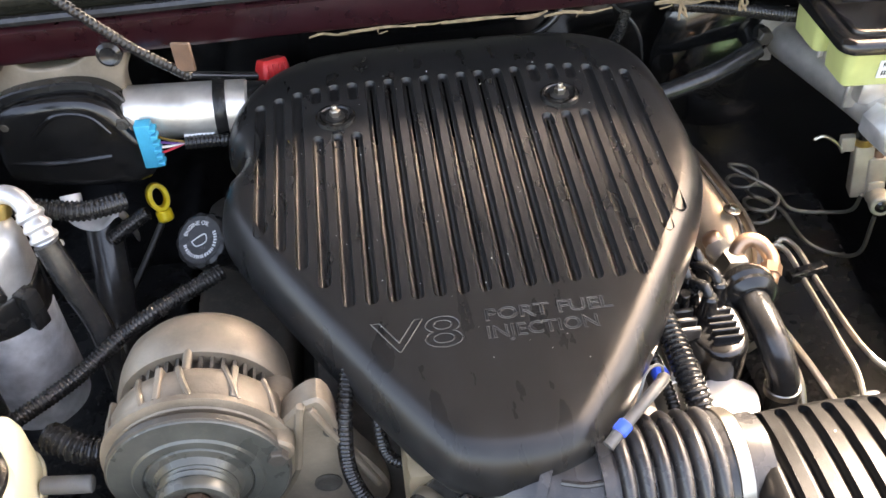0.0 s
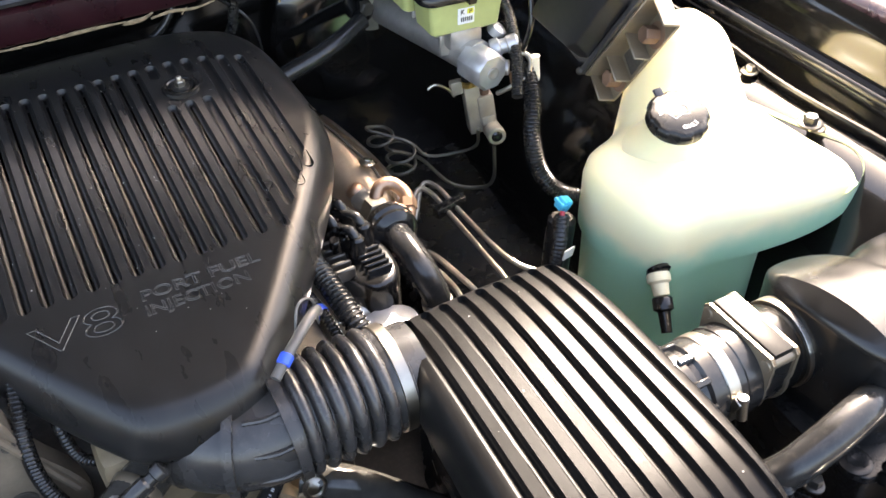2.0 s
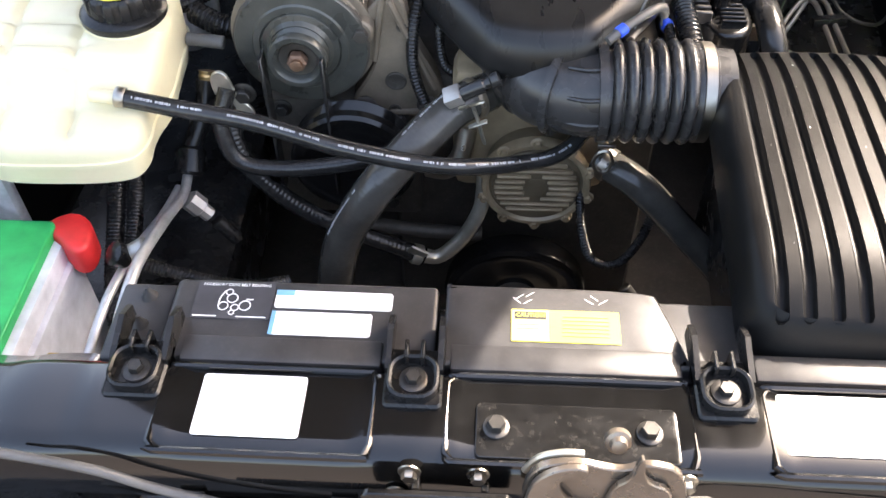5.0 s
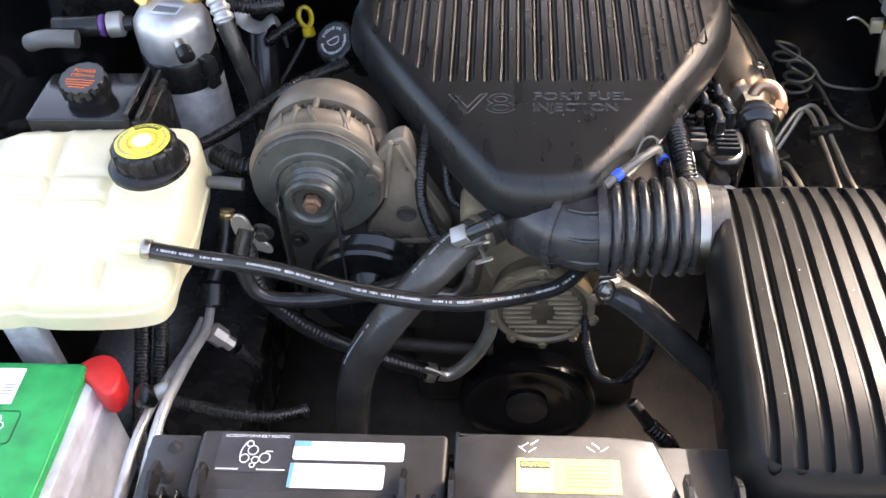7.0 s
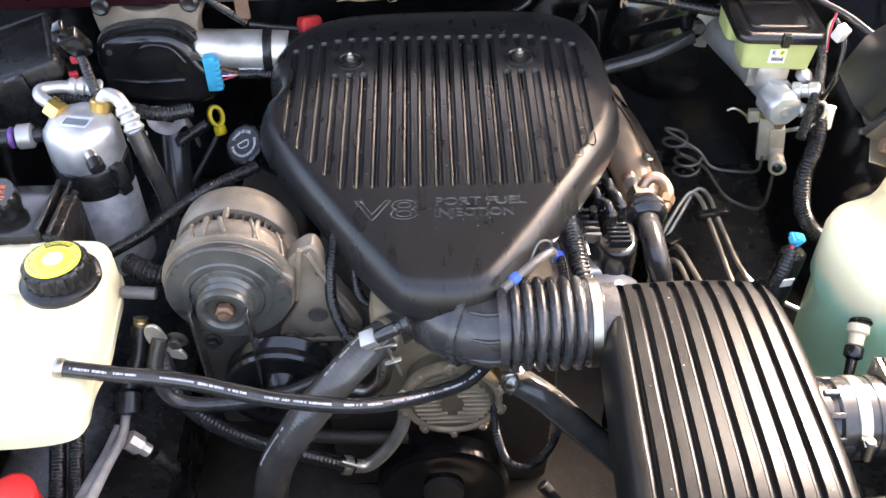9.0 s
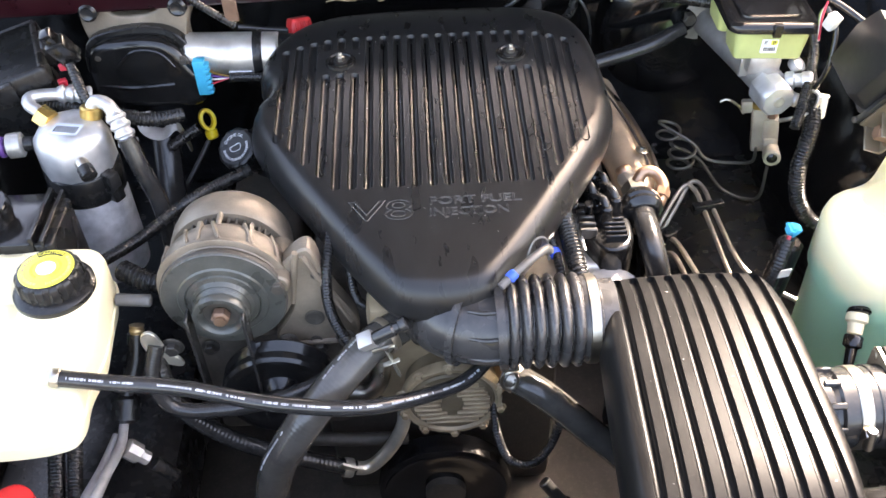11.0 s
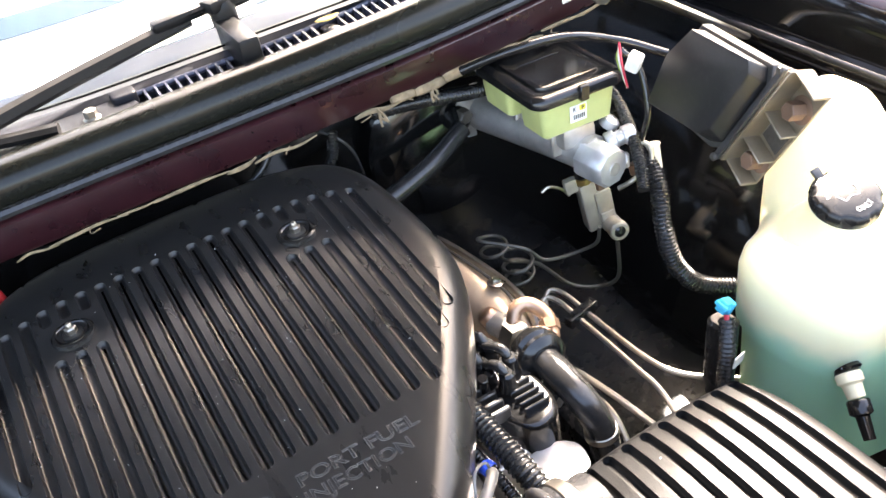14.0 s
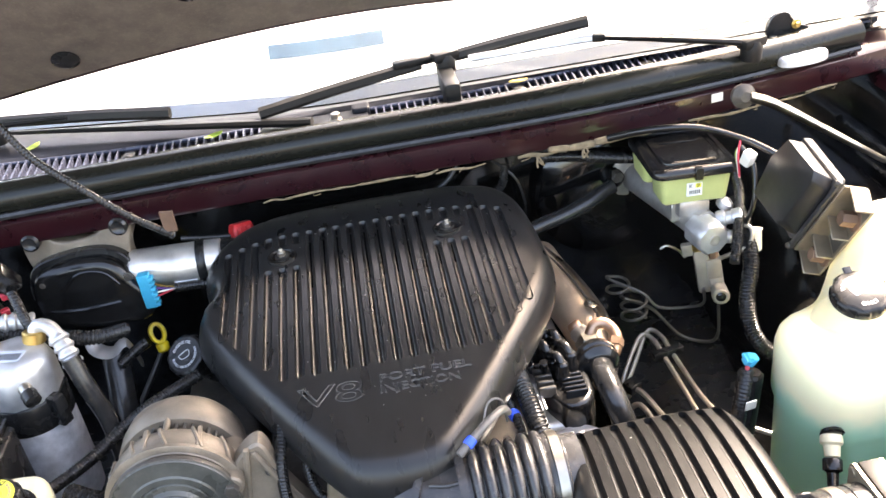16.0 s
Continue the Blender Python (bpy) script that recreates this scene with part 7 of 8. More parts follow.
part("switch", turned([(0.010, 0), (0.013, 0.002), (0.013, 0.020), (0.009, 0.022), (0.009, 0.034)], aim((-0.402, -0.485, -0.222), (-0.368, -0.488, -0.262)), 8), M["alu"], rp)
part("switch_plug", rod((-0.374, -0.487, -0.256), (-0.352, -0.49, -0.285), 0.009, 12), M["plastic"], rp)
part("joint", turned([(0.014, 0), (0.018, 0.004), (0.018, 0.03), (0.013, 0.034)], aim((-0.407, -0.452, -0.216), (-0.405, -0.425, -0.19)), 14), M["plastic"], rp)
part("upper_plug", tube([(-0.406, -0.43, -0.195), (-0.39, -0.40, -0.16), (-0.385, -0.38, -0.13)], 0.012, 0.008, 14), M["plastic"], rp)
part("brass_sleeve", tube([(-0.388, -0.395, -0.155), (-0.384, -0.375, -0.12)], 0.0095, ridge=0.001, pitch=0.006), M["gold"], rp)
loom("corrugated loom beside the refrigerant pipes", [(-0.42, -0.57, -0.26), (-0.36, -0.575, -0.275), (-0.31, -0.57, -0.29), (-0.27, -0.55, -0.305)], 0.0085)
loom("corrugated loom below the coolant tank", [(-0.475, -0.46, -0.22), (-0.470, -0.52, -0.26), (-0.465, -0.58, -0.30), (-0.45, -0.64, -0.35)], 0.011)
loom("corrugated loom below the coolant tank", [(-0.452, -0.46, -0.22), (-0.448, -0.52, -0.26), (-0.443, -0.58, -0.30), (-0.43, -0.64, -0.35)], 0.010)
loom("corrugated loom between tank and alternator", [(-0.40, -0.30, -0.11), (-0.37, -0.315, -0.115), (-0.345, -0.32, -0.12)], 0.014, 0.002, 0.006)
solo("hose_end", rod((-0.395, -0.352, -0.112), (-0.352, -0.354, -0.115), 0.008, 10), M["greyhose"], "pale ribbed tube end beside the alternator", "hose")

# ---- brake master cylinder ----
mc = thing("brake_master_cylinder", "brake master cylinder with pale green reservoir and black lid", "master cylinder", (0.5, 0.05, -0.1))
LM = pose(0.497, 0.046, 0.0, 0, 2, -2)
LF = LM @ Matrix.Translation((0, 0.0155, 0))
LO2 = rounded_rect(-0.067, -0.078, 0.067, 0.078, 0.018)
part("lid", shell(LO2, [(0.003, 0.012), (0, 0.014), (0, 0.022), (0.003, 0.026), (0.008, 0.028), (0.013, 0.0275), (0.0145, 0.0255), (0.017, 0.025)], m=LM), M["gloss"], mc)
part("lid_panel", shell(rounded_rect(-0.046, -0.052, 0.046, 0.052, 0.014), [(0, 0.0245), (0.001, 0.0275), (0.004, 0.0285), (0.006, 0.0285)], m=LM), M["gloss"], mc)
part("lid_tab", block(-0.006, -0.082, 0.010, 0.006, -0.074, 0.030, 0.001, 1, m=LM), M["gloss"], mc)
part("lid_line", block(-0.03, -0.0012, 0.0282, 0.03, 0.0012, 0.0296, 0.0004, 1, m=LM @ pose(0, 0.02, 0)), M["gloss"], mc)
part("reservoir", shell(rounded_rect(-0.052, -0.067, 0.056, -0.004, 0.012), [(0.012, -0.040), (0.004, -0.034), (0.0, 0.0), (0.0, 0.013)], m=LM), M["olive"], mc)
part("reservoir_rear", shell(rounded_rect(-0.060, -0.001, 0.052, 0.070, 0.012), [(0.010, -0.030), (0.003, -0.026), (0.0, 0.0), (0.0, 0.013)], m=LM), M["olive"], mc)
lbl = part("label", block(-0.014, -0.0842, -0.022, 0.010, -0.0822, 0.000, 0.0004, 1, m=LF), M["label_w"], mc, "small white label with coloured patch")
part("print", block(-0.001, -0.0850, -0.008, 0.008, -0.0842, -0.001, 0.0002, 1, m=LF), M["label_y"], lbl)
part("print", text_mesh("K", 0.009, LF @ pose(-0.008, -0.0845, -0.005, 90), 0.0004), M["label_k"], lbl)
part("print", text_mesh("P", 0.009, LF @ pose(0.0035, -0.0852, -0.005, 90), 0.0004), M["label_k"], lbl)
for k in range(6):
    part("bar", block(-0.010 + k * 0.003, -0.0850, -0.018, -0.0085 + k * 0.003, -0.0843, -0.012, 0, 1, m=LF), M["label_k"], lbl)
part("cylinder", tube([(0.506, -0.030, -0.074), (0.49, 0.05, -0.074), (0.455, 0.20, -0.074)], 0.0245, 0.01, 26), M["alu"], mc, "grey cast cylinder body")
part("saddle", block(-0.024, -0.066, -0.062, 0.026, 0.066, -0.032, 0.007, m=LM), M["alu"], mc)
for sy in (-0.045, 0.04):
    part("web", block(-0.030, sy - 0.004, -0.075, 0.030, sy + 0.004, -0.036, 0.002, 1, m=LM), M["alu"], mc)
NM = aim((0.500, -0.022, -0.078), (0.5065, -0.068, -0.078))
part("nose", turned([(0.026, 0), (0.0275, 0.006), (0.0275, 0.040), (0.0235, 0.0455), (0.010, 0.0465)], NM @ pose(0, 0, 0, 0, 0, 22), 8), M["brightalu"], mc, "faceted end of the cylinder")
part("dimple", turned([(0.0085, 0.0455), (0.0085, 0.0485), (0.0065, 0.0488), (0.003, 0.0470)], NM, 20), M["alu"], mc)
part("side_port", turned([(0.012, 0), (0.0135, 0.003), (0.0135, 0.012), (0.010, 0.014), (0.010, 0.022), (0.0125, 0.024), (0.0125, 0.036), (0.009, 0.039)], aim((0.525, -0.030, -0.066), (0.565, -0.045, -0.056)), 20), M["brightalu"], mc)
part("side_cap", turned([(0.011, 0), (0.013, 0.004), (0.013, 0.012), (0.008, 0.015)], aim((0.540, -0.012, -0.055), (0.556, -0.02, -0.032)), 18), M["brightalu"], mc)
part("outlet_line", tube([(0.548, -0.050, -0.066), (0.566, -0.062, -0.072), (0.558, -0.074, -0.092), (0.532, -0.072, -0.104), (0.520, -0.058, -0.118)], 0.0032, 0.004, 10), M["lines"], mc)
part("mount_flange", turned([(0.040, 0), (0.044, 0.004), (0.044, 0.012), (0.036, 0.016)], aim((0.458, 0.185, -0.070), (0.463, 0.16, -0.070)), 24), M["alu"], mc)
part("mount_nut", rod((0.42, 0.165, -0.055), (0.424, 0.14, -0.055), 0.011, 6), M["darkmetal"], mc)

part("outlet_boss", turned([(0.009, 0), (0.0105, 0.003), (0.0105, 0.014), (0.008, 0.016)], aim((0.528, -0.045, -0.086), (0.552, -0.062, -0.086)), 16), M["brightalu"], mc)
part("white_sleeve", turned([(0.010, 0), (0.0085, 0.003), (0.0085, 0.032), (0.007, 0.034)], aim((0.574, -0.06, -0.075), (0.572, -0.07, -0.115)), 16), M["white"], mc, "white plastic sleeve on the outlet")
part("outlet_nut", rod((0.553, -0.050, -0.098), (0.553, -0.054, -0.112), 0.010, 6), M["copper"], mc)

pv = thing("combination_valve", "zinc brake combination valve with brass nut", "brake valve", (0.53, -0.02, -0.2))
m = pose(0.528, -0.020, -0.165, 0, -8, -14)
part("body", block(-0.017, -0.012, -0.058, 0.006, 0.012, 0.022, 0.003, m=m), M["zinctan"], pv)
part("shoulder", block(0.0, -0.015, -0.046, 0.024, 0.011, 0.004, 0.003, m=m), M["zinctan"], pv)
part("step", block(0.002, -0.018, -0.062, 0.022, 0.008, -0.030, 0.003, m=m), M["zinctan"], pv)
part("outlet", turned([(0.013, 0), (0.013, 0.018), (0.014, 0.020), (0.014, 0.030), (0.012, 0.032), (0.0085, 0.032), (0.008, 0.026)], m @ pose(0.014, -0.014, -0.052, 82, 0, 0), 12), M["zinctan"], pv)
part("outlet_plug", turned([(0.0085, 0.025), (0.0085, 0.031), (0.005, 0.0335), (0.002, 0.034)], m @ pose(0.014, -0.014, -0.052, 82, 0, 0), 16), M["gloss"], pv, "black rubber plug")
part("collar", turned([(0.0125, 0.022), (0.0125, 0.030), (0.011, 0.031)], m @ pose(-0.006, 0, 0), 20), M["brass"], pv, "yellow brass collar")
part("switch", turned([(0.0105, 0.030), (0.0105, 0.050), (0.008, 0.053)], m @ pose(-0.006, 0, 0), 18), M["gloss"], pv, "black pressure switch")
part("lug", block(-0.034, -0.006, 0.012, -0.016, 0.006, 0.034, 0.003, m=m), M["zinctan"], pv)
part("nut", turned([(0.0085, 0.004), (0.0085, 0.014), (0.0065, 0.016)], m @ pose(0.013, -0.004, 0), 6), M["rusty"], pv, "rust-brown flare nut")
part("feed_line", tube([m @ Vector((0.013, -0.004, 0.014)), m @ Vector((0.013, -0.004, 0.034)), m @ Vector((0.018, 0.002, 0.050)), m @ Vector((0.030, 0.006, 0.056))], 0.0032, 0.004, 8), M["lines"], pv)
part("hanger", tube([m @ Vector((-0.030, -0.002, 0.010)), m @ Vector((-0.038, -0.004, 0.026)), m @ Vector((-0.055, -0.006, 0.040)), m @ Vector((-0.066, -0.006, 0.036))], 0.0022, 0.005, 6), M["steel"], pv)

bl = thing("brake_lines", "thin bent steel brake lines with coiled loop", "brake lines", (0.48, 0.03, -0.28))
# coiled lines take the darkened steel in place of shade
hel = [(0.425 + 0.021 * math.cos(a), 0.055 + 0.021 * math.sin(a), -0.275 + 0.0105 * a / 3.14) for a in [k * math.pi / 4 for k in range(22)]]
part("line", tube(hel + [(0.455, 0.05, -0.255), (0.495, 0.035, -0.305), (0.53, 0.01, -0.312), (0.543, -0.015, -0.285), (0.541, -0.02, -0.22)], 0.0028, 0.004, 8), M["coil"], bl)
hel = [(0.407 + 0.019 * math.cos(a), 0.085 + 0.019 * math.sin(a), -0.235 + 0.009 * a / 3.14) for a in [k * math.pi / 4 for k in range(12)]]
part("line", tube(hel + [(0.44, 0.06, -0.225), (0.465, 0.045, -0.250), (0.51, 0.03, -0.250), (0.528, 0.01, -0.232), (0.520, -0.01, -0.19)], 0.0026, 0.004, 8), M["coil"], bl)

bl2 = thing("brake_lines", "pair of bent steel brake lines in a black clip", "brake lines", (0.43, -0.1, -0.28))
part("line", tube([(0.350, -0.105, -0.32), (0.375, -0.075, -0.285), (0.410, -0.035, -0.262), (0.426, -0.045, -0.262), (0.432, -0.09, -0.270), (0.437, -0.19, -0.280), (0.440, -0.235, -0.290), (0.432, -0.30, -0.32)], 0.0038, 0.006, 8), M["lines"], bl2)
part("line", tube([(0.362, -0.095, -0.32), (0.395, -0.060, -0.285), (0.425, -0.025, -0.262), (0.441, -0.040, -0.262), (0.447, -0.09, -0.270), (0.455, -0.19, -0.276), (0.475, -0.235, -0.282), (0.53, -0.28, -0.29)], 0.0038, 0.006, 8), M["lines"], bl2)
part("clip", block(-0.026, -0.007, -0.006, 0.026, 0.007, 0.009, 0.002, m=pose(0.438, -0.082, -0.268, 0, 0, 12)), M["plastic"], bl2, "black plastic line clip")
part("line", tube([(0.345, -0.15, -0.32), (0.362, -0.165, -0.285), (0.372, -0.20, -0.285), (0.373, -0.235, -0.295), (0.365, -0.28, -0.33)], 0.0042, 0.006, 8), M["lines"], bl2)
part("line", tube([(0.358, -0.12, -0.31), (0.372, -0.14, -0.280), (0.388, -0.20, -0.283), (0.405, -0.26, -0.30)], 0.0042, 0.006, 8), M["lines"], bl2)
part("clip", block(-0.012, -0.010, -0.008, 0.012, 0.010, 0.008, 0.002, m=pose(0.366, -0.128, -0.280, 0, 0, 30)), M["plastic"], bl2)

bo = thing("brake_booster", "round black brake booster on the firewall", "brake booster", (0.44, 0.22, -0.08))
part("shell", turned([(0.12, -0.06), (0.125, -0.03), (0.12, 0.0), (0.105, 0.012), (0.07, 0.018), (0.05, 0.02)], Matrix.Translation((0.42, 0.205, -0.10)) @ pose(0, 0, 0, 90, 0, 0), 48), M["blackpaint"], bo)
part("hose", tube([(0.22, 0.12, -0.115), (0.29, 0.125, -0.100), (0.36, 0.135, -0.085), (0.425, 0.155, -0.066)], 0.0125, 0.008, 16), M["rubber"], bo, "black vacuum hose with faint print")
part("check_valve", turned([(0.016, 0), (0.020, 0.006), (0.018, 0.014), (0.012, 0.024)], aim((0.434, 0.185, -0.062), (0.42, 0.15, -0.067)), 20), M["gloss"], bo)
loom("corrugated loom dropping beside the master cylinder", [(0.580, 0.03, -0.06), (0.576, -0.03, -0.085), (0.566, -0.075, -0.115), (0.548, -0.105, -0.155), (0.552, -0.125, -0.205), (0.582, -0.145, -0.240), (0.65, -0.20, -0.245)], 0.0125, 0.0018, 0.0048)
loom("taped loom behind the master cylinder lid", [(0.60, 0.10, -0.02), (0.585, 0.02, -0.04), (0.555, -0.05, -0.07), (0.535, -0.085, -0.10)], 0.008)
loom("corrugated loom running under the cowl edge", [(0.30, 0.15, 0.012), (0.36, 0.14, 0.008), (0.45, 0.14, -0.012), (0.52, 0.17, -0.03)], 0.010)
loom("corrugated loom rising behind the engine cover", [(0.165, 0.17, -0.09), (0.20, 0.165, -0.058), (0.236, 0.165, -0.038), (0.25, 0.17, 0.0)], 0.0075)
solo("cable", tube([(0.06, 0.17, -0.07), (0.10, 0.165, -0.036), (0.15, 0.165, -0.008), (0.18, 0.175, 0.03)], 0.005, 0.008, 10), M["rubber"], "black cable rising behind the engine cover", "cable")
solo("cable", tube([(0.215, 0.18, 0.02), (0.26, 0.165, -0.02), (0.275, 0.165, -0.07), (0.28, 0.19, -0.13)], 0.0025, 0.008, 8), M["rubber"], "thin black cable on the firewall", "cable")
solo("sensor_lead", tube([(0.40, 0.085, 0.055), (0.45, 0.045, 0.076), (0.52, 0.030, 0.073), (0.59, 0.020, 0.045), (0.635, -0.015, 0.022)], 0.0055, 0.008, 12), M["gloss"], "glossy black lead arching over the master cylinder", "cable")
solo("sensor_lead", tube([(0.575, 0.0, 0.045), (0.588, -0.02, 0.02), (0.582, -0.04, -0.03), (0.57, -0.035, -0.075)], 0.004, 0.008, 10), M["gloss"], "thin black lead beside the master cylinder lid", "cable")
solo("wheel_sensor_boot", turned([(0.016, 0), (0.020, 0.004), (0.016, 0.010), (0.020, 0.016), (0.015, 0.022), (0.018, 0.028), (0.010, 0.034), (0.010, 0.1)], aim((0.352, 0.03, -0.20), (0.36, -0.03, -0.30)), 18), M["rubber"], "ribbed black rubber boot beside the heat shield", "rubber boot")

# ---- control module box ----
cb = thing("control_module", "black control module box on a tan metal bracket", "control module", (0.65, -0.1, -0.05))


def ringed(rings, bm=None):
    """Skin between rings of points, both ends closed."""
    bm = bm or bmesh.new()
    vs = [[bm.verts.new(p) for p in r] for r in rings]
    k = len(vs[0])
    for a, b in zip(vs, vs[1:]):
        for n in range(k):
            bm.faces.new((a[n], a[(n + 1) % k], b[(n + 1) % k], b[n]))
    bm.faces.new(vs[0])
    bm.faces.new(vs[-1])
    return bm


CN = Vector((-0.955, 0.143, 0.261))
front = [Vector(p) for p in ((0.622, -0.073, 0.057), (0.616, -0.037, 0.016), (0.601, -0.019, -0.048), (0.588, -0.119, -0.043), (0.589, -0.138, -0.030), (0.603, -0.177, 0.045), (0.608, -0.171, 0.058))]
base = [Vector(p) for p in ((0.651, -0.062, 0.042), (0.645, -0.039, 0.010), (0.629, -0.019, -0.058), (0.612, -0.117, -0.066), (0.611, -0.139, -0.058), (0.628, -0.180, 0.024), (0.633, -0.176, 0.041))]
mid = sum(base, Vector()) / 7
bm = ringed([front, base])
bmesh.ops.bevel(bm, geom=bm.edges[:], offset=0.0022, segments=2, affect="EDGES", profile=0.5)
part("lid", bm, M["module"], cb)
bm = ringed([[p + (p - mid) * 0.10 + CN * 0.001 for p in base], [p + (p - mid) * 0.10 - CN * 0.012 for p in base]])
bmesh.ops.bevel(bm, geom=bm.edges[:], offset=0.0015, segments=1, affect="EDGES", profile=0.5)
part("base_plate", bm, M["shroud"], cb)
U = (Vector((0.631, -0.196, 0.046)) - Vector((0.610, -0.130, -0.075)))
BM_ = Matrix((U.normalized().cross(CN).normalized(), U.normalized(), CN)).transposed().to_4x4()
BM_.translation = Vector((0.610, -0.134, -0.074))
if (BM_.to_3x3() @ X).dot(-Y) < 0:
    BM_ = BM_ @ Matrix.Diagonal((-1, 1, 1, 1))
UL = U.length
part("strap", block(-0.004, -0.006, 0.0, 0.004, UL + 0.004, 0.006, 0.0015, m=BM_), M["shroud"], cb, "dark retaining strap")
part("tray", block(0.004, -0.004, -0.034, 0.042, UL + 0.002, -0.030, 0.001, 1, m=BM_), M["mafplate"], cb, "tan pressed metal bracket")
part("tray_end", block(0.002, -0.006, -0.032, 0.006, UL + 0.002, -0.001, 0.001, 1, m=BM_), M["mafplate"], cb)
for uy in (-0.006, 0.034, 0.078, UL):
    part("tray_rib", block(0.004, uy, -0.032, 0.043, uy + 0.003, -0.008, 0.001, 1, m=BM_), M["mafplate"], cb)
part("tray_well", block(0.008, 0.042, -0.0298, 0.038, 0.074, -0.0285, 0.0005, 1, m=BM_), M["darkmetal"], cb)
for uy in (0.019, 0.104):
    b0 = BM_ @ Vector((0.026, uy, -0.031))
    part("bolt", bolt(b0, CN, 0.0105, 0.020, 0.016), M["rusty"], cb, "rusty bolt")
for uy in (-0.004, UL):
    part("strap_screw", bolt(BM_ @ Vector((0, uy, 0.006)), CN, 0.004, 0.003, 0.005), M["darkmetal"], cb)
part("connector", block(-0.012, -0.012, -0.016, 0.012, 0.012, 0.016, 0.004, m=pose(0.600, 0.0, 0.000, 20, 0, 30) @ Matrix.Scale(0.7, 4)), M["white"], cb)
for k in range(4):
    part("wire", tube([(0.598, 0.025, 0.018 - 0.004 * k), (0.590, 0.012 + 0.004 * k, 0.0), (0.588, 0.0, -0.03)], 0.0016, 0.006, 6), (M["wire"], M["white"], M["greenleaf"], M["rubber"])[k], cb)

bc = thing("washer_pump_plug", "bright blue connector on a taped loom", "connector", (0.48, -0.28, -0.15))
PG = pose(0.482, -0.275, -0.118, 15, 25, 10)
part("plug", block(-0.008, -0.006, -0.008, 0.008, 0.006, 0.007, 0.002, m=PG), M["cyan"], bc)
part("plug_wing", block(-0.010, -0.008, -0.002, 0.004, 0.008, 0.003, 0.001, m=PG), M["cyan"], bc)
part("plug_lock", block(-0.003, -0.009, -0.007, 0.003, -0.005, 0.008, 0.001, m=PG), M["cyan"], bc)
part("wire", tube([(0.474, -0.285, -0.120), (0.468, -0.292, -0.135), (0.466, -0.296, -0.15)], 0.003, 0.005, 6), M["wire"], bc)
part("loom", tube([(0.474, -0.285, -0.125), (0.465, -0.296, -0.155), (0.458, -0.300, -0.20), (0.452, -0.30, -0.27)], 0.009, ridge=0.0012, pitch=0.005, seg=12), M["loom"], bc)
part("tag", block(-0.008, -0.001, -0.008, 0.008, 0.001, 0.008, 0.0004, 1, m=pose(0.470, -0.308, -0.165, 10, 0, 10)), M["white"], bc)
part("pump", rod((0.487, -0.268, -0.145), (0.475, -0.275, -0.24), 0.017, 18, bevel=0.004), M["plastic"], bc)

# hood hinge arm and fender hardware on the driver side
hh = thing("hood_hinge_arm", "bright steel hood support arm bolted to the cowl", "hinge arm", (0.72, 0.07, 0.0))
part("arm", tube([(0.620, 0.078, 0.088), (0.66, 0.072, 0.070), (0.75, 0.066, 0.010), (0.845, 0.060, -0.055)], lambda s: 0.017 - 0.007 * s, 0.01, 12, flat=0.5), M["steel"], hh)
part("pivot", turned([(0.018, 0), (0.019, 0.004), (0.019, 0.010), (0.013, 0.014), (0.008, 0.018)], aim((0.612, 0.085, 0.088), (0.612, 0.055, 0.093)), 20), M["darkmetal"], hh)
st = thing("hood_strut", "thin black gas strut standing on the fender", "gas strut", (0.89, 0.25, -0.07))
part("rod", rod((0.893, 0.25, -0.074), (0.912, 0.25, 0.16), 0.0045, 10), M["gloss"], st)
part("cylinder", rod((0.910, 0.25, 0.135), (0.93, 0.25, 0.42), 0.010, 14), M["gloss"], st)
part("foot", rod((0.893, 0.24, -0.09), (0.893, 0.26, -0.062), 0.014, 12), M["maroon"], st)
for fy, fx, fz in ((-0.337, 0.812, -0.098), (-0.20, 0.83, -0.093), (-0.05, 0.845, -0.092), (-0.48, 0.85, -0.094)):
    solo("fender_bolt", bolt((fx, fy, fz), Z, 0.007, 0.008, 0.012), M["steel"], "steel bolt on the inner fender", "bolt", "inner fender bolts")
solo("fender_seal", tube([(0.868, 0.22, -0.058), (0.872, -0.1, -0.060), (0.872, -0.5, -0.062), (0.860, -0.78, -0.075)], 0.007, 0.02, 10), M["rubber"], "black rubber seal along the fender gutter", "seal")
solo("fender_cable", tube([(0.855, 0.15, -0.083), (0.85, -0.1, -0.086), (0.838, -0.26, -0.088), (0.846, -0.5, -0.09), (0.80, -0.75, -0.11)], 0.0045, 0.02, 8), M["rubber"], "black cable clipped along the inner fender", "cable")


# ---- small caps ----
ds = thing("dipstick", "oil dipstick with yellow loop handle", "dipstick", (-0.34, 0.03, -0.15))
DM = pose(-0.350, 0.034, -0.118, 62, 0, 25)
ring = [Vector((0.012 * math.cos(a), 0.012 + 0.017 * math.sin(a))) for a in [2 * math.pi * k / 24 for k in range(24)]]
part("loop", shell(ring, [(0.0, -0.009), (-0.0012, -0.007), (-0.0012, 0.007), (0.0, 0.009), (0.004, 0.009), (0.0052, 0.007), (0.0052, -0.007), (0.004, -0.009), (0.0, -0.009)], caps=False, m=DM), M["yellow"], ds)
part("collar", turned([(0.007, 0), (0.010, 0.003), (0.010, 0.014), (0.007, 0.017)], DM @ pose(0, -0.003, 0, 90, 0, 0), 18), M["yellow"], ds, "yellow handle collar")
part("tube", tube([(-0.350, 0.030, -0.132), (-0.362, 0.015, -0.15), (-0.40, -0.03, -0.20)], 0.0042, 0.01, 10), M["boltgrey"], ds)
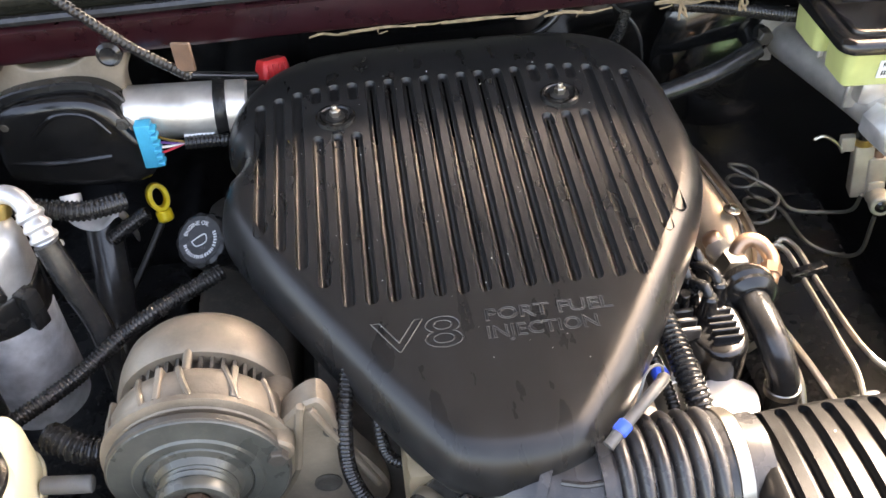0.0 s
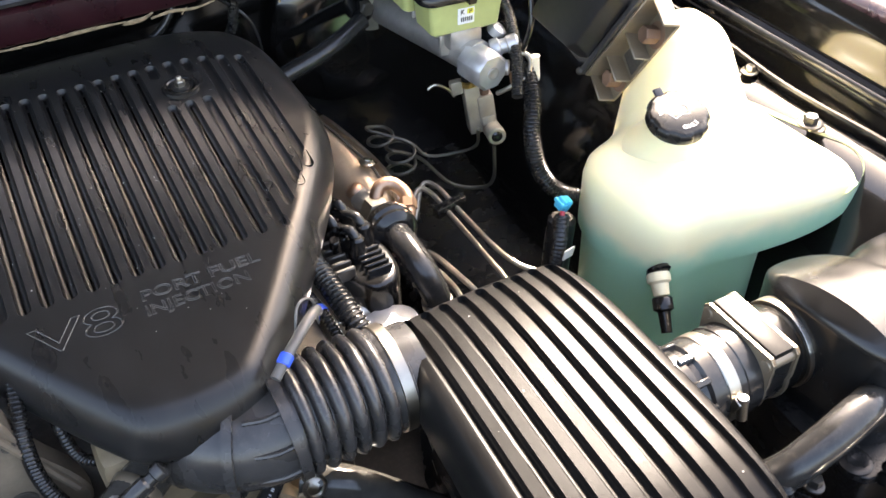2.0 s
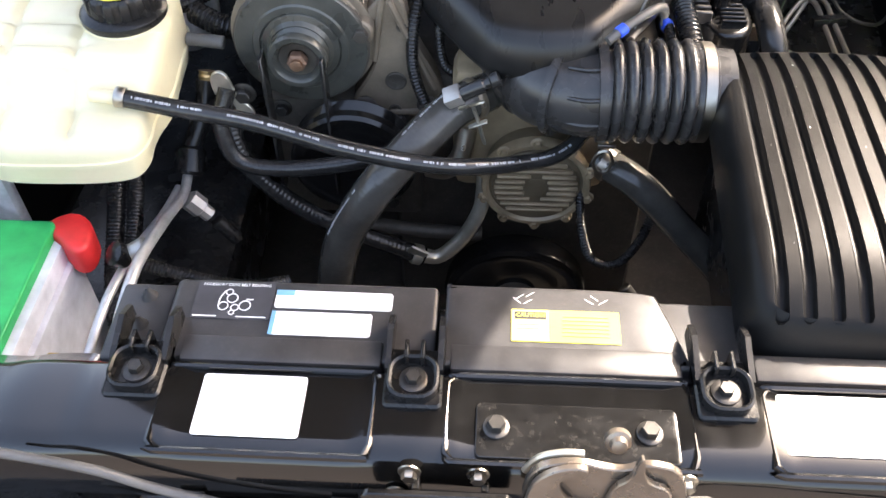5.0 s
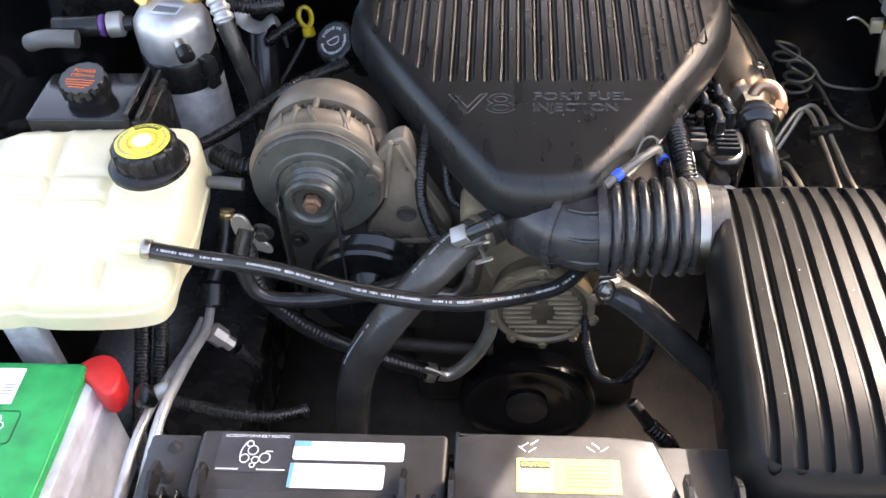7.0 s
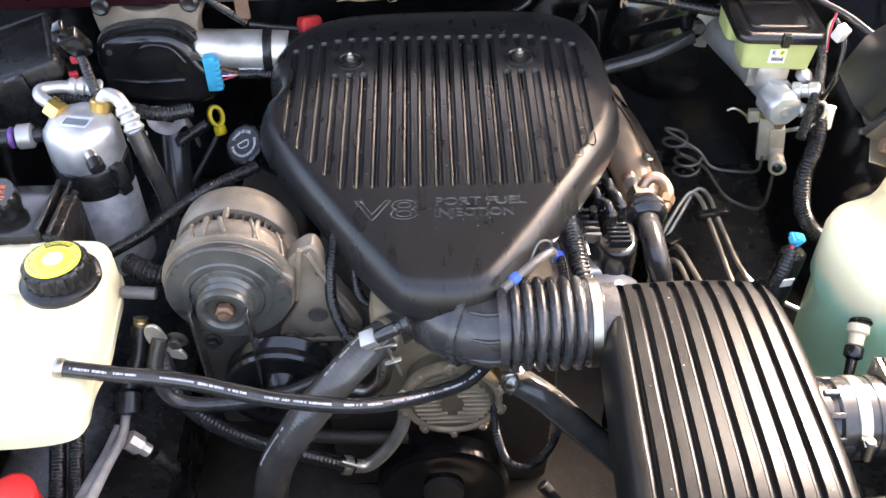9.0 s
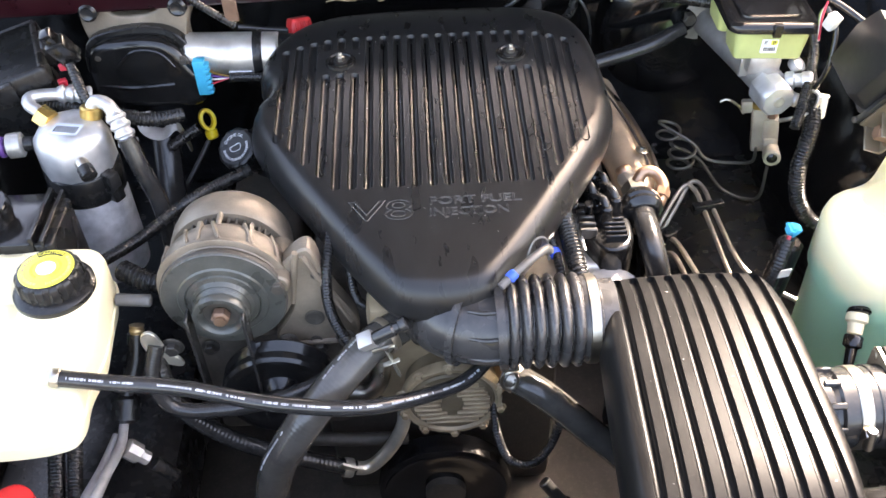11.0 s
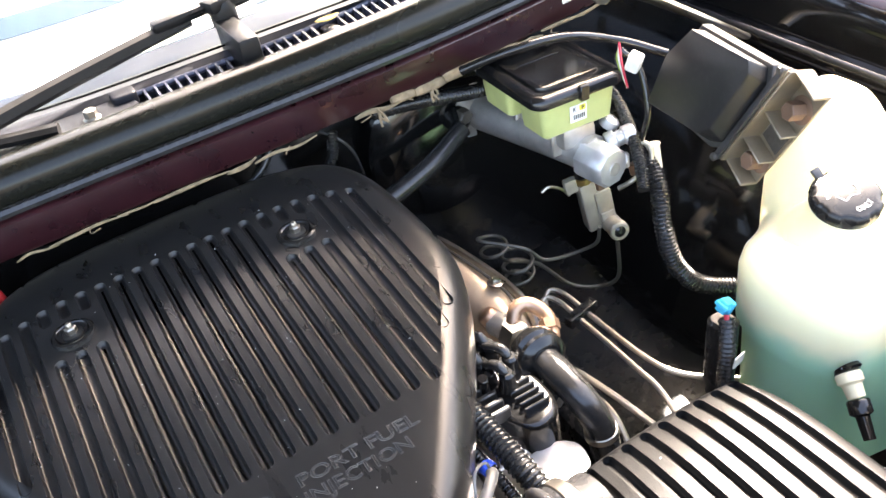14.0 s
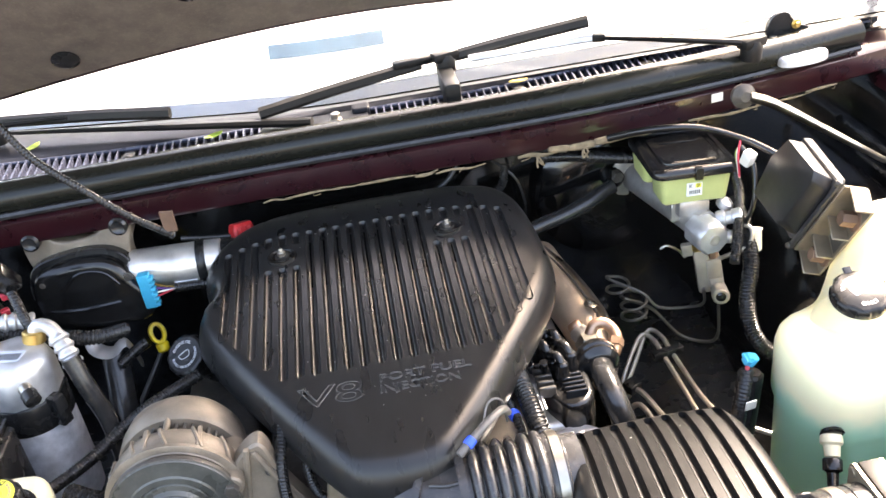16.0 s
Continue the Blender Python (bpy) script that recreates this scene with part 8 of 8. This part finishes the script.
oc = thing("oil_cap", "black oil filler cap with printed lettering", "oil cap", (-0.285, -0.07, -0.1))
m = aim((-0.283, -0.058, -0.112), (-0.300, -0.080, -0.082)) @ pose(0, 0, 0, 0, 0, 60)
m = Matrix.Translation((-0.283, -0.058, -0.112)) @ pose(0, 0, 0, 32, -24, 0)
cap = part("cap", knurled([(0.028, -0.012, 0), (0.030, -0.008, 1), (0.0315, 0.004, 1), (0.030, 0.010, 0.5), (0.026, 0.012, 0), (0.024, 0.0115, 0)], m, 12, 0.0025, 96), M["plastic"], oc)
mt = m @ Matrix.Translation((0, 0, 0.0118))
part("lettering", arc_text("ENGINE OIL", 0.0065, 0.0185, mt), M["faded"], cap, "pale printed lettering")
bm = bmesh.new()
rng = random.Random(5)
a = 1.5
while a < 4.8:
    w = rng.uniform(0.0008, 0.002)
    block(-w / 2, 0.0185 - 0.0018, -0.0003, w / 2, 0.0185 + 0.0018, 0.0002, 0, 1, m=mt @ pose(0, 0, 0, 0, 0, -math.degrees(a)), bm=bm)
    a += (w + 0.0013) / 0.0185
part("print", bm, M["faded"], cap)
bm = tube([mt @ Vector(p) for p in ((-0.010, 0.002, 0), (-0.006, -0.005, 0), (0.006, -0.005, 0), (0.008, 0.003, 0), (0.003, 0.004, 0), (-0.004, 0.003, 0), (-0.010, 0.002, 0))], 0.0007, 0.002, 5)
part("symbol", bm, M["faded"], cap)
part("neck", turned([(0.020, -0.08), (0.022, -0.01)], m, 24), M["plastic"], oc)
rt = thing("red_terminal_cap", "red plastic terminal cap behind the engine cover", "terminal cap", (-0.19, 0.115, -0.05))
RM = pose(-0.193, 0.135, -0.020, -15, 10, 35)
part("hood", shell(rounded_rect(-0.019, -0.012, 0.019, 0.012, 0.005), [(0, 0), (0, 0.018), (0.002, 0.026), (0.004, 0.029)], m=RM), M["red"], rt)
for k in range(4):
    part("rib", block(-0.015 + k * 0.0085, -0.0135, 0.004, -0.012 + k * 0.0085, -0.011, 0.024, 0.0005, 1, m=RM), M["red"], rt)
part("lead", tube([(-0.205, 0.135, -0.010), (-0.24, 0.128, -0.002), (-0.285, 0.115, 0.012)], 0.005, 0.008, 10), M["rubber"], rt)


# ---- set-out: small corrections of whole units ----
for name, shift in {
    "ac_accumulator": (-0.010, 0.034, 0.002), "dipstick": (0.003, 0.030, -0.030), "oil_cap": (0.011, -0.017, 0.017), "wiper_motor": (0.002, 0.020, -0.012),
    "red_terminal_cap": (0.0, 0.015, -0.022), "brake_master_cylinder": (0.012, 0.018, 0.0), "combination_valve": (0.007, 0.046, 0.007), "brake_lines.001": (0.0, 0.012, 0.011),
    "check_valve": (0.017, 0.006, -0.014), "vacuum_hose": (-0.001, -0.020, 0.015), "bypass_hose": (0.012, -0.005, 0.036),
    "timing_cover": (0.002, -0.013, 0.024), "intake_resonator": (-0.007, -0.012, 0.0), "washer_pump_plug": (-0.013, -0.015, 0.007), "air_flow_sensor": (-0.010, -0.012, 0.005),
    "air_cleaner": (-0.020, -0.006, 0.005), "coolant_tank": (0.017, -0.013, -0.009), "overflow_hose": (0.012, -0.009, -0.009), "alternator": (0.005, 0.012, -0.010),
    "battery": (0.008, 0.011, -0.024), "refrigerant_pipes": (0.007, 0.012, -0.028), "power_steering_tank": (0.020, -0.014, 0.008), "zinc_tab": (0.006, -0.006, -0.002),
    "control_module": (-0.022, -0.022, 0.035), "engine_cover": (0.004, 0.0, -0.003),
}.items():
    bpy.data.objects[name].location += Vector(shift)
for name in ("fan_shroud", "radiator_support"):
    bpy.data.objects[name].scale.x = 0.965
